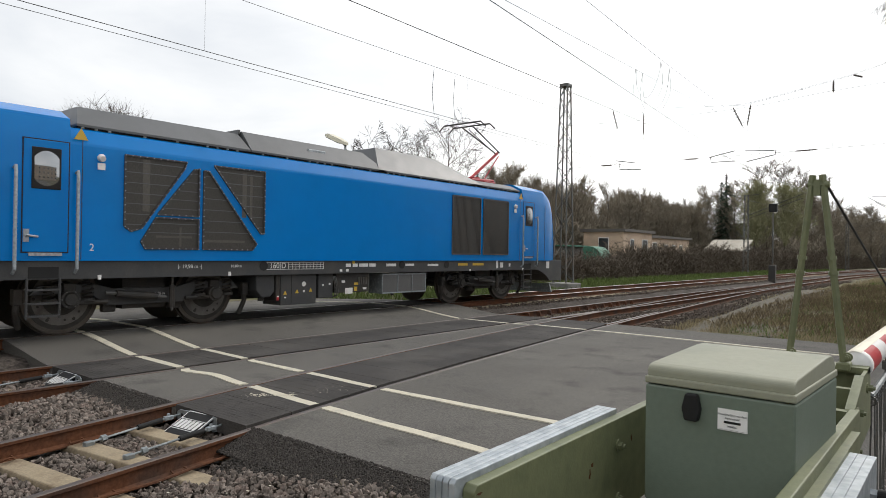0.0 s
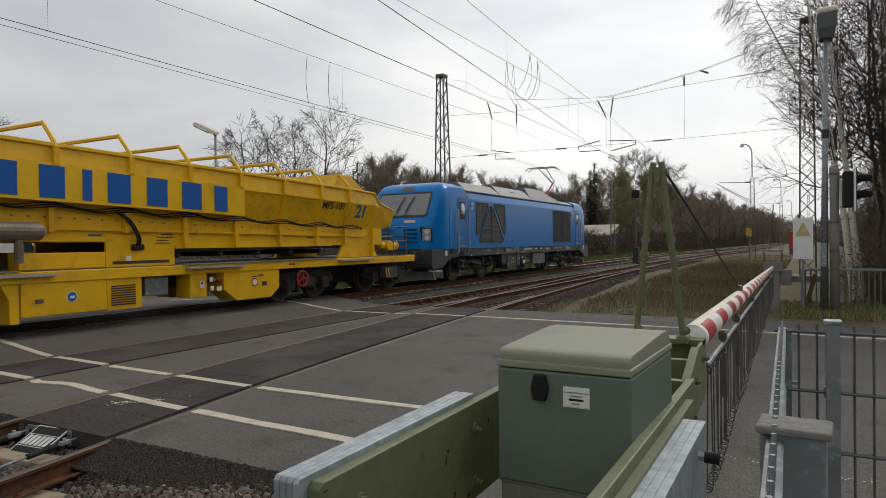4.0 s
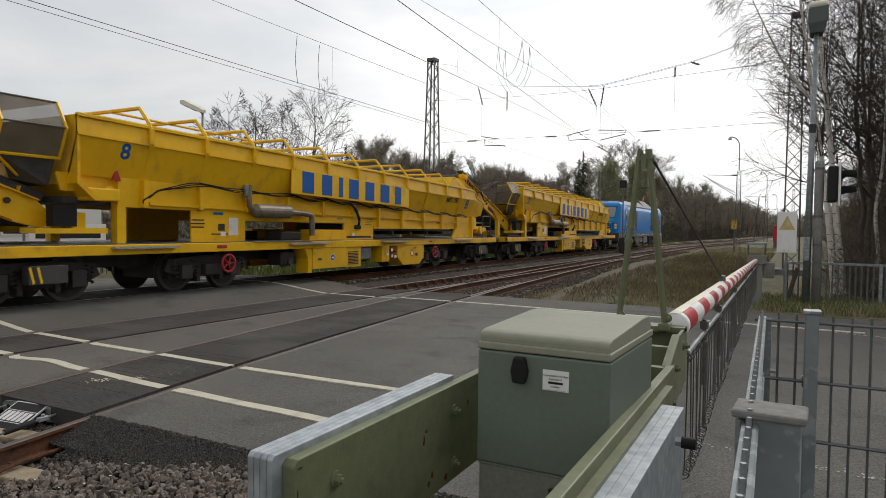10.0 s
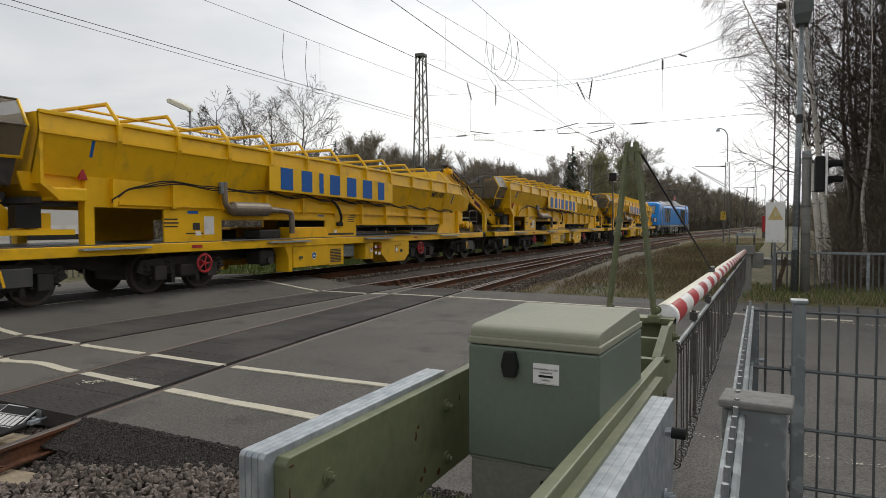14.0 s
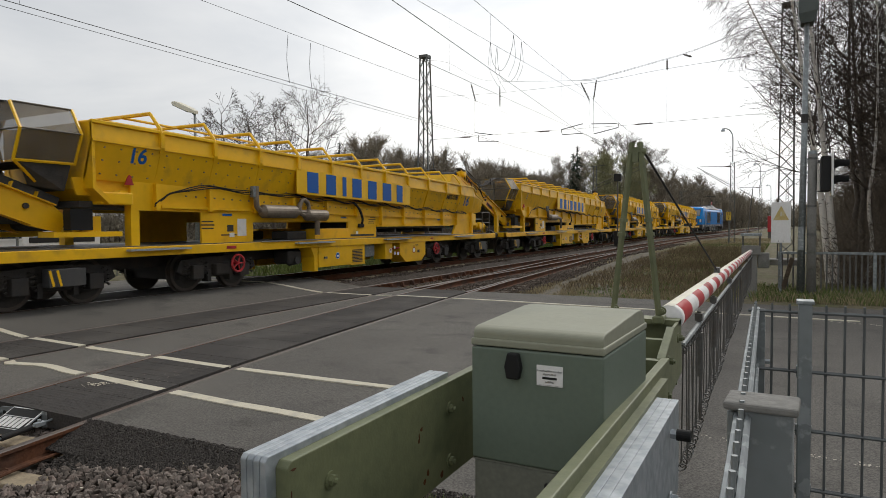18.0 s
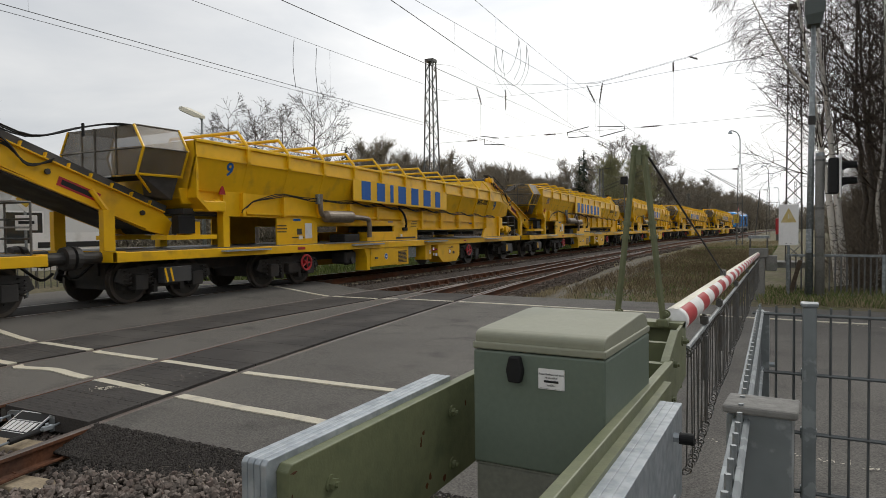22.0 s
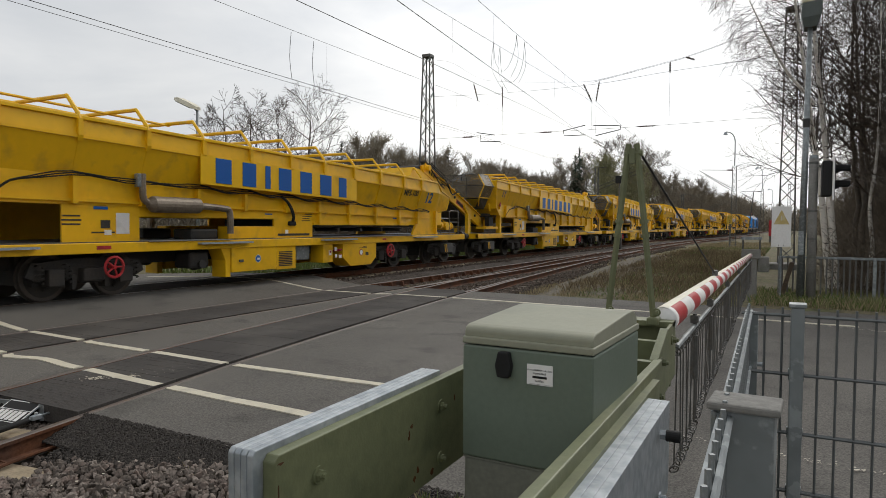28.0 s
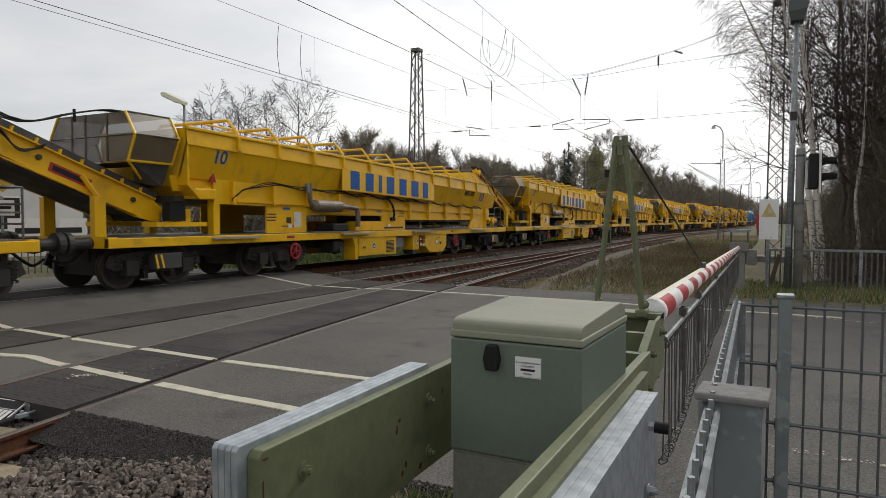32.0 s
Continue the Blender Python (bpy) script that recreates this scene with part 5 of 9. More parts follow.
        bars(w, [(1.72, 0.66, 0.12, 0.14), (2.0, 0.56, 0.1, 0.1), (2.2, 0.54, 0.14, 0.1), (1.98, 0.76, 0.1, 0.1)], 1.428 if sx > 0 else -1.432, "white")
        bars(w, [(1.72, 0.69, 0.06, 0.06), (2.2, 0.6, 0.1, 0.03)], 1.4325 if sx > 0 else -1.4365, "red")
        for y in (1.98, 2.08, 2.2, 2.28):
            part("valve", rod(bmesh.new(), (1.3 * sx, y, 0.7), (1.42 * sx, y, 0.74), 0.03, n=8), "red", w)
        # red hand wheels
        for y in (-5.15, 5.05):
            bm = bmesh.new()
            ring_pts = [(1.40 * sx, y + 0.2 * math.cos(a), 0.62 + 0.2 * math.sin(a)) for a in frange(0, 2 * math.pi, 20)]
            tube(bm, ring_pts, 0.028, 6)
            for a in range(5):
                an = a * 2 * math.pi / 5
                rod(bm, (1.40 * sx, y, 0.62), (1.40 * sx, y + 0.19 * math.cos(an), 0.62 + 0.19 * math.sin(an)), 0.018, n=5)
            rod(bm, (1.25 * sx, y, 0.62), (1.43 * sx, y, 0.62), 0.04, n=8)
            part("hand_wheel", bm, "red", w, "red brake hand wheel")
        # striped end steps
        for y in (-9.4, 9.3):
            st = part("end_step", B(min(1.2 * sx, 1.42 * sx), max(1.2 * sx, 1.42 * sx), y - 0.35, y + 0.35, 0.42, 0.75, bev=0.01), "frame_grey", w)
            for k in range(3):
                bm = bmesh.new()
                prism(bm, [(y - 0.36 + k * 0.07, 0.72), (y - 0.32 + k * 0.07, 0.74), (y - 0.25 + k * 0.07, 0.45), (y - 0.29 + k * 0.07, 0.43)], "x", 1.42 * sx, 1.426 * sx)
                part("stripe", bm, "yellow" if k != 1 else "black", st)
    # hopper floor, ends and inner load-free trough
    part("trough", B(-1.1, 1.1, R + 0.2, F + 1.0, 2.38, 2.46), "steel", w)
    part("conveyor_floor", B(-1.0, 1.0, R, 8.6, 1.9, 2.02), "belt", w)
    bm = bmesh.new()
    prism(bm, [(R, 3.52), (R, 2.25), (R + 0.35, 1.95), (R + 0.5, 1.95), (R + 0.06, 2.3), (R + 0.06, 3.52)], "x", -1.44, 1.44)
    part("rear_wall", bm, "yellow", w)
    # sloping front end: the inclined side walls run on to a low nose
    for sx in (-1, 1):
        bm = bmesh.new()
        rows = [[(1.42, F, 3.10), (1.45, F, 2.708), (1.20, F, 1.98)], [(1.42, 8.38, 3.04), (1.44, 8.42, 2.68), (1.19, 8.42, 1.95)], [(1.40, 8.66, 2.76), (1.39, 8.68, 2.66), (1.17, 8.68, 1.95)], [(1.20, 9.78, 2.56), (1.195, 9.80, 2.50), (1.12, 9.62, 2.05)]]
        vs = [[bm.verts.new((x * sx, y, z)) for x, y, z in r] + [bm.verts.new(((x - 0.05) * sx, y, z)) for x, y, z in r[::-1]] for r in rows]
        for A, C in zip(vs, vs[1:]):
            for q in range(6):
                bm.faces.new((A[q], A[(q + 1) % 6], C[(q + 1) % 6], C[q]))
        bm.faces.new(vs[0])
        bm.faces.new(vs[-1])
        bmesh.ops.recalc_face_normals(bm, faces=bm.faces[:])
        part("front_wall", bm, "yellow", w)
        bm = bmesh.new()
        tube(bm, [(1.43 * sx, F, 3.11), (1.43 * sx, 8.36, 3.06), (1.40 * sx, 8.66, 2.78), (1.20 * sx, 9.78, 2.58), (1.13 * sx, 9.62, 2.07)], 0.035, 6)
        part("front_rim", bm, "yellow_clean", w)
        part("side_plate", B(min(1.16 * sx, 1.21 * sx), max(1.16 * sx, 1.21 * sx), 8.002, 9.05, 1.47, 1.97), "yellow", w)
        bm = bmesh.new()
        prism(bm, [(6.78, 1.12), (8.75, 1.12), (8.72, 1.2), (8.50, 1.42), (8.47, 1.86), (7.0, 1.86), (7.0, 1.45), (6.82, 1.2)], "x", min(1.16 * sx, 1.23 * sx), max(1.16 * sx, 1.23 * sx))
        part("foot_plate", bm, "yellow", w)
        part("foot_rib", B(min(1.22 * sx, 1.33 * sx), max(1.22 * sx, 1.33 * sx), 8.39, 8.48, 1.14, 2.02), "yellow", w)
    bm = bmesh.new()
    prism(bm, [(6.75, 3.12), (6.98, 3.56), (7.55, 3.53), (8.0, 3.30), (8.4, 3.03), (8.7, 2.74), (9.7, 2.52), (9.65, 2.46), (8.6, 2.68), (8.2, 2.95), (7.4, 3.05)], "x", -1.12, 1.12)
    part("front_hood", bm, "yellow", w)
    part("hood_opening", B(-1.0, 1.0, F - 1.6, F - 0.74, 3.5, 3.56), "belt", w)
    bm = bmesh.new()
    rod(bm, (0.75, 9.4, 1.46), (1.3, 9.4, 1.46), 0.15, n=14)
    rod(bm, (1.1, 9.1, 1.46), (1.1, 9.95, 1.44), 0.12, n=12)
    rod(bm, (1.1, 9.95, 1.44), (1.1, 10.0, 1.44), 0.15, n=12)
    box(bm, 0.6, 1.2, 9.5, 9.85, 1.28, 1.55, bev=0.03)
    part("drive_motor", bm, "yellow_clean", w)
    part("end_flap", B(0.3, 1.15, 9.1, 9.85, 1.72, 1.77), "zinc_dull", w)
    # front platform railing
    bm = bmesh.new()
    for x in (-1.2, -0.4, 0.4, 1.2):
        rod(bm, (x, 10.55, 1.1), (x, 10.55, 2.05), 0.022, n=6)
    for z in (1.4, 1.75, 2.05):
        rod(bm, (-1.2, 10.55, z), (1.2, 10.55, z), 0.02, n=6)
    for x in (-1.2, 1.2):
        tube(bm, [(x, 9.75, 1.1), (x, 9.75, 2.0), (x, 9.85, 2.05), (x, 10.55, 2.05)], 0.022, 6)
        rod(bm, (x, 9.75, 1.6), (x, 10.55, 1.6), 0.018, n=6)
    part("railing", bm, "steel", w)
    part("deck", B(-1.3, 1.3, -10.8, 10.65, 1.02, 1.12), "steel", w)
    part("end_beam", B(-1.42, 1.42, 10.5, 10.7, 0.9, 1.12), "yellow", w)
    part("end_beam", B(-1.42, 1.42, -10.85, -10.65, 0.9, 1.12), "yellow", w)
    part("centre_girder", B(-0.45, 0.45, -10.6, 10.5, 0.6, 1.02), "black", w)
    # transverse hoops over the hopper
    for y in POSTS:
        bm = bmesh.new()
        tube(bm, [(1.45, y, 3.5), (1.43, y - 0.01, 3.6), (1.18, y - 0.05, 3.93), (-1.18, y - 0.05, 3.93), (-1.43, y - 0.01, 3.6), (-1.45, y, 3.5)], 0.042, 6)
        part("hoop", bm, "yellow_clean", w)
    bm = bmesh.new()
    for x in (-0.35, 0.35):
        rod(bm, (x, POSTS[0] - 0.12, 3.90), (x, POSTS[3], 3.90), 0.03, n=6)
    part("hoop_rail", bm, "yellow_clean", w)
    # framed plastic hood over the rear transfer point
    sec = [(1.15, 2.70), (1.385, 3.24), (1.10, 3.72)]
    y0, y1 = -9.02, -10.16
    def slab(pts, inward):
        bm = bmesh.new()
        a = [bm.verts.new(p) for p in pts]
        c = [bm.verts.new(Vector(p) + Vector(inward) * 0.008) for p in pts]
        n = len(pts)
        bm.faces.new(a)
        bm.faces.new(c[::-1])
        for i in range(n):
            bm.faces.new((a[i], c[i], c[(i + 1) % n], a[(i + 1) % n]))
        bmesh.ops.recalc_face_normals(bm, faces=bm.faces[:])
        return bm
    for sx in (-1, 1):
        for (xa, za), (xb, zb) in zip(sec, sec[1:]):
            part("hood_pane", slab([(xa * sx, y0, za), (xa * sx, y1, za), (xb * sx, y1, zb), (xb * sx, y0, zb)], (-sx, 0, 0)), "plastic_pane", w, "dirty see-through plastic pane")
        bm = bmesh.new()
        for y in (y0 - 0.02, y1):
            tube(bm, [(x * sx, y, z) for x, z in sec], 0.03, 5)
        rod(bm, (1.15 * sx, y0, 2.70), (1.15 * sx, y1, 2.70), 0.03, n=5)
        rod(bm, (1.15 * sx, y1, 2.70), (0.86 * sx, -9.62, 2.36), 0.03, n=5)
        part("hood_frame", bm, "yellow_clean", w)
        rod_bm = bmesh.new()
        rod(rod_bm, (1.385 * sx, y0, 3.24), (1.385 * sx, y1, 3.24), 0.018, n=5)
        rod(rod_bm, (1.10 * sx, y0, 3.72), (1.10 * sx, y1, 3.72), 0.02, n=5)
        part("hood_bar", rod_bm, "canopy", w)
    part("hood_top", slab([(1.10, y0, 3.72), (1.10, y1, 3.72), (-1.10, y1, 3.72), (-1.10, y0, 3.72)], (0, 0, -1)), "canopy", w, "dirty plastic hood top")
    xs = [-1.385, -0.62, -0.17, 0.53, 1.385]
    def top_at(x):
        return 3.72 if abs(x) <= 1.10 else 3.72 - (abs(x) - 1.10) / 0.285 * 0.48
    def low_at(x):
        return 2.70 if abs(x) <= 1.15 else 2.70 + (abs(x) - 1.15) / 0.235 * 0.54
    for a, c in zip(xs, xs[1:]):
        edge = sorted({a, c, *[q for q in (-1.15, -1.10, 1.10, 1.15) if a < q < c]})
        part("hood_pane", slab([(x, y1, low_at(x)) for x in edge] + [(x, y1, top_at(x)) for x in edge[::-1]][(0 if c < 1.38 else 1):(None if a > -1.38 else -1)], (0, 1, 0)), "plastic_pane", w)
    for x in xs[1:-1]:
        part("hood_bar", rod(bmesh.new(), (x, y1 - 0.01, 2.70), (x, y1 - 0.01, 3.72), 0.022, n=5), "canopy", w)
    part("hood_bar", rod(bmesh.new(), (-1.37, y1 - 0.01, 3.24), (1.37, y1 - 0.01, 3.24), 0.018, n=5), "canopy", w)
    part("hood_skirt", loft([[(1.12, -9.1, 2.68), (-1.12, -9.1, 2.68), (-0.9, -9.1, 2.2), (0.9, -9.1, 2.2)], [(1.12, -10.05, 2.68), (-1.12, -10.05, 2.68), (-0.75, -9.7, 2.3), (0.75, -9.7, 2.3)]], close=False), "belt", w)
    for sx in (-1, 1):
        bm = bmesh.new()
        prism(bm, [(-9.10, 2.46), (-7.45, 2.46), (-7.45, 2.38), (-7.75, 2.12), (-9.0, 2.12)], "x", min(1.08 * sx, 1.13 * sx), max(1.08 * sx, 1.13 * sx))
        part("rear_skirt", bm, "yellow", w)
    # discharge conveyor rising to the rear over the next wagon
    cv = part("discharge_conveyor", bmesh.new(), "belt", w, "rising discharge conveyor with yellow side girders")
    A, Bq = Vector((0, -9.05, 1.76)), Vector((0, -14.45, 3.75))
    d = (Bq - A).normalized()
    up = Vector((1, 0, 0)).cross(d)
    up = up if up.z > 0 else -up
    def cp(x, s, h):
        p = A + d * s + up * h
        return (x, p.y, p.z)
    Ln = (Bq - A).length
    bm = bmesh.new()
    for x0, x1, h0, h1, s0, s1 in ((-0.62, 0.62, -0.05, 0.02, 0, Ln), (-0.62, 0.62, -0.42, -0.36, 0.6, Ln - 0.3)):
        pts = [cp(x, s, h) for s in (s0, s1) for x, h in ((x0, h0), (x1, h0), (x1, h1), (x0, h1))]
        v = [bm.verts.new(p) for p in pts]
        for f in ((0, 1, 2, 3), (7, 6, 5, 4), (0, 4, 5, 1), (1, 5, 6, 2), (2, 6, 7, 3), (3, 7, 4, 0)):
            bm.faces.new([v[i] for i in f])
    for s in (0.0, Ln):
        rod(bm, cp(-0.62, s, -0.16), cp(0.62, s, -0.16), 0.17, n=14)
    bm.to_mesh(cv.data)
    bm.free()
    for sx in (-1, 1):
        bm = bmesh.new()
        v = []
        for x in (0.64 * sx, 0.72 * sx):
            v.append([bm.verts.new(cp(x, s, h)) for s, h in ((-0.1, -0.02), (0.2, 0.1), (Ln - 0.1, 0.1), (Ln + 0.1, -0.05), (Ln - 0.2, -0.28), (0.5, -0.42), (-0.1, -0.34))])
        n = 7
        bm.faces.new(v[0])
        bm.faces.new(v[1])
        for i in range(n):
            bm.faces.new((v[0][i], v[0][(i + 1) % n], v[1][(i + 1) % n], v[1][i]))
        bmesh.ops.recalc_face_normals(bm, faces=bm.faces[:])
        gd = part("girder", bm, "yellow", cv)
        def plank(name, mat, s0, s1, h0, h1, x0, x1, label=""):
            bm = bmesh.new()
            v = [bm.verts.new(cp(x * sx, s, h)) for x in (x0, x1) for s, h in ((s0, h0), (s1, h0), (s1, h1), (s0, h1))]
            for f in ((0, 1, 2, 3), (7, 6, 5, 4), (0, 4, 5, 1), (1, 5, 6, 2), (2, 6, 7, 3), (3, 7, 4, 0)):
                bm.faces.new([v[i] for i in f])
            bmesh.ops.recalc_face_normals(bm, faces=bm.faces[:])
            return part(name, bm, mat, gd, label)
        plank("belt_edge", "belt", 0.1, Ln - 1.35, 0.12, 0.30, 0.60, 0.66, "grey rubber side skirt")
        plank("flange", "yellow", 0.2, Ln - 0.2, 0.10, 0.125, 0.66, 0.80)
        plank("flange", "yellow", 0.5, Ln - 0.9, -0.40, -0.375, 0.70, 0.78)
        for k in range(8):
            plank("rib", "yellow", 0.55 + 0.48 * k, 0.58 + 0.48 * k, 0.125, 0.24, 0.66, 0.74)
        plank("head_cover", "belt", Ln - 1.7, Ln - 0.02, 0.19, 0.225, 0.5, 0.78, "grey rubber cover over the conveyor head")
        plank("head_cheek", "yellow", Ln - 1.0, Ln - 0.1, -0.22, 0.17, 0.72, 0.745)
        for k in range(2):
            plank("slot", "void", Ln - 1.95, Ln - 1.55, -0.02 - 0.12 * k, 0.03 - 0.12 * k, 0.72, 0.727)
        for k in range(3):
            plank("slot", "void", Ln - 0.95 + 0.2 * k, Ln - 0.87 + 0.2 * k, -0.10, 0.10, 0.745, 0.752)
        plank("pennant", "red", Ln - 1.02, Ln - 0.94, -0.08, 0.14, 0.78, 0.79)
        for k in range(3):
            part("hydraulic_hose", tube(bmesh.new(), spline([cp((0.80 + 0.02 * k) * sx, s, h + 0.03 * k) for s, h in ((Ln - 0.35, 0.05), (Ln - 0.9, 0.0 - 0.06 * k), (Ln - 1.4, -0.15 + 0.12 * k), (Ln - 2.0, 0.03), (Ln - 2.5, -0.12 - 0.05 * k), (Ln - 2.9, 0.1))], 5), 0.018, 5), "hose", gd)
        bm = bmesh.new()
        box(bm, -0.004, 0.004, -0.45, 0.45, -0.09, 0.09)
        ob = part("plate", bm, "red", gd)
        pp = cp(0.725 * sx, 2.15, -0.17)
        ob.matrix_basis = Matrix.Translation(pp) @ pose(0, 0, 0, math.degrees(math.atan2(d.z, d.y)) - 180)
        ob = part("plate_face", B(-0.004, 0.004, -0.38, 0.38, -0.05, 0.05), "void", gd)
        ob.matrix_basis = Matrix.Translation(Vector(pp) + Vector((0.004 * sx, 0, 0))) @ pose(0, 0, 0, math.degrees(math.atan2(d.z, d.y)) - 180)
        for s in (0.7, 2.85):
            q = cp(0.73 * sx, s, -0.1)
            part("roller_bearing", rod(bmesh.new(), q, (q[0] + 0.05 * sx, q[1], q[2]), 0.055, n=8), "black", gd)
        bm = bmesh.new()
        q = cp(0.74 * sx, Ln - 0.25, 0.02)
        rod(bm, q, (q[0] + 0.16 * sx, q[1], q[2]), 0.11, n=12)
        part("head_motor", bm, "yellow_clean", gd)
        # supports on the frame end
        bm = bmesh.new()
        box(bm, min(0.75 * sx, 0.9 * sx), max(0.75 * sx, 0.9 * sx), -10.75, -10.5, 1.1, 1.95)
        rod(bm, (0.82 * sx, -10.6, 1.9), (0.74 * sx, -10.9, 2.35), 0.06, n=6)
        part("conveyor_support", bm, "yellow", w)
        bm = bmesh.new()
        box(bm, min(0.7 * sx, 1.2 * sx), max(0.7 * sx, 1.2 * sx), -9.5, -8.1, 1.32, 1.42)
        box(bm, min(0.8 * sx, 1.1 * sx), max(0.8 * sx, 1.1 * sx), -8.9, -8.5, 1.42, 1.72)
        box(bm, min(1.0 * sx, 1.2 * sx), max(1.0 * sx, 1.2 * sx), -7.9, -7.7, 1.1, 2.4)
        rod(bm, (1.0 * sx, -8.1, 2.1), (1.25 * sx, -8.1, 2.1), 0.15, n=12)
        box(bm, min(0.9 * sx, 1.3 * sx), max(0.9 * sx, 1.3 * sx), -8.6, -7.9, 1.95, 2.2, bev=0.03)
        part("transfer_gear", bm, "yellow_clean", w)
        part("rubber_flap", B(min(1.0 * sx, 1.22 * sx), max(1.0 * sx, 1.22 * sx), -9.2, -8.75, 1.45, 1.85), "hose", w)
        bm = bmesh.new()
        prism(bm, [(-8.05, 2.36), (-7.85, 2.36), (-7.95, 2.62)], "x", 1.22 * sx, 1.25 * sx)
        part("warning_flag", bm, "red", w)
    # cables from the hood to the conveyor head
    for x in (0.5, 0.62, 0.72):
        part("control_cable", tube(bmesh.new(), spline([(x, -9.3, 3.74), (x, -10.2, 3.76), (x, -11.0, 3.58), (x, -12.0, 3.30), (x, -13.0, 3.62), (x, -13.8, 3.92)], 4), 0.018, 5), "hose", w)
    part("cable_post", rod(bmesh.new(), (0.7, -11.0, 3.4), (0.7, -11.0, 3.66), 0.03, n=6), "hose", w)
    # return belt and its frame under the hopper
    part("return_belt", B(-0.95, 0.95, 0.0, 8.6, 1.40, 1.60), "belt", w, "dark return belt below the hopper")
    for y in (1.4, 2.6, 3.8, 5.0, 6.2):
        part("belt_roller", rod(bmesh.new(), (-1.08, y, 1.32), (1.08, y, 1.32), 0.06, n=8), "black", w)
    # bogies
    for yb in (-9.4, -5.45, 5.55, 9.45):
        bg = part("bogie", bmesh.new(), "black", w)
        bm = bmesh.new()
        for sx in (-1, 1):
            prism(bm, [(yb - 1.22, 0.50), (yb - 1.12, 0.74), (yb - 0.35, 0.80), (yb + 0.35, 0.80), (yb + 1.12, 0.74), (yb + 1.22, 0.50), (yb + 1.0, 0.40), (yb + 0.5, 0.46), (yb + 0.3, 0.32), (yb - 0.3, 0.32), (yb - 0.5, 0.46), (yb - 1.0, 0.40)], "x", min(0.98 * sx, 1.06 * sx), max(0.98 * sx, 1.06 * sx))
            for y in (yb - 0.34, yb + 0.34):
                box(bm, min(0.9 * sx, 1.12 * sx), max(0.9 * sx, 1.12 * sx), y - 0.05, y + 0.05, 0.22, 0.5, bev=0.01)
            box(bm, min(1.0 * sx, 1.24 * sx), max(1.0 * sx, 1.24 * sx), yb - 0.22, yb + 0.22, 0.36, 0.62, bev=0.03)
            for y in (yb - 0.72, yb + 0.72):
                box(bm, min(0.95 * sx, 1.2 * sx), max(0.95 * sx, 1.2 * sx), y - 0.15, y + 0.15, 0.30, 0.62, bev=0.02)
                spring(bm, 1.08 * sx, y - 0.26, 0.36, 0.72, 0.075, 4)
                spring(bm, 1.08 * sx, y + 0.26, 0.36, 0.72, 0.075, 4)
        box(bm, -0.95, 0.95, yb - 0.25, yb + 0.25, 0.4, 0.7)
        box(bm, -0.62, 0.62, yb - 1.15, yb + 1.15, 0.48, 0.98)
        for y in (yb - 0.98, yb + 0.98):
            box(bm, -0.95, 0.95, y - 0.06, y + 0.06, 0.30, 0.52)
        bm.to_mesh(bg.data)
        bm.free()
    for sgn in (-1, 1):
        for x in (-0.88, 0.88):
            bm = bmesh.new()
            rod(bm, (x, sgn * 10.75, 1.0), (x, sgn * 11.3, 1.0), 0.12, n=14)
            rod(bm, (x, sgn * 11.3, 1.0), (x, sgn * 11.42, 1.0), 0.22, 0.24, n=16)
            part("buffer", bm, "black", w)
        bm = bmesh.new()
        tube(bm, [(0, sgn * 10.7, 0.95), (0, sgn * 11.2, 0.9), (0, sgn * 11.44, 0.85)], 0.06, 6)
        tube(bm, spline([(0.5, sgn * 10.7, 0.9), (0.5, sgn * 11.1, 0.6), (0.4, sgn * 11.4, 0.7)], 4), 0.03, 5)
        part("coupling", bm, "hose", w)


AXLES = (-10.12, -8.68, -6.17, -4.73, 4.83, 6.27, 8.73, 10.17)


INCLINED = ("hopper_wall", "rim", "band_edge", "side_plate", "side_rail", "post", "weld_rib", "lower_post", "cable_loom", "sign_panel", "lettering_block", "trough", "hood_opening", "hoop", "hoop_rail", "rivets")


def incline(w, names=INCLINED):
    """The hopper stands aslant on its frame, lower towards the front."""
    for ob in w.children:
        if ob.name.split(".")[0] not in names:
            continue
        m = ob.matrix_basis.copy()
        inv = m.inverted()
        for v in ob.data.vertices:
            p = m @ v.co
            if p.y > 8.001:
                continue
            k = min(1.0, max(0.0, (p.z - 1.6) / 0.75)) * (1 if p.z < 3.3 else 0.9)
            p.z -= 0.0285 * max(0.0, p.y + 8.9) * k
            v.co = inv @ p


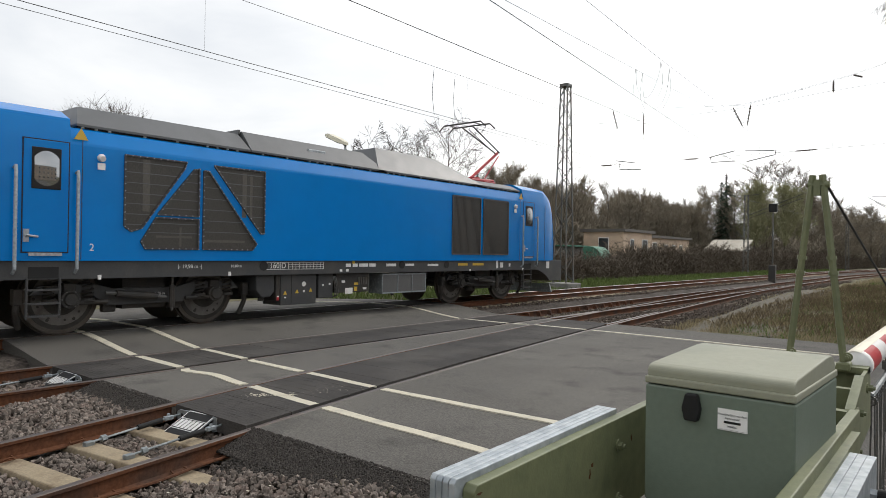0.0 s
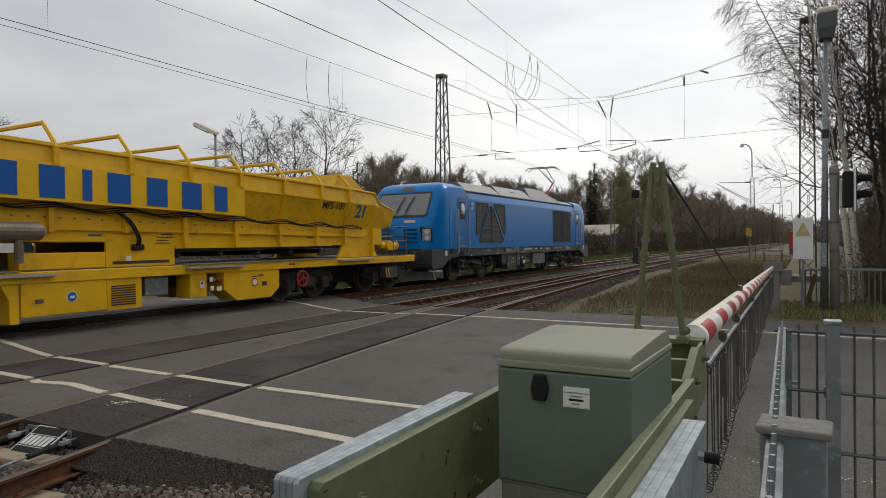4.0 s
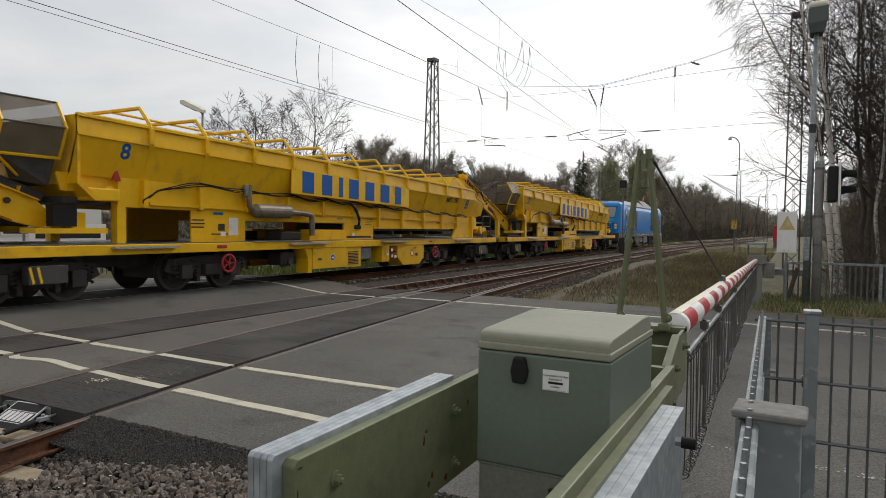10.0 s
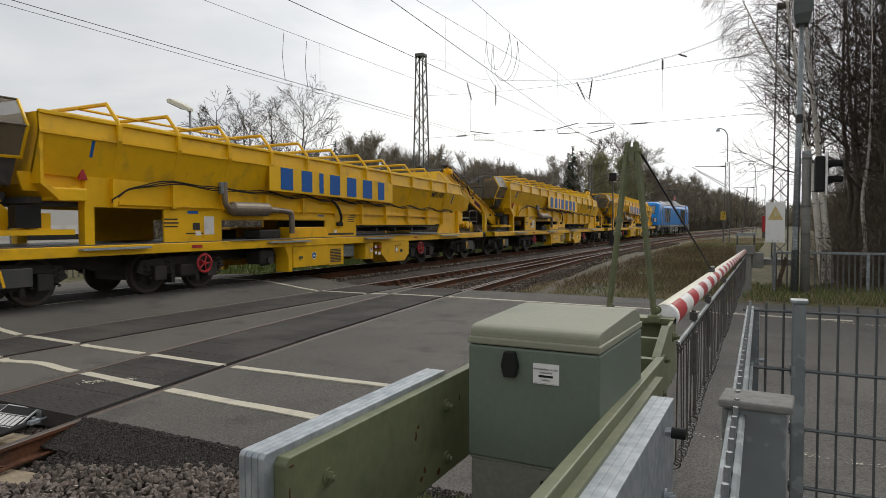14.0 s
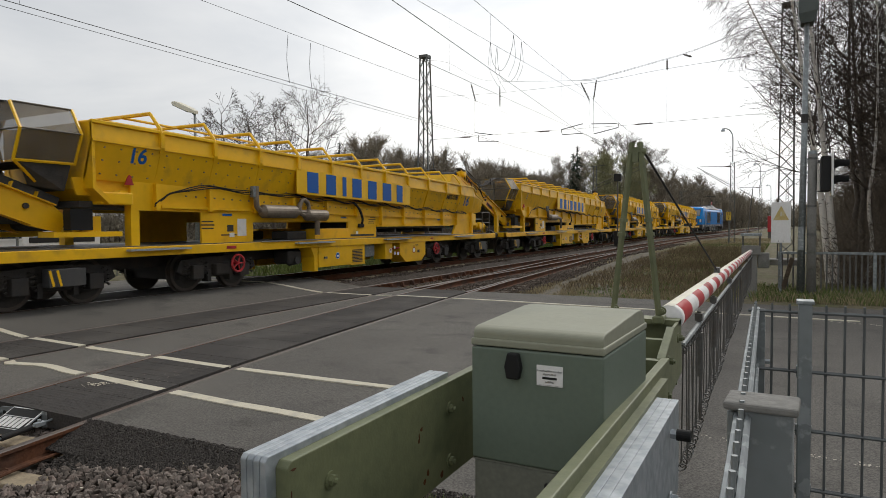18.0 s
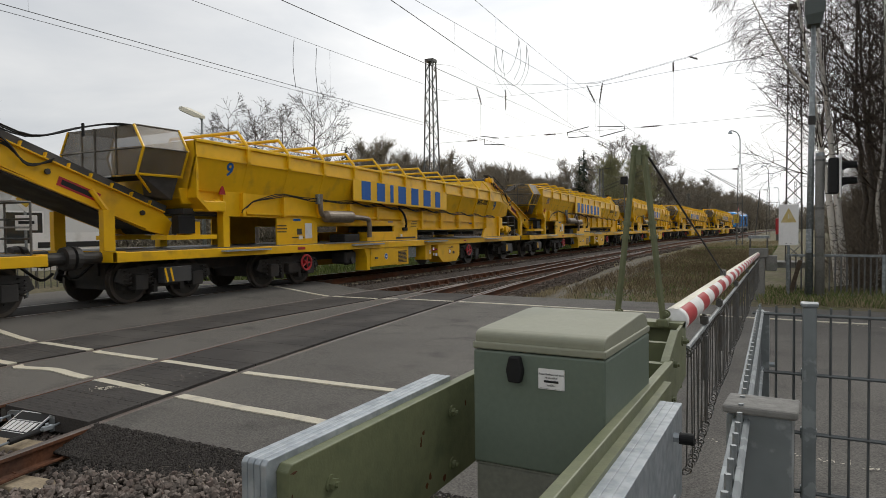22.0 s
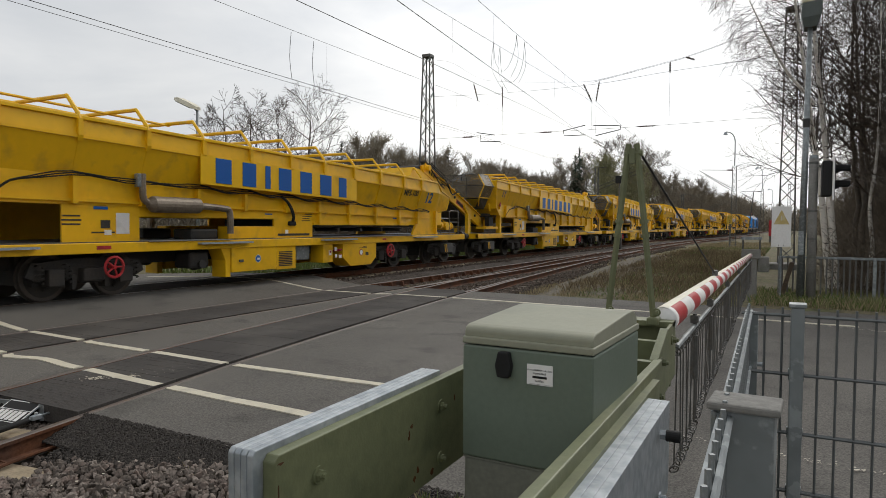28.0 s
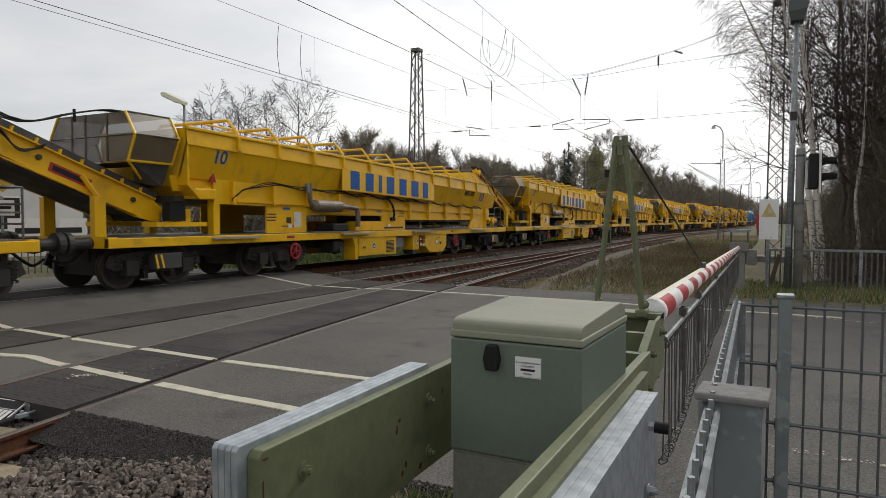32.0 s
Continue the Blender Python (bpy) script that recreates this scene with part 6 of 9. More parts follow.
def worn_extras(w):
    """The two older wagons carry a second silencer and show their rivets."""
    bm = bmesh.new()
    rod(bm, (1.40, -2.55, 1.80), (1.40, -1.75, 1.80), 0.16, n=16)
    for y0, y1 in ((-2.65, -2.55), (-1.65, -1.75)):
        rod(bm, (1.40, y0, 1.80), (1.40, y1, 1.80), 0.06, 0.16, n=16)
    tube(bm, spline([(1.40, -2.62, 1.80), (1.40, -2.82, 1.85), (1.40, -2.86, 2.05), (1.40, -2.70, 2.22), (1.40, -2.50, 2.12), (1.40, -2.46, 1.94)], 5), 0.06, 8)
    part("muffler", bm, "exhaust", w, "second sooty exhaust silencer")
    bm = bmesh.new()
    for y in frange(-8.6, 7.2, 44):
        if -3.0 < y < 3.2:
            continue
        for z in (2.56, 2.82, 3.06):
            x = 1.20 + (z - 2.44) / 0.74 * 0.25
            box(bm, x - 0.01, x + 0.012, y - 0.016, y + 0.016, z - 0.016, z + 0.016)
    for y in frange(-6.5, 7.8, 52):
        box(bm, 1.205, 1.225, y - 0.02, y + 0.02, 2.22, 2.26)
    tagged(part("rivets", bm, "exhaust", w), kind="stuff")
    incline(w, ("rivets",))


def build_train():
    loco = build_loco()
    first = thing("hopper_wagon", "yellow conveyor hopper wagon with blue lettering panel", "freight wagon", "wagons of the train")
    build_wagon_body(first)
    incline(first)
    wagons = [first] + [copy_thing(first, Matrix()) for k in range(8)]
    for k, (wg, num) in enumerate(zip(wagons, ("21", "8", "1", "16", "9", "11", "12", "10", "6"))):
        if k < 8:
            a = 18.7
            text_part("wagon_number", num, 0.44, pose(1.380, -7.84, 2.93, 90 + a, 0, 90), "text_blue", wg, bold=0.025)
            text_part("wagon_number", num, 0.54, pose(1.368, 7.75, 2.46, 90 + 19.4, 0, 90), "text_blue", wg, bold=0.025)
        if k in (0, 3):
            worn_extras(wg)
        for y in AXLES:
            wheelset(wg, y, 0.46)
    return [loco] + wagons


train = build_train()


# ---- barrier machine and fences (near) ----
def bolt(parent, p, axis, r=0.016, l=0.02, mat="green"):
    bm = bmesh.new()
    a = Vector(p)
    rod(bm, a, a + Vector(axis) * 0.005, r * 1.5, n=14)
    rod(bm, a + Vector(axis) * 0.005, a + Vector(axis) * l, r, n=6)
    rod(bm, a + Vector(axis) * l, a + Vector(axis) * (l + 0.008), r * 0.55, n=8)
    return part("bolt", bm, mat, parent)


def build_cabinet():
    c = thing("drive_cabinet", "grey-green barrier drive cabinet with domed pale lid", "cabinet", at=pose(-0.578, 1.665, -0.028, 0, 0, -1.5))
    part("lower_body", B(-0.182, 0.182, 0.002, 0.50, 0.0, 1.074, bev=0.006), "plinth", c, "weathered grey-brown lower casing")
    part("upper_body", B(-0.187, 0.187, -0.003, 0.503, 1.080, 1.396, bev=0.006), "cabinet", c)
    # lid: overhanging rim, rounded front slope and flat back
    bm = bmesh.new()
    prism(bm, [(0.003, 1.415), (0.003, 1.435), (0.007, 1.443), (0.016, 1.448), (0.034, 1.4515), (0.20, 1.459), (0.38, 1.467), (0.44, 1.466), (0.465, 1.459), (0.492, 1.438), (0.498, 1.415)], "x", -0.184, 0.184, 0.004)
    part("lid", bm, "lid", c, "pale grey-green domed lid")
    part("lid_rim", B(-0.1885, 0.1885, -0.0045, 0.5055, 1.3985, 1.4185, bev=0.004), "lid", c)
    bm = bmesh.new()
    prism(bm, [(-0.024, 0.0), (-0.015, 0.038), (0.015, 0.038), (0.024, 0.0), (0.017, -0.032), (-0.017, -0.032)], "y", -0.022, 0.0, 0.004)
    lock = part("lock_cover", bm, "hose", c, "black plastic lock cover")
    lock.matrix_basis = pose(-0.056, -0.002, 1.350)
    lab = part("notice", B(-0.036, 0.036, -0.0035, 0.0, -0.027, 0.027), "white", c, "small white notice with lettering")
    lab.matrix_basis = pose(0.044, -0.003, 1.334)
    part("notice_border", B(-0.034, 0.034, -0.0005, 0.0, -0.025, -0.0245), "steel", lab).matrix_basis = pose(0, -0.0035, 0)
    for words, z, s in (("Ausschließlich mit dem", 0.013, 0.0075), ("Hydrauliköl", 0.004, 0.0075), ("befüllen", -0.016, 0.0075)):
        text_part("line_of_text", words, s, pose(0, -0.0042, z, 90, 0, 0), "steel", lab, 0.0003)
    part("text_bar", B(-0.02, 0.02, -0.0008, 0.0, -0.003, 0.003), "void", lab).matrix_basis = pose(0, -0.0036, -0.006)
    part("seam", B(-0.184, 0.184, 0.0, 0.49, 1.0745, 1.0795), "plinth", c)
    part("lower_latch", B(-0.03, 0.03, -0.012, 0.0, 0.93, 0.955, bev=0.003), "hose", c).matrix_basis = pose(0.06, 0.0, 0.09)
    return c


def build_barrier():
    b = thing("barrier", "olive green barrier drive with lowered red and white boom", "level crossing barrier")
    # left counterweight arm: channel with stacked galvanised plates outside
    la = part("arm", bmesh.new(), "green", b, "olive green steel arm with rust runs")
    bm = bmesh.new()
    prism(bm, [(1.0, 1.225), (1.012, 1.238), (2.9, 1.238), (2.9, 0.95), (1.0, 0.95)], "x", -0.907, -0.876, 0.003)
    bm.to_mesh(la.data)
    bm.free()
    plates = []
    for k in range(4):
        x0 = -0.972 + k * 0.0165
        bm = bmesh.new()
        prism(bm, [(0.972, 1.243), (0.98, 1.252), (1.80, 1.252), (1.80, 0.945), (0.972, 0.945)], "x", x0, x0 + 0.0155, 0.0025)
        plates.append(part("weight_plate", bm, "zinc", b, "galvanised counterweight plate"))
    for y, z in ((1.14, 1.155), (1.74, 1.158), (1.74, 1.0)):
        bolt(la, (-0.8765, y, z), (1, 0, 0), 0.013, 0.016)
    # rust runs and chips on the arm
    rr = random.Random(8)
    for y, z, h, w in ((1.012, 1.19, 0.07, 0.003), (1.022, 1.12, 0.05, 0.003), (1.05, 1.06, 0.03, 0.004), (1.02, 1.222, 0.006, 0.012), (1.55, 1.14, 0.03, 0.004), (1.565, 1.152, 0.014, 0.008), (1.548, 1.125, 0.02, 0.005), (1.60, 1.02, 0.02, 0.008), (1.69, 0.985, 0.02, 0.012), (1.58, 1.0, 0.02, 0.008), (1.76, 1.00, 0.02, 0.006), (1.84, 1.17, 0.02, 0.005)):
        bm = bmesh.new()
        prism(bm, [(y + w * math.cos(q * 0.63) * rr.uniform(0.4, 1.2), z - h / 2 + h * 0.5 * math.sin(q * 0.63) * rr.uniform(0.5, 1.2)) for q in range(10)], "x", -0.8762, -0.8754)
        part("rust_run", bm, "rust", la)
    # the arm stands slightly askew to the boom
    turn = Matrix.Translation((-0.94, 1.8, 0)) @ pose(0, 0, 0, 0, 0, 1.3) @ Matrix.Translation((0.94, -1.8, 0))
    for ob in [la] + plates:
        ob.matrix_basis = turn
    # right arm: two stepped green flanges, galvanised plates outside
    ra = part("arm", bmesh.new(), "green", b, "olive green steel arm beside the boom")
    bm = bmesh.new()
    box(bm, -0.392, -0.362, 0.3, 2.55, 1.165, 1.205, bev=0.004)
    box(bm, -0.362, -0.338, 0.3, 2.35, 0.90, 1.172)
    box(bm, -0.392, -0.384, 0.3, 2.55, 0.92, 1.2)
    bm.to_mesh(ra.data)
    bm.free()
    for k in range(3):
        x0 = -0.342 + k * 0.0233
        part("weight_plate", B(x0, x0 + 0.0228, 0.3, 2.13, 0.88, 1.16, bev=0.0012), "zinc", b, "galvanised counterweight plate")
    stop = part("rubber_stop", rod(bmesh.new(), (-0.250, 1.92, 1.115), (-0.212, 1.92, 1.115), 0.0165, n=18), "hose", b, "black rubber buffer")
    part("collar", rod(bmesh.new(), (-0.266, 1.92, 1.115), (-0.250, 1.92, 1.115), 0.0145, n=6), "zinc", stop)
    bolt(b, (-0.266, 1.92, 0.93), (1, 0, 0), 0.014, 0.02, "zinc")
    # machine frame rising to the boom root
    cheek = [(2.3, 1.17), (2.52, 1.19), (2.75, 1.272), (3.02, 1.29), (3.05, 1.05), (2.3, 0.98)]
    fr = part("bracket", prism(bmesh.new(), cheek, "x", -0.395, -0.383), "green", b, "welded olive bracket at the boom root")
    part("bracket", prism(bmesh.new(), cheek, "x", -0.700, -0.688), "green", b)
    part("cross_plate", B(-0.70, -0.383, 2.94, 3.05, 1.268, 1.291), "green", b)
    part("back_plate", B(-0.688, -0.396, 3.0, 3.012, 1.0, 1.266), "green", b)
    part("cross_plate", B(-0.688, -0.396, 2.5, 2.54, 1.10, 1.20), "green", b)
    part("cross_plate", B(-0.688, -0.396, 2.72, 2.76, 1.16, 1.24), "green", b)
    part("flange", prism(bmesh.new(), [(2.5, 1.186), (2.53, 1.205), (2.76, 1.29), (2.76, 1.272)], "x", -0.405, -0.375), "green", b)
    part("side_box", B(-0.86, -0.702, 2.5, 2.9, 0.95, 1.15), "green", b)
    for y, z in ((2.42, 1.12), (2.56, 1.06), (2.66, 1.17), (2.92, 1.22)):
        bolt(fr, (-0.383, y, z), (1, 0, 0), 0.014)
    part("pedestal", B(-0.84, -0.40, 2.3, 2.9, -0.1, 1.0, bev=0.01), "green", b, "green machine pedestal")
    # upright A-frame of timber-like green struts
    ap = Vector((-0.566, 2.95, 2.045))
    for x, z in ((-0.664, 1.29), (-0.464, 1.29)):
        bm = bmesh.new()
        s = 1 if x > ap.x else -1
        rod(bm, (x, 2.95, z), (ap.x + 0.017 * s, 2.95, 2.06), 0.0145, 0.0145, n=6)
        part("strut", bm, "green", b, "green steel strut of the A-frame")
        q0, q1 = Vector((x, 2.95, z)), Vector((ap.x + 0.017 * s, 2.95, 2.06))
        for f in (0.47, 0.55):
            part("collar", rod(bmesh.new(), q0.lerp(q1, f), q0.lerp(q1, f + 0.02), 0.019, n=10), "green", b)
        part("strut_foot", B(x - 0.024, x + 0.024, 2.91, 2.99, 1.275, 1.308, bev=0.006), "green", b)
        bolt(b, (x + 0.014, 2.938, 1.33), (0, -1, 0), 0.012)
    bm = bmesh.new()
    rod(bm, (ap.x - 0.034, 2.95, 2.02), (ap.x + 0.044, 2.95, 2.02), 0.014, n=10)
    box(bm, ap.x - 0.012, ap.x + 0.012, 2.935, 2.965, 1.975, 2.04)
    part("strut_head", bm, "green", b)
    # boom in red and white bands with a pale upper half
    P0, P1 = Vector((-0.435, 3.02, 1.285)), Vector((-0.640, 16.45, 1.045))
    L = (P1 - P0).length
    d = (P1 - P0).normalized()
    cuts = [0.0, 0.09] + [0.09 + 0.336 * k for k in range(1, 40)] + [L]
    for k, (a, c) in enumerate(zip(cuts, cuts[1:])):
        r0, r1 = 0.058 - 0.013 * a / L, 0.058 - 0.013 * c / L
        bm = rod(bmesh.new(), P0 + d * a, P0 + d * c, r0, r1, n=20, caps=k in (0, len(cuts) - 2))
        part("boom_band", bm, "red" if k % 2 else "white", b, smooth=True)
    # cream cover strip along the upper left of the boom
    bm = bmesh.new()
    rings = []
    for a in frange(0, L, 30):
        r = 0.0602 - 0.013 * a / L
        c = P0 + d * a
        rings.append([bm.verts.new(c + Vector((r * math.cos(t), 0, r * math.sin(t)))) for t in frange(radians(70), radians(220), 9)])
    for A, C in zip(rings, rings[1:]):
        for i in range(9):
            bm.faces.new((A[i], A[i + 1], C[i + 1], C[i]))
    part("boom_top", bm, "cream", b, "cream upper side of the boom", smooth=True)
    # hanging grid: top tube, chain loops, rods, bottom chain
    tp0, tp1 = P0 + Vector((0.045, 0.1, -0.13)), P1 + Vector((0.03, -0.1, -0.10))
    part("grid_tube", rod(bmesh.new(), tp0, tp1, 0.013, n=8), "zinc_dull", b)
    def bot(f):
        return 0.56 - 0.10 * f + 0.02 * math.sin(f * 40)
    rod_me = None
    for k in range(112):
        f = (k + 0.3) / 112
        p = tp0.lerp(tp1, f)
        ln = bot(f)
        if rod_me is None:
            bm = rod(bmesh.new(), (0, 0, -1), (0, 0, 0), 0.0036, n=5, caps=False)
            rod_me = mesh_from(bm, "grid_rod", "steel")
        ob = new("grid_rod", rod_me)
        ob.parent = b
        ob.matrix_basis = Matrix.Translation(p) @ pose(0, 0, 0, random.uniform(-5, 5), random.uniform(-2, 2), 0) @ Matrix.Diagonal((1, 1, ln, 1))
    def ring_at(bm, c, r, tilt):
        m = Matrix.Translation(c) @ pose(0, 0, 0, tilt, 0, random.uniform(0, 60))
        pts = [m @ Vector((r * math.cos(a), 0, r * math.sin(a))) for a in frange(0, 2 * math.pi, 8)]
        tube(bm, pts, 0.004, 4)
    bm, bm2 = bmesh.new(), bmesh.new()
    for k in range(170):
        f = k / 170
        p = tp0.lerp(tp1, f)
        ring_at(bm, p + Vector((0, 0, -0.02)), 0.02, random.uniform(-30, 30))
        ring_at(bm2, p + Vector((0, 0, -bot(f))), 0.022, random.uniform(-40, 40))
    tagged(part("upper_chain", bm, "steel", b), kind="stuff")
    tagged(part("lower_chain", bm2, "steel", b), kind="stuff")
    for f in (0.06, 0.14, 0.3, 0.5, 0.72, 0.9):
        p = tp0.lerp(tp1, f)
        bm = bmesh.new()
        rod(bm, p + Vector((0, 0, 0.07)), p + Vector((0, 0, -0.06)), 0.012, n=6)
        rod(bm, p + Vector((0.004, 0, -0.05)), p + Vector((0.004, 0.02, -0.30)), 0.017, n=8)
        rod(bm, p + Vector((0.004, 0.02, -0.30)), p + Vector((0.004, 0.03, -0.55)), 0.007, n=6)
        box(bm, p.x - 0.02, p.x + 0.02, p.y - 0.03, p.y + 0.03, p.z + 0.02, p.z + 0.06)
        part("hanger", bm, "steel", b)
    # stays from the A-frame to the boom
    for f in (0.22,):
        q = P0 + d * (L * f) + Vector((0, 0, 0.07))
        part("stay", rod(bmesh.new(), ap + Vector((0.03, 0, -0.02)), q, 0.006, n=5), "hose", b)
        part("stay_lug", B(q.x - 0.02, q.x + 0.02, q.y - 0.05, q.y + 0.05, q.z - 0.02, q.z + 0.03), "steel", b)
    # far rest post
    rp = thing("barrier_rest", "weathered concrete post that catches the boom", "post", at=pose(-0.62, 16.9, -0.1))
    part("post", B(-0.09, 0.11, -0.12, 0.12, 0, 1.25, bev=0.02), "concrete", rp)
    part("fork", B(-0.22, 0.18, -0.16, 0.12, 1.06, 1.27, bev=0.015), "concrete", rp)
    part("cap_plate", B(-0.24, 0.2, -0.2, 0.2, 1.50, 1.56), "zinc_dull", rp)
    for x in (-0.2, 0.16):
        part("fork_rod", rod(bmesh.new(), (x, 0, 1.24), (x, 0, 1.52), 0.02, n=6), "steel", rp)
    part("guide_rod", rod(bmesh.new(), (-0.1, 0, 1.55), (0.0, 0, 2.6), 0.012, n=6), "steel", rp)
    part("back_box", B(0.12, 0.36, -0.05, 0.3, 0.75, 1.1, bev=0.02), "concrete", rp)
    return b


def mesh_panel(name, label, m, length, z_top, z_bot, step=0.055, hstep=0.205, mat="fence_zinc"):
    """A welded double-rod fence panel along local x."""
    f = thing(name, label, "fence", at=m)
    n = int(length / step)
    me = mesh_from(rod(bmesh.new(), (0, 0, z_bot - 0.02), (0, 0, z_top + 0.028), 0.0042, n=6), "upright", mat)
    for k in range(n + 1):
        ob = new("upright", me)
        ob.parent = f
        ob.matrix_basis = pose(k * step, 0, 0)
    z = z_top
    while z > z_bot - 0.01:
        for y in (-0.008, 0.008):
            part("crosswire", rod(bmesh.new(), (-0.02, y, z), (length + 0.02, y, z), 0.0052, n=6), mat, f)
        z -= hstep
    return f


def build_near_fences():
    mesh_panel("mesh_fence", "galvanised double-rod fence panel beside the footway", pose(-0.078, 2.58, 0), 3.3, 1.395, 0.05)
    mesh_panel("mesh_gate", "galvanised double-rod gate panel seen along its length", pose(-0.037, 0.60, 0, 0, 0, 91.1), 2.04, 1.395, 0.05, mat="zinc_dull")
    p = thing("fence_post", "galvanised square fence post with flat cap", "post", at=pose(0.078, 2.545, 0))
    part("shaft", B(-0.021, 0.021, -0.03, 0.03, -0.1, 1.43, bev=0.004), "zinc_dull", p)
    part("cap", B(-0.027, 0.027, -0.035, 0.035, 1.43, 1.443, bev=0.003), "zinc_dull", p)
    for z in (1.19, 0.985, 0.78):
        part("clamp", B(-0.025, 0.025, 0.028, 0.05, z - 0.02, z + 0.02, bev=0.003), "zinc_dull", p)
    for x in (1.9, 2.9):
        copy_thing(p, pose(x, 2.545, 0))
    g = thing("gate_post", "galvanised square gate post with weathered flat cap", "post", at=pose(-0.0095, 1.185, 0, 0, 0, -3))
    part("shaft", B(-0.0355, 0.0355, -0.035, 0.035, -0.1, 1.407, bev=0.003), "zinc_dull", g)
    part("cap", B(-0.064, 0.044, -0.045, 0.045, 1.407, 1.42, bev=0.004), "concrete", g, "pale weathered cap plate")
    part("hinge_plate", B(-0.046, -0.030, -0.048, -0.030, 1.345, 1.375, bev=0.002), "zinc_dull", g)
    part("hinge_pin", rod(bmesh.new(), (-0.052, -0.02, 1.05), (-0.052, -0.02, 1.40), 0.008, n=8), "zinc_dull", g)
    e = thing("gate_end_bar", "galvanised flat bar closing the gate panel", "gate part", at=pose(-0.066, 2.665, 0))
    part("bar", B(-0.02, 0.02, -0.02, 0.02, 0.06, 1.39, bev=0.003), "zinc_dull", e)
    part("bolt", rod(bmesh.new(), (0.02, -0.005, 1.20), (0.045, -0.005, 1.20), 0.009, n=6), "zinc", e)


def build_deck_wedges():
    """Sloping steel end plates of the rubber deck, held by tie rods."""
    for x, y, turn in ((-6.32, 3.66, 6), (-9.62, 3.66, 0)):
        t = thing("deck_end_wedge", "steel deck wedge with black and white plate and tie rods", "track fitting", "deck end wedges", at=pose(x, y, -0.005, 0, 0, turn))
        slope = pose(0, 0, 0, 27)
        pl = part("plate", B(-0.215, 0.215, -0.47, 0.0, -0.012, 0.0, bev=0.004), "zinc_dull", t, "galvanised plate with black field")
        pl.matrix_basis = slope
        part("white_field", B(-0.205, 0.205, -0.385, -0.008, 0.0, 0.002), "white", pl)
        for y0, y1 in ((-0.115, -0.018), (-0.375, -0.275)):
            part("black_field", B(-0.192, 0.192, y0, y1, 0.0, 0.004), "void", pl)
        part("black_field", B(-0.192, 0.192, -0.265, -0.125, 0.0, 0.004), "void", pl)
        for k in range(6):
            b = bmesh.new()
            prism(b, [(-0.178 + k * 0.059, -0.255), (-0.134 + k * 0.059, -0.255), (-0.122 + k * 0.059, -0.135), (-0.166 + k * 0.059, -0.135)], "z", 0.004, 0.006)
            part("white_mark", b, "white", pl)
        for s in (-1, 1):
            b = bmesh.new()
            prism(b, [(s * 0.2, -0.16), (s * 0.2, 0.0), (s * 0.34, -0.005), (s * 0.385, -0.03), (s * 0.395, -0.08), (s * 0.36, -0.13)], "y", -0.035, -0.02, 0.003)
            ear = part("bracket", b, "zinc_dull", t)
            part("eye", rod(bmesh.new(), (s * 0.3, -0.038, -0.06), (s * 0.3, -0.034, -0.06), 0.022, n=12), "void", ear)
            e = Vector((s * 0.35, -0.03, -0.06))
            f = Vector((s * 0.33, -1.0, -0.13))
            d = (f - e)
            part("tie_rod", rod(bmesh.new(), e, f, 0.012, n=8), "zinc_dull", t)
            part("sleeve", rod(bmesh.new(), e + d * 0.22, e + d * 0.50, 0.026, n=12), "hose", t, "black plastic sleeve")
            b = bmesh.new()
            q = e + d * 0.14
            box(b, q.x - 0.022, q.x + 0.022, q.y - 0.05, q.y + 0.05, q.z - 0.02, q.z + 0.022, bev=0.006)
            rod(b, q + Vector((0, 0, 0)), q + Vector((0, 0, 0.045)), 0.016, n=6)
            part("clevis", b, "zinc", t)
            q = e + d * 0.84
            part("nut", rod(bmesh.new(), q, q + d.normalized() * 0.05, 0.034, n=6), "zinc_dull", t)
            part("hook", B(f.x - 0.03, f.x + 0.03, f.y - 0.06, f.y + 0.03, f.z - 0.05, f.z + 0.015, bev=0.008), "zinc_dull", t)


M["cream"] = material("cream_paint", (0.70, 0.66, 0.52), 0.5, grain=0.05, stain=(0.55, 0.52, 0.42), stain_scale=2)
build_cabinet()
build_barrier()
build_near_fences()
build_deck_wedges()


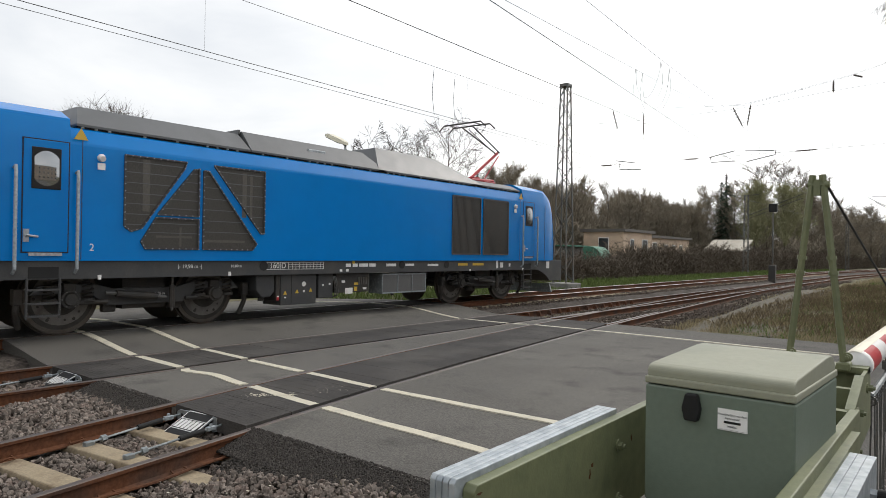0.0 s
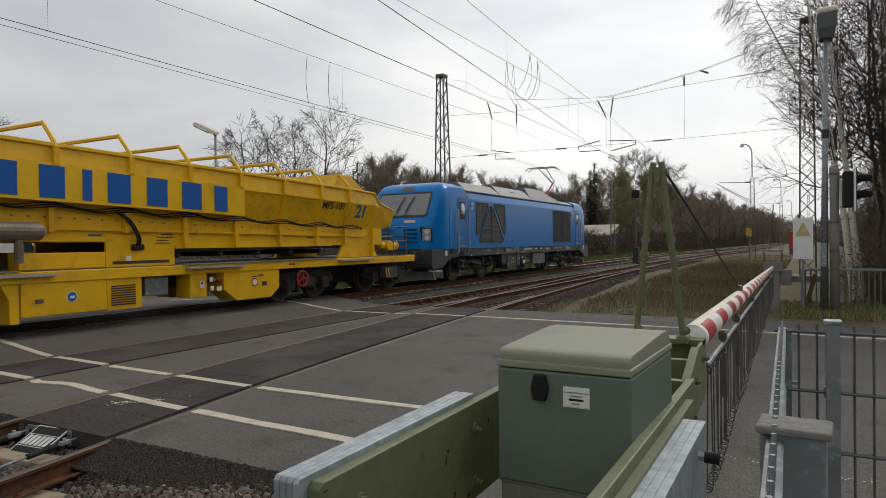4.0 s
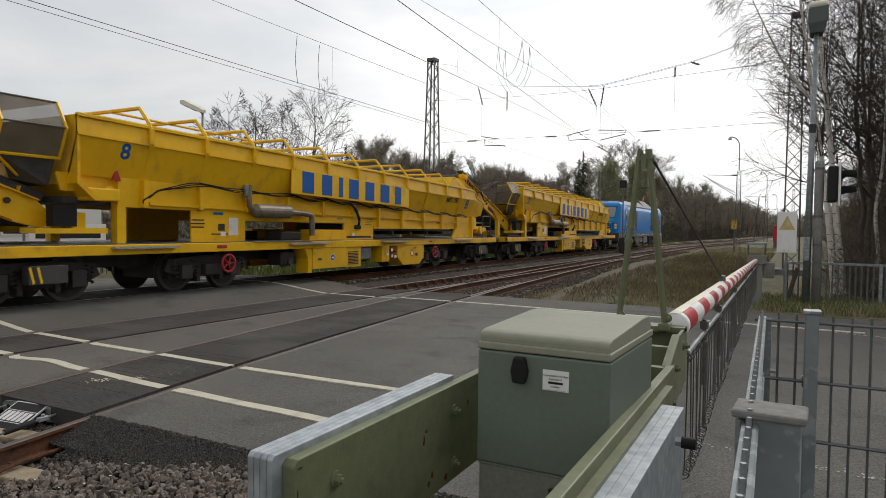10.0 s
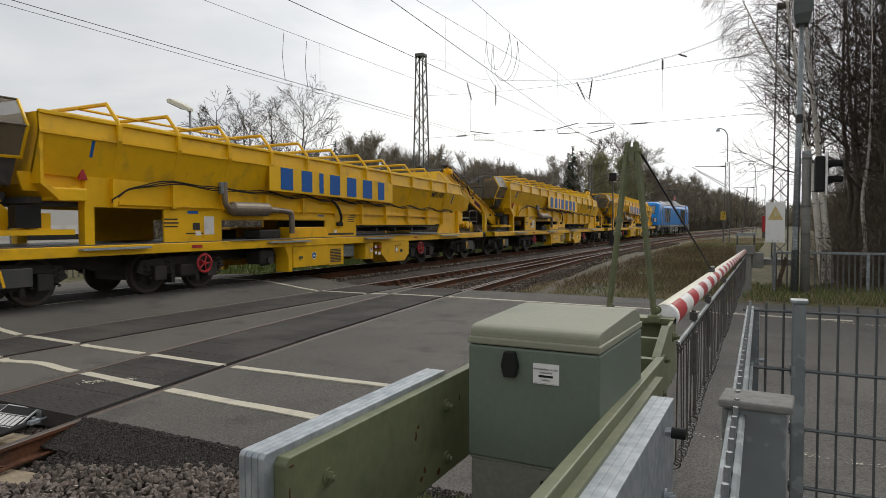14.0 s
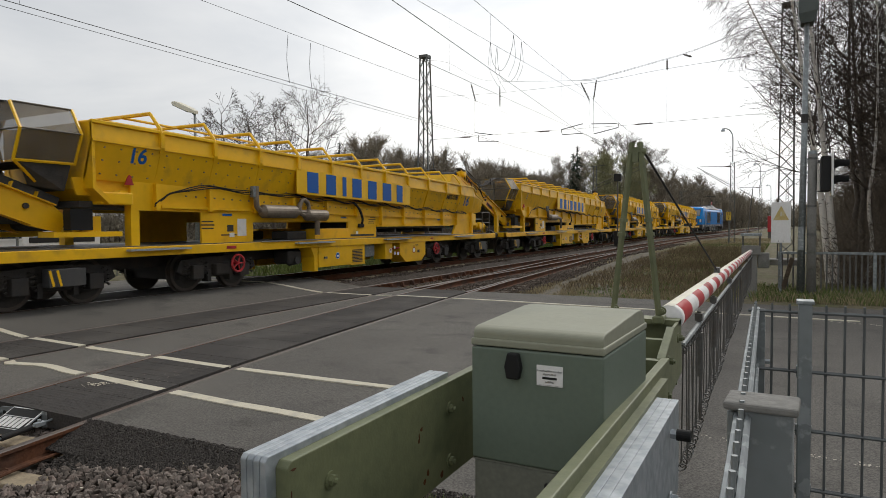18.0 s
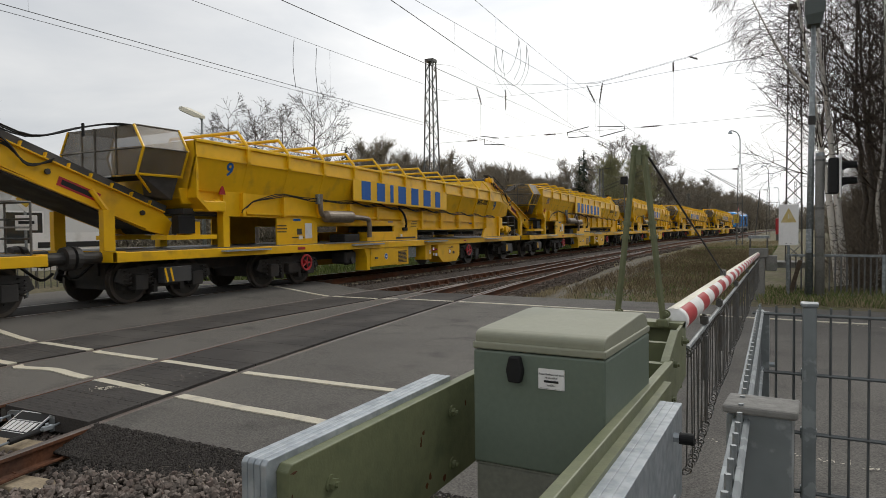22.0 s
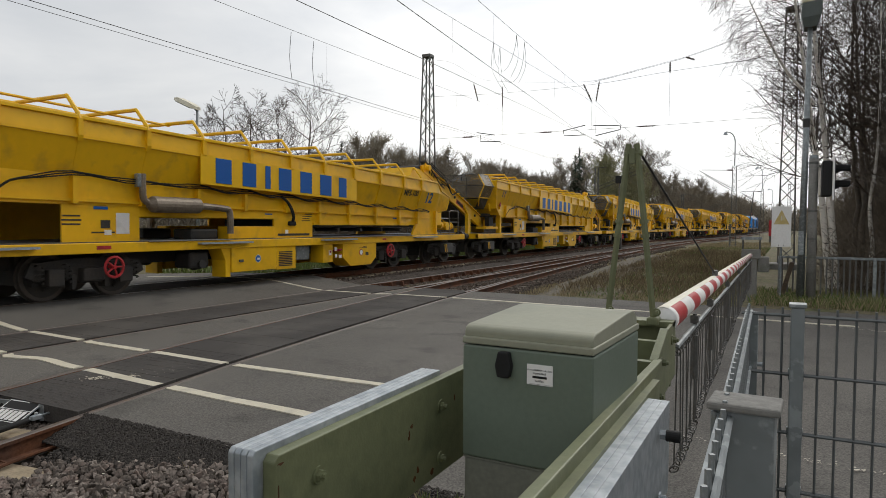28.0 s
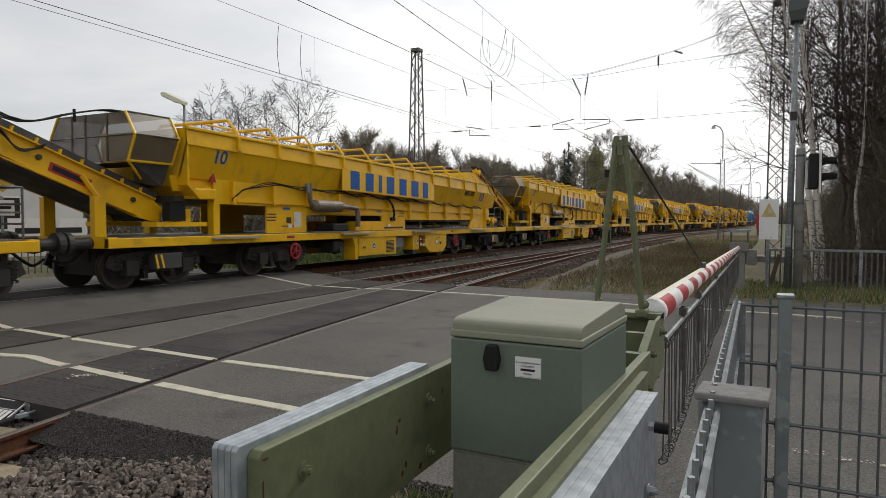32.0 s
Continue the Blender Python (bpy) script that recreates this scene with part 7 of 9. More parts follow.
# ---- street furniture at the far side of the road ----
def build_signs():
    s = thing("warning_sign", "white panel with faded yellow warning triangle on post", "sign", at=pose(-0.03, 17.3, -0.1))
    part("post", rod(bmesh.new(), (0, 0.03, 0), (0, 0.03, 2.2), 0.03, n=10), "zinc_dull", s)
    part("panel", B(-0.205, 0.205, -0.012, 0.0, 1.33, 2.28, bev=0.004), "white", s)
    bm = bmesh.new()
    prism(bm, [(-0.165, 1.86), (0.165, 1.86), (0.0, 2.2)], "y", -0.016, -0.012)
    tri = part("triangle", bm, "ochre", s, "faded ochre triangle")
    part("mark", B(-0.012, 0.012, -0.019, -0.015, 1.95, 2.06), "pale_mark", tri)
    for x in (-0.05, 0.05):
        part("rivet", rod(bmesh.new(), (x, -0.016, 1.37), (x, -0.011, 1.37), 0.012, n=6), "steel", s)
    l = thing("street_lamp", "galvanised street lamp post with angular grey head", "street lamp", at=pose(0.385, 17.4, -0.15))
    part("pole", rod(bmesh.new(), (0, 0, 0), (0.07, 0, 6.45), 0.085, 0.05, n=14), "zinc_dull", l, smooth=True)
    part("band", rod(bmesh.new(), (0.045, 0, 4.15), (0.047, 0, 4.35), 0.078, n=14), "black", l)
    part("hatch", B(-0.06, 0.06, -0.122, -0.1, 1.2, 1.75, bev=0.01), "zinc_dull", l)
    head = loft([[(-0.06, -0.14, 6.42), (0.20, -0.14, 6.42), (0.20, 0.3, 6.42), (-0.06, 0.3, 6.42)], [(-0.11, -0.2, 6.62), (0.28, -0.2, 6.66), (0.28, 0.4, 6.66), (-0.11, 0.4, 6.62)],
                 [(-0.11, -0.2, 6.95), (0.30, -0.2, 7.0), (0.30, 0.4, 7.0), (-0.11, 0.4, 6.95)]])
    part("head", head, "head_grey", l, "dark lamp housing")
    part("head_top", B(-0.11, 0.30, -0.2, 0.4, 6.97, 7.12, bev=0.06), "cream", l)
    g = thing("road_signal", "traffic signal post with hooded black lamp head", "traffic signal", at=pose(0.60, 17.35, -0.15))
    part("post", rod(bmesh.new(), (0, 0, 0), (0, 0, 3.42), 0.095, n=14), "concrete", g, smooth=True)
    part("post_cap", rod(bmesh.new(), (0, 0, 3.42), (0, 0, 3.5), 0.1, 0.08, n=14), "zinc_dull", g)
    hd = part("lamp_head", B(0.16, 0.36, -0.28, 0.28, 2.55, 3.35, bev=0.03), "void", g, "black signal housing")
    part("back_board", B(0.36, 0.40, -0.42, 0.42, 2.45, 3.45, bev=0.015), "white", hd)
    part("board_face", B(0.40, 0.415, -0.38, 0.38, 2.49, 3.41), "void", hd)
    for z in (2.77, 3.13):
        bm = bmesh.new()
        rings = []
        for x, r in ((0.40, 0.15), (0.55, 0.15), (0.72, 0.14)):
            rings.append([bm.verts.new((x, r * math.cos(a), z + r * math.sin(a))) for a in frange(radians(-30 if x < 0.5 else 0), radians(210 if x < 0.5 else 180), 12)])
        for A, C in zip(rings, rings[1:]):
            for i in range(12):
                bm.faces.new((A[i], A[i + 1], C[i + 1], C[i]))
        r = bmesh.ops.solidify(bm, geom=bm.faces[:], thickness=0.01)
        part("hood", bm, "void", hd)
        part("lens", rod(bmesh.new(), (0.41, 0, z), (0.425, 0, z), 0.12, n=18), "dark_red", hd)
    for z in (1.55, 2.2, 3.3):
        part("strap", rod(bmesh.new(), (0, 0, z), (0, 0, z + 0.05), 0.101, n=14), "steel", g)
    part("arm", B(0.1, 0.3, -0.03, 0.03, 3.22, 3.28), "steel", g)
    # old short post with a red-white scrap and a leaning board
    o = thing("leaning_board", "weathered wooden board leaning on the fence", "board", at=pose(-0.02, 17.9, -0.1, 8, 14, 0))
    part("board", B(-0.05, 0.05, -0.02, 0.02, 0, 1.0, bev=0.008), "wood_sleeper", o)
    # railing fence behind the verge
    f = thing("railing_fence", "grey steel bar railing at the verge", "fence", at=pose(-0.05, 18.4, -0.12))
    part("top_rail", B(0, 6.0, -0.03, 0.03, 1.04, 1.10, bev=0.008), "zinc_dull", f)
    part("bottom_rail", B(0, 6.0, -0.02, 0.02, 0.10, 0.15), "zinc_dull", f)
    me = mesh_from(B(-0.018, 0.018, -0.008, 0.008, 0.15, 1.04), "bar", "steel")
    for k in range(50):
        ob = new("bar", me)
        ob.parent = f
        ob.matrix_basis = pose(0.06 + k * 0.12, 0, 0)
    for x in (0.0, 2.0, 4.0, 6.0):
        part("post", B(x - 0.035, x + 0.035, -0.035, 0.035, 0, 1.1), "zinc_dull", f)
    # lamps beside the line
    k = thing("platform_lamp", "street lamp with flat grey head behind the tracks", "street lamp", at=pose(-21.75, 19.6, -0.2))
    part("pole", rod(bmesh.new(), (0, 0, 0), (0, 0, 6.62), 0.09, 0.05, n=10), "zinc_dull", k, smooth=True)
    part("arm", rod(bmesh.new(), (0, 0, 6.55), (-0.2, 0.0, 6.72), 0.05, n=8), "zinc_dull", k)
    part("head", loft([[(0.08, -0.12, 6.58), (0.08, 0.10, 6.58), (0.08, 0.10, 6.70), (0.08, -0.12, 6.70)], [(-0.25, -0.22, 6.69), (-0.25, 0.18, 6.69), (-0.25, 0.16, 6.88), (-0.25, -0.2, 6.88)], [(-0.95, -0.25, 6.98), (-0.95, 0.2, 6.98), (-0.95, 0.18, 7.17), (-0.95, -0.22, 7.17)], [(-1.18, -0.18, 7.09), (-1.18, 0.14, 7.09), (-1.18, 0.12, 7.18), (-1.18, -0.16, 7.18)]]), "cream", k, "pale flat lamp head")
    part("lens", loft([[(-0.28, -0.18, 6.665), (-0.28, 0.14, 6.665), (-0.28, 0.14, 6.70), (-0.28, -0.18, 6.70)], [(-1.10, -0.20, 7.01), (-1.10, 0.16, 7.01), (-1.10, 0.16, 7.05), (-1.10, -0.20, 7.05)]]), "head_grey", k, "dark glass under the lamp head")
    k2 = copy_thing(k, pose(-29.0, -3.0, -0.2, 0, 0, 150))
    # far lattice lamp mast by the line
    fm = thing("lamp_mast", "slim lattice lamp mast with curved arm beside the line", "mast", at=pose(-3.72, 59.3, -0.2))
    bm = bmesh.new()
    lattice(bm, 0.0, 6.9, 0.22, 0.14, 14, 0.028)
    part("lattice", bm, "mast", fm)
    bm = bmesh.new()
    tube(bm, spline([(0, 0, 6.9), (0, 0, 8.6), (-0.05, 0, 9.2), (-0.3, 0, 9.6), (-0.7, 0, 9.75)], 5), 0.045, 8)
    part("arm", bm, "zinc_dull", fm)
    bm = bmesh.new()
    rod(bm, (-0.75, 0, 9.75), (-0.75, 0, 9.5), 0.06, 0.2, n=12)
    part("shade", bm, "zinc", fm)
    for a, b in (((0, 0, 4.95), (-2.75, 0, 6.6)), ((0, 0, 4.75), (-2.3, 0, 6.25)), ((-0.1, 0, 6.55), (-2.5, 0, 6.65))):
        part("bracket_tube", rod(bmesh.new(), a, b, 0.022, n=6), "mast", fm)
    part("insulator", rod(bmesh.new(), (-0.15, 0, 6.56), (-0.55, 0, 6.58), 0.06, n=8), "ceramic", fm)
    for x, y in ((-2.6, 95.0), (-2.2, 150.0)):
        copy_thing(fm, pose(x, y, -0.3))
    n = thing("number_board", "small yellow board with dark digits on the mast", "sign", at=pose(-3.84, 57.0, -0.4))
    part("post", rod(bmesh.new(), (0, 0.03, -0.1), (0, 0.03, 3.0), 0.03, n=8), "mast", n)
    part("board", B(-0.19, 0.19, -0.02, 0.02, 2.3, 2.98, bev=0.01), "amber", n)
    text_part("digits", "13", 0.3, pose(0, -0.025, 2.82, 90, 0, 0), "void", n, 0.003)
    text_part("digits", "2", 0.3, pose(0, -0.025, 2.48, 90, 0, 0), "void", n, 0.003)


def lattice(bm, z0, z1, w0, w1, n, r=0.035):
    """Four tapering legs with diagonal braces."""
    def c(k, i):
        f = k / n
        w = w0 + (w1 - w0) * f
        sx, sy = ((-1, -1), (1, -1), (1, 1), (-1, 1))[i % 4]
        return Vector((sx * w, sy * w, z0 + (z1 - z0) * f))
    for i in range(4):
        rod(bm, c(0, i), c(n, i), r, n=4)
    for k in range(n):
        for i in range(4):
            a, b = (i, i + 1) if (k + i) % 2 else (i + 1, i)
            rod(bm, c(k, a), c(k + 1, b), r * 0.55, n=3, caps=False)


# ---- overhead line ----
def insulator(parent, a, b):
    bm = bmesh.new()
    a, b = Vector(a), Vector(b)
    rod(bm, a, b, 0.025, n=5)
    for k in range(5):
        p = a.lerp(b, 0.18 + 0.16 * k)
        rod(bm, p, p + (b - a).normalized() * 0.03, 0.06, 0.035, n=8)
    return part("insulator", bm, "ceramic", parent)


def build_overhead():
    for x, nm in ((-16.87, "overhead_mast"), (0.12, "overhead_mast")):
        m = thing(nm, "grey steel lattice mast of the overhead line", "mast", "overhead line masts", at=pose(x, 30.6, -0.3))
        bm = bmesh.new()
        lattice(bm, 0, 10.85, 0.40 if x < -10 else 0.30, 0.19 if x < -10 else 0.22, 18, 0.042 if x < -10 else 0.04)
        part("lattice", bm, "mast", m)
        part("head", B(-0.24, 0.24, -0.24, 0.24, 10.8, 10.95), "mast", m)
        part("footing", B(-0.7, 0.7, -0.7, 0.7, -0.2, 0.5, bev=0.04), "concrete", m)
        if x < -10:
            copy_thing(m, pose(0.8, 155, -0.3))
    for y, x, hh in ((74.2, -19.0, 8.6), (118.0, -15.45, 7.4), (160.0, -14.6, 6.9)):
        m = thing("overhead_mast", "slim pale lattice mast with sloping bracket tubes", "mast", "overhead line masts", at=pose(x, y, -0.3))
        bm = bmesh.new()
        lattice(bm, 0, hh, 0.24, 0.17, 18, 0.035)
        part("lattice", bm, "mast", m)
        part("crossbar", rod(bmesh.new(), (-0.5, 0, hh - 0.1), (1.2, 0, hh), 0.03, n=6), "mast", m)
        for dz in (0.0, -0.35):
            part("bracket_tube", rod(bmesh.new(), (0.2, 0, 6.4 + dz), (5.4, 0, 8.5 + 1.2 * dz), 0.032, n=6), "mast", m)
        insulator(m, (0.35, 0, 6.46), (0.95, 0, 6.7))
    Y = 30.6
    h = thing("headspan", "steel cross wires and insulators between two masts", "overhead line")
    def wire(name, pts, r=0.008, parent=h, n=4):
        return part(name, tube(bmesh.new(), spline(pts, 6), r, n), "wire", parent)
    up = [(-16.87, 10.4), (-15.5, 10.1), (-14.0, 9.2), (-12.6, 8.85), (-8.5, 8.45), (-7.7, 8.45), (-4.6, 8.97), (-3.9, 9.1), (-2.1, 9.6), (0.1, 10.4)]
    wire("span_wire", [(x, Y, z) for x, z in up])
    wire("span_wire", [(x, Y + 0.15, z + 0.08) for x, z in up[4:]])
    wire("cross_wire", [(x, Y, z) for x, z in ((-16.87, 8.45), (-12.6, 8.28), (-7.9, 8.3), (-4.66, 8.55), (0.1, 8.75))])
    wire("cross_wire", [(x, Y, z) for x, z in ((-16.87, 6.2), (-12.7, 6.22), (-5.7, 6.2), (0.1, 6.28))])
    for a, b in (((-14.2, Y, 8.9), (-13.95, Y, 8.0)), ((-12.61, Y, 8.6), (-12.61, Y, 7.6)), ((-8.5, Y, 8.35), (-8.1, Y, 7.5)), ((-7.76, Y, 8.4), (-7.9, Y, 7.5)), ((-4.62, Y, 8.97), (-4.62, Y, 8.5)), ((-14.8, Y, 6.2), (-14.2, Y, 6.2)), ((-10.6, Y, 6.2), (-10.0, Y, 6.2)), ((-6.0, Y, 6.2), (-5.2, Y, 6.2)), ((-3.95, Y, 9.1), (-3.6, Y, 8.95))):
        insulator(h, a, b)
    for pts in ([(-14.0, Y, 6.4), (-13.0, Y, 6.22)], [(-13.8, Y, 6.25), (-13.8, Y, 5.95), (-12.7, Y, 5.88)], [(-9.46, Y, 6.22), (-9.4, Y, 5.98), (-8.4, Y, 5.97)], [(-9.46, Y, 6.22), (-8.4, Y, 6.42)], [(-6.75, Y, 6.3), (-6.75, Y, 6.12), (-7.9, Y, 5.9)], [(-6.8, Y, 6.3), (-8.0, Y, 6.38)]):
        part("steady_arm", tube(bmesh.new(), pts, 0.022, 5), "wire", h)
    for x, z0, z1 in ((-14.0, 6.3, 8.0), (-12.6, 6.2, 7.6), (-8.1, 6.0, 7.5), (-7.9, 6.0, 7.5), (-4.62, 6.2, 8.5)):
        part("dropper", rod(bmesh.new(), (x, Y, z0), (x, Y, z1), 0.006, n=3), "wire", h)
    # running wires: contact and carrier for each track
    def line(name, label, plan, zc, zm, sag):
        o = thing(name, label, "overhead line", "contact lines")
        ys = [-40, -20, 0, 15, 30.6, 60, 75, 92, 107, 125, 140, 155, 200, 260]
        part("contact_wire", tube(bmesh.new(), [(plan(y) + bend(y), y, zc) for y in ys], 0.008, 4), "wire", o)
        cm = []
        for y in frange(-40, 30.6, 18) + frange(33, 92, 14) + frange(96, 260, 16):
            a, b = (-40, 30.6) if y <= 30.6 else ((30.6, 92) if y <= 92 else (92, 260))
            f = (y - a) / (b - a)
            cm.append((plan(y) + bend(y), y, zm - sag * 4 * f * (1 - f)))
        part("carrier_wire", tube(bmesh.new(), cm, 0.006, 4), "wire", o)
        for y in frange(-30, 120, 16):
            a, b = (-40, 30.6) if y <= 30.6 else ((30.6, 92) if y <= 92 else (92, 260))
            f = (y - a) / (b - a)
            zz = zm - sag * 4 * f * (1 - f)
            part("dropper", rod(bmesh.new(), (plan(y) + bend(y), y, zc), (plan(y) + bend(y), y, zz), 0.003, n=3), "wire", o)
        return o
    a = line("contact_line", "thin contact wires over the main track", lambda y: X_T + 0.15 * math.cos(y * 0.05), 5.95, 7.62, 0.35)
    part("contact_wire", tube(bmesh.new(), [(X_T - 0.35, y, 5.98) for y in (-40, 30, 160)], 0.006, 4), "wire", a)
    b = line("contact_line", "thin contact wires over the turnout track", lambda y: -8.5 - (0.9 * min(1, max(0, (y - 30) / 60))), 6.05, 7.8, 0.35)
    c = line("contact_line", "thin contact wires over the branch track", lambda y: -5.65 - 0.093 * y if y < 30.6 else -8.5 - 0.016 * (y - 30.6), 6.0, 8.1, 0.93)
    # flexible jumpers hanging in loops
    j = thing("jumper_cables", "loose jumper cables looping between the wires", "cable")
    for x0, y0, x1, y1, low in ((-6.98, 18.0, -8.5, 19.85, 6.55), (-7.04, 18.8, -8.5, 20.4, 6.30)):
        part("loop", tube(bmesh.new(), spline([(x0, y0, 7.2), (x0 - 0.08, y0 + 0.1, low + 0.35), (x0 - 0.4, y0 + 0.5, low), (x1 + 0.55, y1 - 0.5, low), (x1 + 0.12, y1 - 0.1, low + 0.4), (x1, y1, 7.64)], 6), 0.007, 5), "wire", j)
        part("loop", tube(bmesh.new(), spline([(x1, y1, 7.64), (x1 - 0.05, y1, 6.8), (x1 + 0.25, y1 + 0.2, 6.12)], 5), 0.006, 4), "wire", j)
        part("loop", tube(bmesh.new(), spline([(x0, y0, 7.2), (x0 + 0.05, y0, 6.5), (x0 - 0.25, y0 + 0.2, 6.05)], 5), 0.006, 4), "wire", j)
    for y in (15.3, 16.35):
        part("loop", tube(bmesh.new(), spline([(X_T, y, 7.36), (X_T + 0.03, y - 0.1, 6.6), (X_T - 0.05, y + 0.1, 5.97)], 5), 0.008, 5), "wire", j)


# ---- trees and woods ----
def grow(segs, p, d, length, r, depth, rnd, spread, droop, ratio, kids, kink=0.16):
    """Recursive branches: appends (a, b, r0, r1, depth)."""
    n = 3 if depth > 1 else 2
    q = p
    for k in range(n):
        d2 = (d + Vector((rnd.uniform(-1, 1), rnd.uniform(-1, 1), rnd.uniform(-0.6, 0.8))) * kink + Vector((0, 0, droop))).normalized()
        e = q + d2 * (length / n)
        r1 = r * (1 - 0.22)
        segs.append((q, e, r, r1, depth))
        if depth > 0 and (k > 0 or depth < 3):
            for c in range(kids if k == n - 1 else max(1, kids - 1)):
                ax = Vector((rnd.uniform(-1, 1), rnd.uniform(-1, 1), rnd.uniform(-0.3, 0.7))).normalized()
                dd = (d2 * (1 - spread) + ax * spread).normalized()
                grow(segs, e, dd, length * ratio * rnd.uniform(0.75, 1.15), r1 * 0.58, depth - 1, rnd, spread, droop, ratio, kids, kink)
        q, d, r = e, d2, r1


def slivers(segs, per, length, width, up, rnd, fan=0.7):
    """Fine twigs along branches: thin tapering triangles."""
    verts, faces = [], []
    for a, b, *rest in segs:
        d = (b - a).normalized()
        for k in range(per):
            p = a.lerp(b, rnd.random())
            v = (d * 0.5 + Vector((rnd.uniform(-1, 1), rnd.uniform(-1, 1), rnd.uniform(-0.7, 0.7) + up)) * fan).normalized() * length * rnd.uniform(0.5, 1.3)
            s = v.cross(Vector((rnd.uniform(-1, 1), rnd.uniform(-1, 1), rnd.uniform(-1, 1)))).normalized() * width * 0.5
            i = len(verts)
            verts += [tuple(p - s), tuple(p + s), tuple(p + v)]
            faces.append((i, i + 1, i + 2))
    return verts, faces


def tree_meshes(seed, height, girth, depth=4, spread=0.5, droop=0.02, ratio=0.68, kids=2, stems=1, lean=0.1, trunk_f=0.3, rmin=0.006, twigs=0, tlen=0.5, twid=0.012, tup=0.3, kink=0.16):
    rnd = random.Random(seed)
    segs = []
    for s in range(stems):
        d = Vector((rnd.uniform(-lean, lean) * (1 + stems * 0.8), rnd.uniform(-lean, lean) * (1 + stems * 0.8), 1)).normalized()
        p = Vector((rnd.uniform(-0.2, 0.2) * (stems > 1), rnd.uniform(-0.2, 0.2) * (stems > 1), 0))
        base = p + d * height * trunk_f * 0.5
        segs.append((p, base, girth, girth * 0.85, depth + 1))
        grow(segs, base, d, height * trunk_f * 1.15, girth * 0.85, depth, rnd, spread, droop, ratio, kids, kink)
    k = height / max(q[1].z for q in segs)
    segs = [(a * k, b * k, r0, r1, dep) for a, b, r0, r1, dep in segs]
    bt, bc = bmesh.new(), bmesh.new()
    for a, b, r0, r1, dep in segs:
        thick = dep >= depth - 1
        rod(bt if thick else bc, a, b, max(r0, rmin), max(r1, rmin * 0.7), n=6 if thick else 3, caps=False)
    if twigs:
        verts, faces = slivers([q for q in segs if q[4] <= 1], twigs, tlen, twid, tup, rnd)
        vs = [bc.verts.new(v) for v in verts]
        for f in faces:
            bc.faces.new([vs[k] for k in f])
    return bt, bc


def crown_tree(seed, height, girth, line, wide, low, limbs, up, per, tlen, twid, curl=0.12, side=3, thin=0.011):
    """A bare tree: a leader along a line of points, rising limbs, side branches and fine twigs."""
    rnd = random.Random(seed)
    bt, bc = bmesh.new(), bmesh.new()
    pts = [Vector(p) + Vector((rnd.uniform(-1, 1), rnd.uniform(-1, 1), 0)) * 0.05 * (k % 3 > 0) for k, p in enumerate(spline(line, 5))]
    n = len(pts) - 1
    for k, (a, b) in enumerate(zip(pts, pts[1:])):
        rod(bt, a, b, max(0.012, girth * (1 - k / n) ** 0.8), max(0.010, girth * (1 - (k + 1) / n) ** 0.8), n=7, caps=False)
    segs = []

    def branch(q, d, length, r, steps, kids):
        for s in range(steps):
            d = (d + Vector((rnd.uniform(-1, 1), rnd.uniform(-1, 1), rnd.uniform(-1, 1))) * 0.22 + Vector((0, 0, curl))).normalized()
            e = q + d * length / steps
            rod(bc, q, e, max(thin, r * (1 - s / steps)), max(thin * 0.8, r * (1 - (s + 1) / steps)), n=3, caps=False)
            segs.append((q, e))
            q = e
            if kids and s < steps - 1:
                for c in range(2):
                    v = d.cross(Vector((rnd.uniform(-1, 1), rnd.uniform(-1, 1), rnd.uniform(-1, 1)))).normalized()
                    branch(q, (d * 0.75 + v * 0.75).normalized(), length * rnd.uniform(0.4, 0.7) * (1.15 - s / steps), r * 0.45, 3 if kids > 1 else 2, kids - 1)
    for k in range(limbs):
        f = low + (0.97 - low) * (k + rnd.random()) / limbs
        g = f * n
        p = pts[int(g)].lerp(pts[min(n, int(g) + 1)], g - int(g))
        a = k * 2.4 + rnd.uniform(-0.5, 0.5)
        w = (f - low) / (1 - low)
        length = wide * (0.5 + 0.5 * math.sin(math.pi * min(1, 0.25 + w * 0.9))) * rnd.uniform(0.75, 1.2)
        d = Vector((math.cos(a), math.sin(a), up * rnd.uniform(0.6, 1.4) * (0.8 + 0.6 * w))).normalized()
        branch(p, d, length, girth * 0.42 * (1 - 0.7 * w), 5, side)
    v, f = slivers(segs, per, tlen, twid, curl, rnd, 0.75)
    vs = [bc.verts.new(q) for q in v]
    for q in f:
        bc.faces.new([vs[i] for i in q])
    return bt, bc


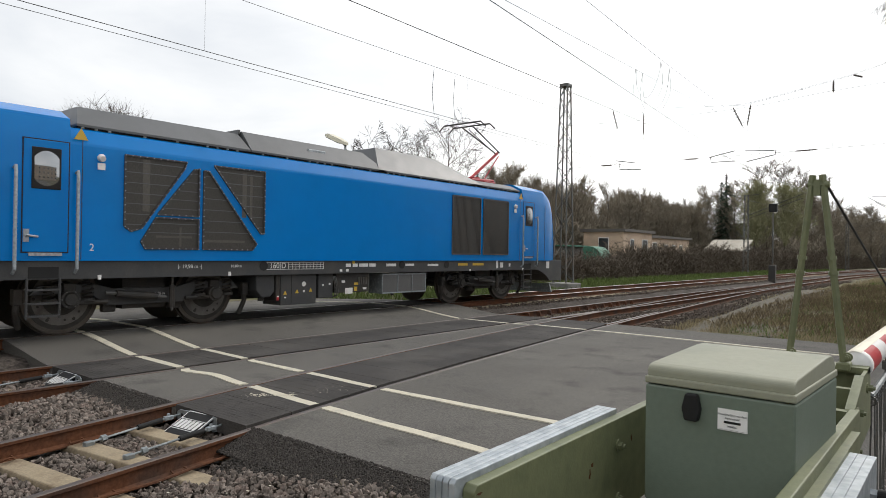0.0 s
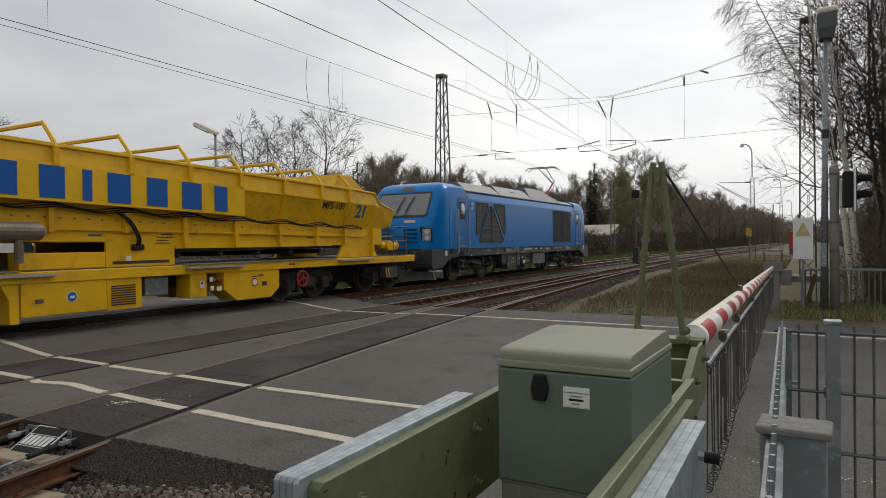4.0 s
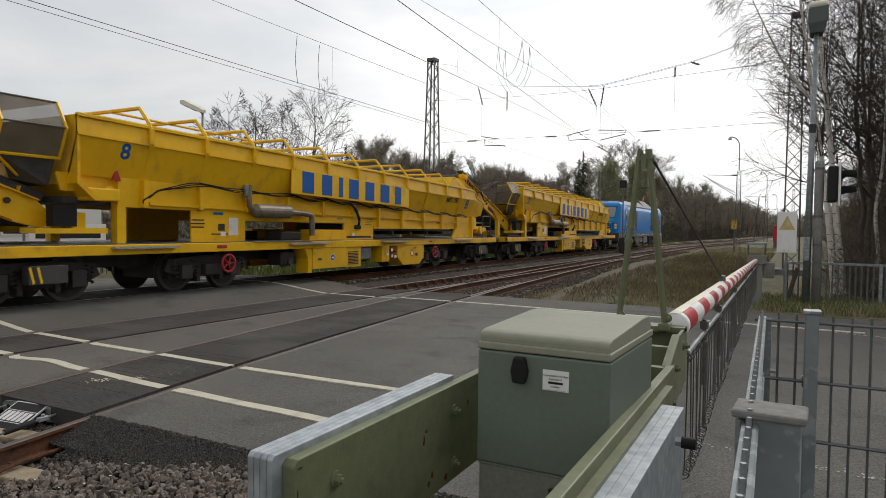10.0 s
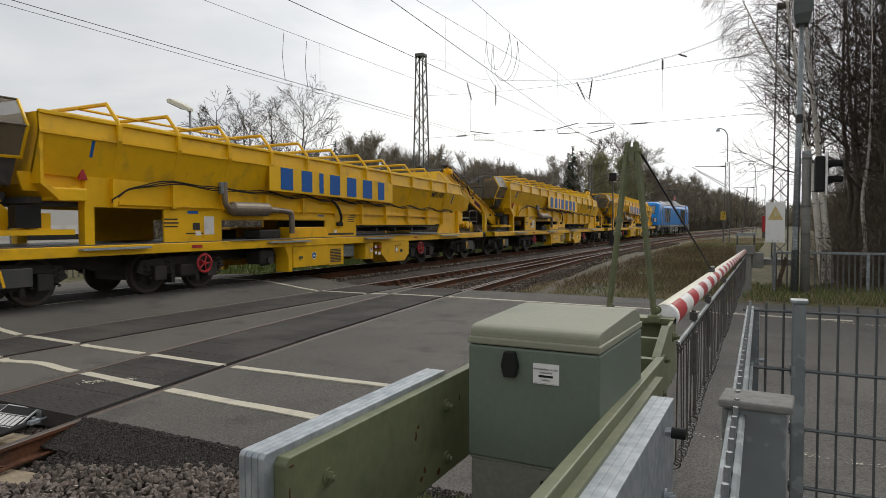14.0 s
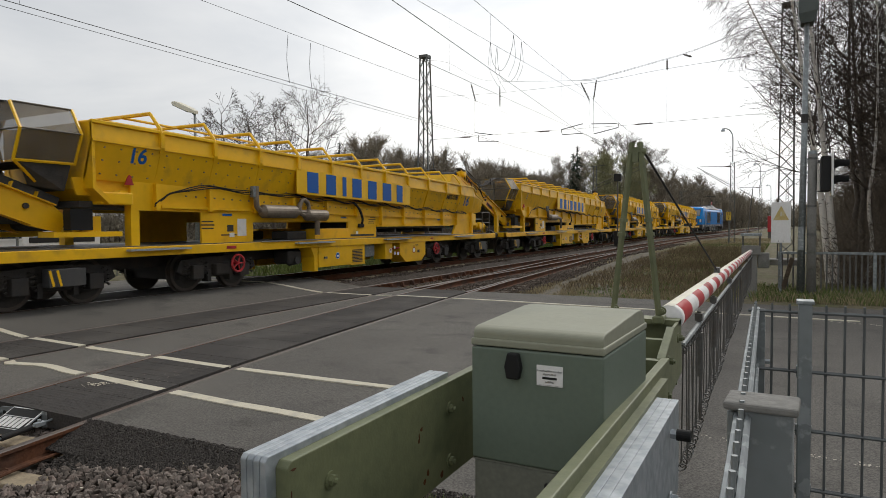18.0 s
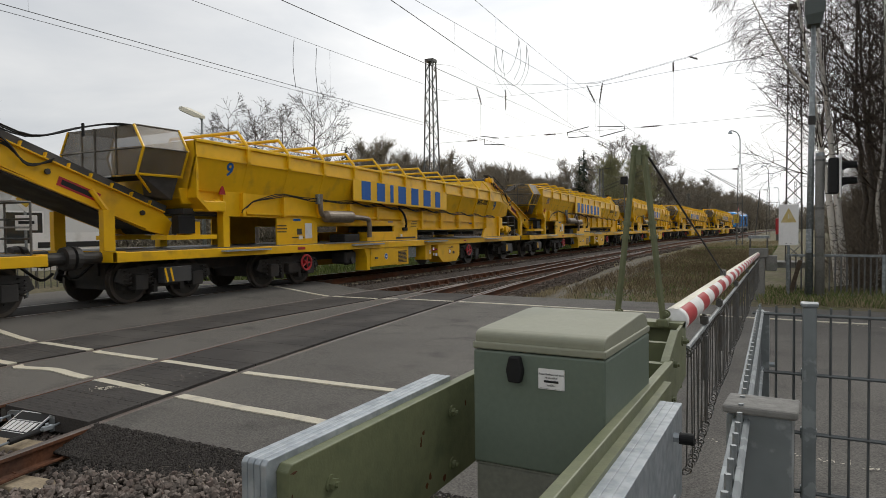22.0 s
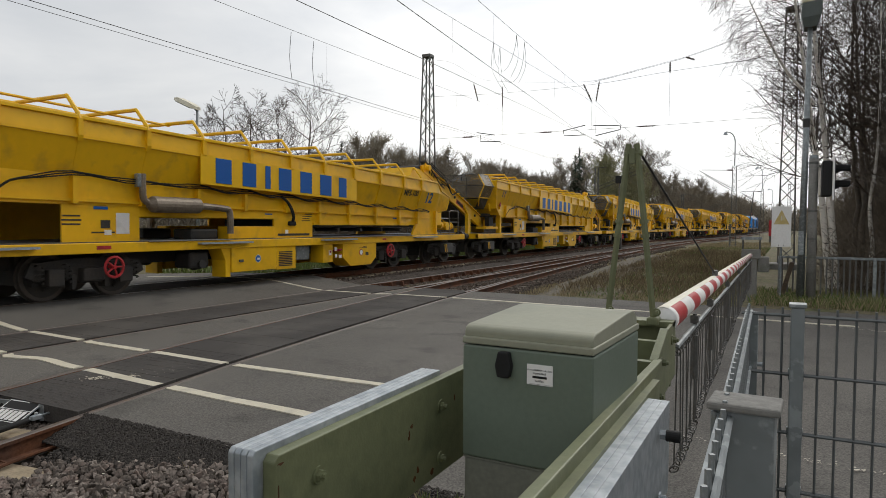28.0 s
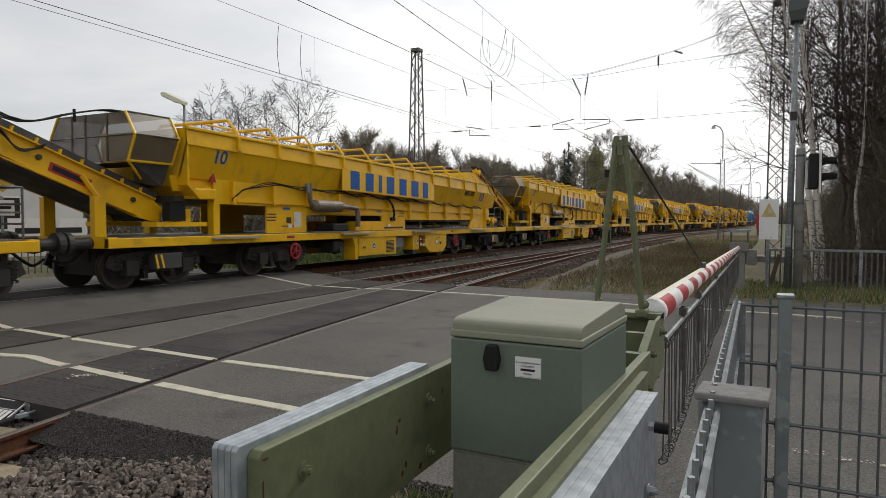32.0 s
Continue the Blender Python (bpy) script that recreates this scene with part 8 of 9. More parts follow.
def wood_tree_meshes(seed, height, wide=0.26, low=0.12, twid=0.046, per=6):
    """A forest tree: one stem, rising branches, and two orders of fine twigs in a rounded crown."""
    rnd = random.Random(seed)
    bt, bc = bmesh.new(), bmesh.new()
    pts = [Vector((0.25 * math.sin(k * 0.8 + seed), 0.25 * math.cos(k * 0.7 + seed * 2), height * 0.92 * k / 8)) for k in range(9)]
    for k, (a, b) in enumerate(zip(pts, pts[1:])):
        rod(bt, a, b, 0.15 * (1 - k / 9), 0.15 * (1 - (k + 1) / 9), n=5, caps=False)
    segs = []
    for k in range(40):
        f = rnd.uniform(low, 0.99)
        p = pts[min(7, int(f * 8))].lerp(pts[min(8, int(f * 8) + 1)], f * 8 - int(f * 8))
        a = rnd.uniform(0, 2 * math.pi)
        L = min(height * wide * (0.55 + 0.45 * math.sin(math.pi * f)) * rnd.uniform(0.7, 1.15), (height - p.z) * 0.95)
        d = Vector((math.cos(a), math.sin(a), rnd.uniform(0.7, 1.9))).normalized()
        q = p
        for s in range(3):
            d = (d + Vector((rnd.uniform(-1, 1), rnd.uniform(-1, 1), rnd.uniform(-0.4, 0.6))) * 0.3).normalized()
            e = q + d * L / 3
            rod(bc, q, e, 0.045 * (1 - s / 4), 0.045 * (1 - (s + 1) / 4), n=3, caps=False)
            segs.append((q, e))
            q = e
    v1, f1 = slivers(segs, per, height * 0.085, twid, 0.5, rnd, 0.7)
    fine = [((Vector(v1[i]) + Vector(v1[i + 1])) / 2, Vector(v1[i + 2])) for i in range(0, len(v1), 3)]
    v2, f2 = slivers(fine, per, height * 0.045, twid * 0.8, 0.4, rnd, 0.75)
    for vv, ff in ((v1, f1), (v2, f2)):
        vs = [bc.verts.new(v) for v in vv]
        for f in ff:
            bc.faces.new([vs[k] for k in f])
    return bt, bc


def thicket(name, label, mat, n, spot, seed, width, up=1.6):
    """Dense bare scrub as one mass of fine upright twigs; spot gives (x, y, z, height)."""
    rnd = random.Random(seed)
    verts, faces = [], []
    for k in range(n):
        x, y, z, h = spot(rnd)
        for q in range(4):
            p = Vector((x + rnd.uniform(-0.3, 0.3), y + rnd.uniform(-0.3, 0.3), z + h * rnd.uniform(-0.05, 0.75)))
            v = Vector((rnd.uniform(-1, 1), rnd.uniform(-1, 1), up * rnd.uniform(0.2, 1.2))).normalized() * rnd.uniform(0.3, 0.55) * max(0.9, h * 0.5)
            w = width * (1 + y * 0.006)
            s = v.cross(Vector((rnd.uniform(-1, 1), rnd.uniform(-1, 1), rnd.uniform(-0.3, 0.3)))).normalized() * w * 0.5
            i = len(verts)
            verts += [tuple(p - s), tuple(p + s), tuple(p + v)]
            faces.append((i, i + 1, i + 2))
    me = bpy.data.meshes.new(name)
    me.from_pydata(verts, [], faces)
    me.materials.append(M[mat])
    return tagged(new(name, me), label, "scrub", kind="stuff")


def make_tree(name, label, at, bt, bc, mt, mc, category="tree", group=""):
    t = thing(name, label, category, group, at=at)
    part("trunk", bt, mt, t, smooth=True)
    part("crown", bc, mc, t)
    return t


def fir_meshes(seed, height):
    rnd = random.Random(seed)
    bt, bc = bmesh.new(), bmesh.new()
    rod(bt, (0, 0, 0), (0, 0, height), 0.16, 0.02, n=6)
    z = height * 0.12
    while z < height * 0.98:
        f = 1 - z / height
        for k in range(4):
            a = rnd.uniform(0, 2 * math.pi)
            L = (0.35 + 2.8 * f ** 0.8) * rnd.uniform(0.3, 1.25)
            tip = Vector((L * math.cos(a), L * math.sin(a), z - 0.25 * L))
            q = Vector((0, 0, z))
            side = Vector((-math.sin(a), math.cos(a), 0))
            for s in range(4):
                c = q.lerp(tip, (s + 1) / 4)
                w = 0.16 * (1.2 - s / 4) * (0.5 + f) * rnd.uniform(0.6, 1.4)
                v = [bc.verts.new(x) for x in (c + side * w + Vector((0, 0, -0.12)), c - side * w + Vector((0, 0, -0.12)), c - (tip - q) * 0.28 + Vector((0, 0, 0.06)), c + Vector((0, 0, -0.05)))]
                bc.faces.new((v[0], v[3], v[2]))
                bc.faces.new((v[1], v[2], v[3]))
        z += height * 0.009 * rnd.uniform(0.3, 1.8)
    return bt, bc


def build_trees():
    # bare trees behind the main track: slim stems with rounded crowns side by side
    for seed, y, hh, wide, lean in ((11, 21.5, 7.2, 2.5, -0.3), (12, 22.8, 7.3, 2.4, 0.1), (14, 24.4, 7.5, 2.5, 0.4), (17, 26.9, 8.7, 3.5, 0.3)):
        line = [(0, 0, 0), (0.1, 0.05 * lean, hh * 0.25), (-0.1, 0.2 * lean, hh * 0.5), (0.1, 0.6 * lean, hh * 0.75), (0, lean, hh)]
        bt, bc = crown_tree(seed, hh, 0.11, line, wide, 0.3, 12, 0.75, 1, 0.20, 0.010, 0.05, 2, 0.0085)
        make_tree("bare_tree", "leafless tree with fine dark twigs behind the tracks", pose(-22, y, -0.3), bt, bc, "bark", "twig")
    bt, bc = tree_meshes(5, 9.4, 0.30, depth=5, spread=0.55, droop=0.02, ratio=0.66, kids=2, stems=2, lean=0.2, trunk_f=0.26, rmin=0.012, twigs=2, tlen=0.7, twid=0.016)
    old = make_tree("bare_tree", "broad leafless old tree beside the white building", pose(-36, 10.9, -0.3), bt, bc, "bark", "twig")
    t = copy_thing(old, pose(-36, 18.6, -0.3, 0, 0, 70))
    t.scale = (0.52, 0.52, 0.56)
    copy_thing(old, pose(-40, 5.5, -0.3, 0, 0, 160))
    # birches and dense bare trees by the verge on the near side of the line
    for seed, x, line, gg in ((21, 1.22, [(0, 0, 0), (-0.27, 0, 2.75), (-0.45, 0.05, 4.05), (-0.8, 0, 6.5), (-1.2, 0, 9.5), (-1.5, 0.1, 13.5)], 0.10),
                              (22, 1.42, [(0, 0, 0), (-0.17, 0, 1.65), (-0.4, 0.05, 4.05), (-0.66, 0, 6.5), (-0.9, 0.1, 9.0), (-1.2, 0, 14.5)], 0.12),
                              (23, 2.05, [(0, 0, 0), (0.16, 0.05, 1.2), (0.06, 0, 2.5), (0.2, 0.05, 4.0), (0.2, 0, 7.0), (0.0, 0, 12.5)], 0.075)):
        rnd = random.Random(seed)
        bt, bc = bmesh.new(), bmesh.new()
        pts = [Vector(p) for p in spline(line, 5)]
        hgt, top = pts[-1].z, len(pts) - 1
        for k, (a, b) in enumerate(zip(pts, pts[1:])):
            rod(bt, a, b, gg * (1 - 0.9 * k / top), gg * (1 - 0.9 * (k + 1) / top), n=9, caps=False)
        segs = []
        for k in range(34):
            base = pts[rnd.randint(int(top * 0.42), top)]
            a = rnd.uniform(0, 2 * math.pi)
            dirv = Vector((math.cos(a) - 0.1, math.sin(a) * 0.8, 0.75)).normalized()
            grow(segs, base, dirv, 1.05 * (1.35 - base.z / hgt), 0.02, 2, rnd, 0.42, -0.07, 0.75, 2, 0.11)
        if seed == 22:
            limb = [Vector(p) for p in spline([(-0.7, 0, 5.4), (-1.35, -0.1, 6.25), (-1.75, -0.15, 6.95), (-2.1, -0.2, 7.7), (-2.45, -0.25, 8.5), (-2.9, -0.3, 9.6)], 5)]
            for k, (a, b) in enumerate(zip(limb, limb[1:])):
                rod(bt, a, b, 0.05 * (1 - k / 30), 0.05 * (1 - (k + 1) / 30), n=6, caps=False)
                if k > 5:
                    for q in range(2):
                        grow(segs, b, Vector((rnd.uniform(-1.2, 0.6), rnd.uniform(-0.6, 0.6), rnd.uniform(-0.2, 0.5))).normalized(), 0.55, 0.009, 2, rnd, 0.4, -0.2, 0.78, 2, 0.11)
        for a, b, r0, r1, dep in segs:
            rod(bc, a, b, max(r0, 0.0032), max(r1, 0.0026), n=3, caps=False)
        verts, faces = slivers([q for q in segs if q[4] <= 1], 1, 0.40, 0.006, -1.1, rnd)
        vs = [bc.verts.new(v) for v in verts]
        for f in faces:
            bc.faces.new([vs[q] for q in f])
        make_tree("birch_tree", "slender white-barked birch with hanging bare twigs", pose(x, 21.5, -0.2), bt, bc, "birch", "twig")
    var = []
    for sd, wide in ((31, 4.0), (32, 3.3), (33, 3.7)):
        line = [(0, 0, 0), (0.1, -0.1, 2.6), (-0.05, 0.1, 5.2), (-0.25, 0.05, 8.0), (-0.1 - 0.2 * len(var), 0.1, 11.8)]
        bt, bc = crown_tree(sd, 11.8, 0.095, line, wide, 0.3, 21, 0.7, 2, 0.28, 0.008, 0.03, 2, 0.0052)
        var.append(make_tree("verge_tree", "dense leafless verge tree with dark twigs", pose((1.95, 3.0, 4.1)[len(var)], (22.4, 23.6, 22.6)[len(var)], -0.2), bt, bc, "bark", "twig", group="verge trees"))
    rnd = random.Random(77)
    for x, y, s in ((0.9, 24.6, 0.85), (1.9, 23.9, 1.0), (2.7, 22.7, 1.0), (3.4, 24.4, 1.05), (2.5, 26.5, 0.95), (3.3, 21.4, 0.9), (4.0, 26, 0.95), (5.4, 28, 1.0), (6.8, 31, 1.1), (5.2, 34, 1.0), (9.2, 27, 1.05), (7.6, 21, 0.9), (5.6, 37, 1.1), (6.4, 40, 0.9), (11, 34, 1.2), (7.0, 46, 1.0), (9.4, 55, 0.9), (10.5, 65, 0.9), (4.0, 23.6, 0.8), (5.2, 20.8, 0.8), (6.6, 23.8, 1.0), (8.4, 39, 0.9), (5.0, 24.6, 0.9), (7.6, 34, 1.0), (4.4, 21.4, 0.9), (6.2, 26.0, 1.0), (3.6, 21.9, 0.85), (8.6, 24.4, 1.0)):
        t = copy_thing(rnd.choice(var), pose(x, y, -0.2, 0, 0, rnd.uniform(0, 360)))
        t.scale = (s, s, s)
    # woodland along the far side of the line
    wv = []
    for sd in range(4):
        bt, bc = wood_tree_meshes(50 + sd, 10.4, 0.24 + 0.03 * sd)
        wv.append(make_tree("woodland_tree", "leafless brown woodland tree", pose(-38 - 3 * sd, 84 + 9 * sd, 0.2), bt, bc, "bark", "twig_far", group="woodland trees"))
    pale = None
    for k, (x, y, s) in enumerate(((-23.4, 96.5, 1.0), (-20.9, 101, 1.0), (-24.4, 99.5, 0.92), (-22.8, 119, 1.1))):
        if pale is None:
            bt, bc = wood_tree_meshes(60, 11.6, 0.34, 0.27, 0.06, 8)
            pale = make_tree("budding_tree", "broad tree with pale greenish spring buds", pose(x, y, 0.1), bt, bc, "bark", "bud")
        else:
            t = copy_thing(pale, pose(x, y, 0.1, 0, 0, 100 * k))
            t.scale = (s, s, s)
    # one broad old crown standing over the rest
    bt, bc = tree_meshes(71, 17.5, 0.3, depth=5, spread=0.5, droop=0.03, ratio=0.66, kids=2, stems=1, lean=0.05, trunk_f=0.32, rmin=0.028, twigs=3, tlen=1.1, twid=0.032, tup=0.2)
    crown = make_tree("bare_tree", "tall leafless tree with a rounded open crown", pose(-24.5, 117, 0.1), bt, bc, "bark", "shrub")
    copy_thing(crown, pose(-26.5, 136, 0.1, 0, 0, 130))
    fb, fc = fir_meshes(3, 14.2)
    fir = make_tree("fir_tree", "dark green fir among the bare trees", pose(-29.2, 103, 0.2), fb, fc, "bark", "needle")
    for x, y, s in ((-47, 64, 0.82), (-52, 70, 0.8), (-31, 107, 0.95), (-56, 60, 0.75), (-44, 86, 0.9), (-62, 56, 0.85)):
        t = copy_thing(fir, pose(x, y, 0.2, 0, 0, 40 * s))
        t.scale = (s, s, s)
    rows = []
    for y in range(104, 300, 5):
        front = -26.5 if y < 125 else -21.5
        for k in range(3 if y < 200 else 2):
            tall = 1.12 if y < 112 else (1.27 if y < 150 else (1.08 if y < 215 else 1.28))
            rows.append((front - 3.5 * k + rnd.uniform(-1.8, 1.8), y + rnd.uniform(-3, 3), tall * (0.78 + 0.09 * k + rnd.uniform(-0.08, 0.12))))
    for k in range(70):
        y = 22 + k * 1.1 + rnd.uniform(-2, 2)
        x = -58 + 0.22 * (y - 22) + rnd.uniform(-9, 3)
        rows.append((x, y, rnd.uniform(0.85, 1.12) * (0.46 if y < 42 else (0.68 if y < 60 else 0.9))))
    for k in range(96):
        y = 56 + 66 * k / 96 + rnd.uniform(-2, 2)
        rows.append((rnd.uniform(-46, -35.5), y, rnd.uniform(0.77, 1.03)))
    for k in range(10):
        rows.append((rnd.uniform(-35, -31.5), 88 + k * 1.1 + rnd.uniform(-0.5, 0.5), rnd.uniform(0.7, 0.9)))
    for k in range(26):
        rows.append((rnd.uniform(-26, 34), 310 + rnd.uniform(0, 60), rnd.uniform(0.9, 1.3)))
    for k in range(16):
        rows.append((rnd.uniform(6.0, 18), 150 + k * 10, rnd.uniform(0.75, 1.0)))
    for x, y, s in rows:
        t = copy_thing(rnd.choice(wv), pose(x + (bend(y) if y < 300 else 0), y, 0.1, 0, 0, rnd.uniform(0, 360)))
        t.scale = (s * 1.05, s * 1.05, s)
    # hedge-like scrub along the foot of the wood
    rh = random.Random(91)
    clumps = []
    for k in range(330):
        y = 27 + 190 * rh.random() ** 1.5
        clumps.append((-21.0 + bend(y) + rh.uniform(-1.5, 0.9), y, rh.uniform(0.7, 1.9), rh.uniform(1.3, 3.9) * (0.75 if y < 46 else 1.0)))
    def hedge(r):
        x, y, rad, h = r.choice(clumps)
        a, d = r.uniform(0, 2 * math.pi), math.sqrt(r.random())
        return x + rad * 0.8 * d * math.cos(a), y + rad * d * math.sin(a), 0.0, h * math.sqrt(max(0.05, 1 - d * d * 0.9))
    def row(r):
        y = 28 + 110 * r.random() ** 1.2
        top = 1.9 + min(1.2, max(0.0, (y - 44) * 0.08)) + 0.3 * math.sin(y * 0.9) + 0.3 * math.sin(y * 0.37 + 1)
        return -21.1 + bend(y) + r.uniform(-0.9, 0.7), y, 0.0, top * r.uniform(0.7, 1.1)
    thicket("hedge_scrub", "continuous brown leafless hedge beside the far track", "shrub", 16000, row, 12, 0.034, 1.0)
    thicket("hedge_scrub", "brown leafless hedge along the far side of the line", "shrub", 26000, hedge, 9, 0.034, 0.9)
    def under(r):
        y = 60 + 230 * r.random() ** 1.2
        return (-42 if y < 104 else (-25.5 if y < 125 else -23.5) + bend(y)) + r.uniform(-5, 2.5), y, 0.0, r.uniform(2.5, 6.5) * (1 if y < 125 else 1.35)
    def behind(r):
        y = 52 + 62 * r.random()
        return r.uniform(-44, -34.5), y, 0.0, r.uniform(3.0, 8.0)
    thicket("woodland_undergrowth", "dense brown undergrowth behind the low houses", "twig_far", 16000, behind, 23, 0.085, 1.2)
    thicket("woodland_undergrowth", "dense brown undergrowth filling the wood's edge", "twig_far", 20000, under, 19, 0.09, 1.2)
    def back(r):
        y = 18 + 80 * r.random()
        return -60 + 0.2 * (y - 18) + r.uniform(-8, 4), y, 0.0, r.uniform(2.0, 4.0) if y < 45 else r.uniform(2.5, 6.5)
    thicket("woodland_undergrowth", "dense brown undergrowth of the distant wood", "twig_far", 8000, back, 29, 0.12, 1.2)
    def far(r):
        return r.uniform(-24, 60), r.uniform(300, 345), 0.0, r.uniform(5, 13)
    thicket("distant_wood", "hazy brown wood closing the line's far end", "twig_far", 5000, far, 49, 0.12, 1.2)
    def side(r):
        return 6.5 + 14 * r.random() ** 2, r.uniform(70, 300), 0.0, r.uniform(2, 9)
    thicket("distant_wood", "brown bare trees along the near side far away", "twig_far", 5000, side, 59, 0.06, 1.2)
    def verge(r):
        y = 19.2 + 30 * r.random() ** 1.6
        x = r.uniform(1.2 if y < 30 else 2.4, 10.0)
        return x, y, (-0.15 if x < 2.3 else r.choice((-0.15, 0.5, 1.2))), r.uniform(0.8, 3.0) if x < 2.3 else r.uniform(1.2, 7.5)
    thicket("verge_undergrowth", "tangled bare undergrowth below the verge trees", "shrub", 15000, verge, 39, 0.014, 1.0)


def blades(name, label, mat, spots, hmin, hmax, w, seed):
    r = random.Random(seed)
    verts, faces = [], []
    for x, y, z in spots:
        h = r.uniform(hmin, hmax)
        a = r.uniform(0, 2 * math.pi)
        dx, dy = math.cos(a) * w, math.sin(a) * w
        lx, ly = r.uniform(-0.45, 0.45) * h, r.uniform(-0.45, 0.45) * h
        i = len(verts)
        verts += [(x - dx, y - dy, z), (x + dx, y + dy, z), (x + lx * 0.4 + dx * 0.7, y + ly * 0.4 + dy * 0.7, z + h * 0.6), (x + lx, y + ly, z + h)]
        faces += [(i, i + 1, i + 2), (i, i + 2, i + 3)]
    me = bpy.data.meshes.new(name)
    me.from_pydata(verts, [], faces)
    me.materials.append(M[mat])
    return tagged(new(name, me), label, "grass", kind="stuff")


def build_grass():
    r = random.Random(4)
    def spots(n, x0, x1, y0, y1, keep=lambda x, y: True):
        out = []
        while len(out) < n:
            x, y = r.uniform(x0, x1), r.uniform(y0, y1)
            if keep(x, y):
                out.append((x, y, soil_z(x, y) - 0.01))
        return out
    def clump(s):
        return lambda x, y: noise.noise(Vector((x * s, y * s, 7))) > -0.3 + 0.4 * r.random()
    blades("dry_grass", "dead straw-coloured grass on the verge", "dry_grass", spots(46000, -6.2, -0.9, 15.3, 34, lambda x, y: x > branch_x(y) + (2.9 + 0.7 * noise.noise(Vector((x, y, 5)))) and clump(0.9)(x, y)), 0.03, 0.13, 0.0035, 1)
    blades("dry_grass", "thin pale grass along the sandy strip", "dry_grass", spots(5000, -6.6, -2.5, 15.3, 34, lambda x, y: branch_x(y) + 1.9 < x < branch_x(y) + 3.6 and noise.noise(Vector((x * 1.5, y * 1.2, 9))) > 0.0), 0.03, 0.16, 0.004, 21)
    blades("dry_grass", "dead straw-coloured grass along the line", "dry_grass", spots(16000, -7.2, -1.0, 30, 75, lambda x, y: x > -7.2 and clump(0.3)(x, y)), 0.06, 0.26, 0.008, 12)
    blades("weeds", "brown dead weed stalks on the verge", "weed", spots(16000, -6.0, -1.0, 16.2, 48, lambda x, y: x > branch_x(y) + 2.8 and noise.noise(Vector((x * 0.9, y * 0.6, 1))) > r.uniform(-0.5, 0.3)), 0.06, 0.30, 0.0035, 2)
    blades("green_grass", "green tufts among the dead grass", "grass", spots(34000, -6.0, -0.9, 15.3, 60, lambda x, y: x > -4.6 - max(0, (y - 20) * 0.05) and noise.noise(Vector((x * 0.8, y * 0.6, 3))) > r.uniform(-0.6, 0.25)), 0.04, 0.15, 0.006, 3)
    blades("green_grass", "fresh green grass at the foot of the posts", "grass", spots(6500, -0.6, 4.2, 15.9, 19.5), 0.05, 0.24, 0.006, 5)
    blades("dry_grass", "straw grass among the green at the posts", "dry_grass", spots(6500, -0.6, 4.2, 15.8, 19.5), 0.05, 0.22, 0.006, 15)
    blades("green_grass", "green grass strip beyond the main track", "grass", spots(30000, -19.5, -15.9, 15.5, 120), 0.1, 0.38, 0.02, 6)
    blades("green_grass", "green and dry tufts in the ballast by the barrier", "grass", spots(150, -3.60, -3.15, 3.22, 3.45), 0.06, 0.20, 0.003, 17)
    blades("dry_grass", "dead grass stalks in the ballast by the barrier", "dry_grass", spots(110, -3.95, -3.2, 3.20, 3.48), 0.06, 0.20, 0.0025, 18)
    blades("green_grass", "green grass tufts beside the crossing edge", "grass", spots(900, -2.6, -1.2, 2.6, 3.6, lambda x, y: noise.noise(Vector((x * 3, y * 3, 2))) > 0.1), 0.04, 0.13, 0.004, 7)
    blades("dry_grass", "dry grass below the barrier arm", "dry_grass", spots(5000, -2.4, -0.42, 0.9, 3.6), 0.02, 0.09, 0.003, 8)


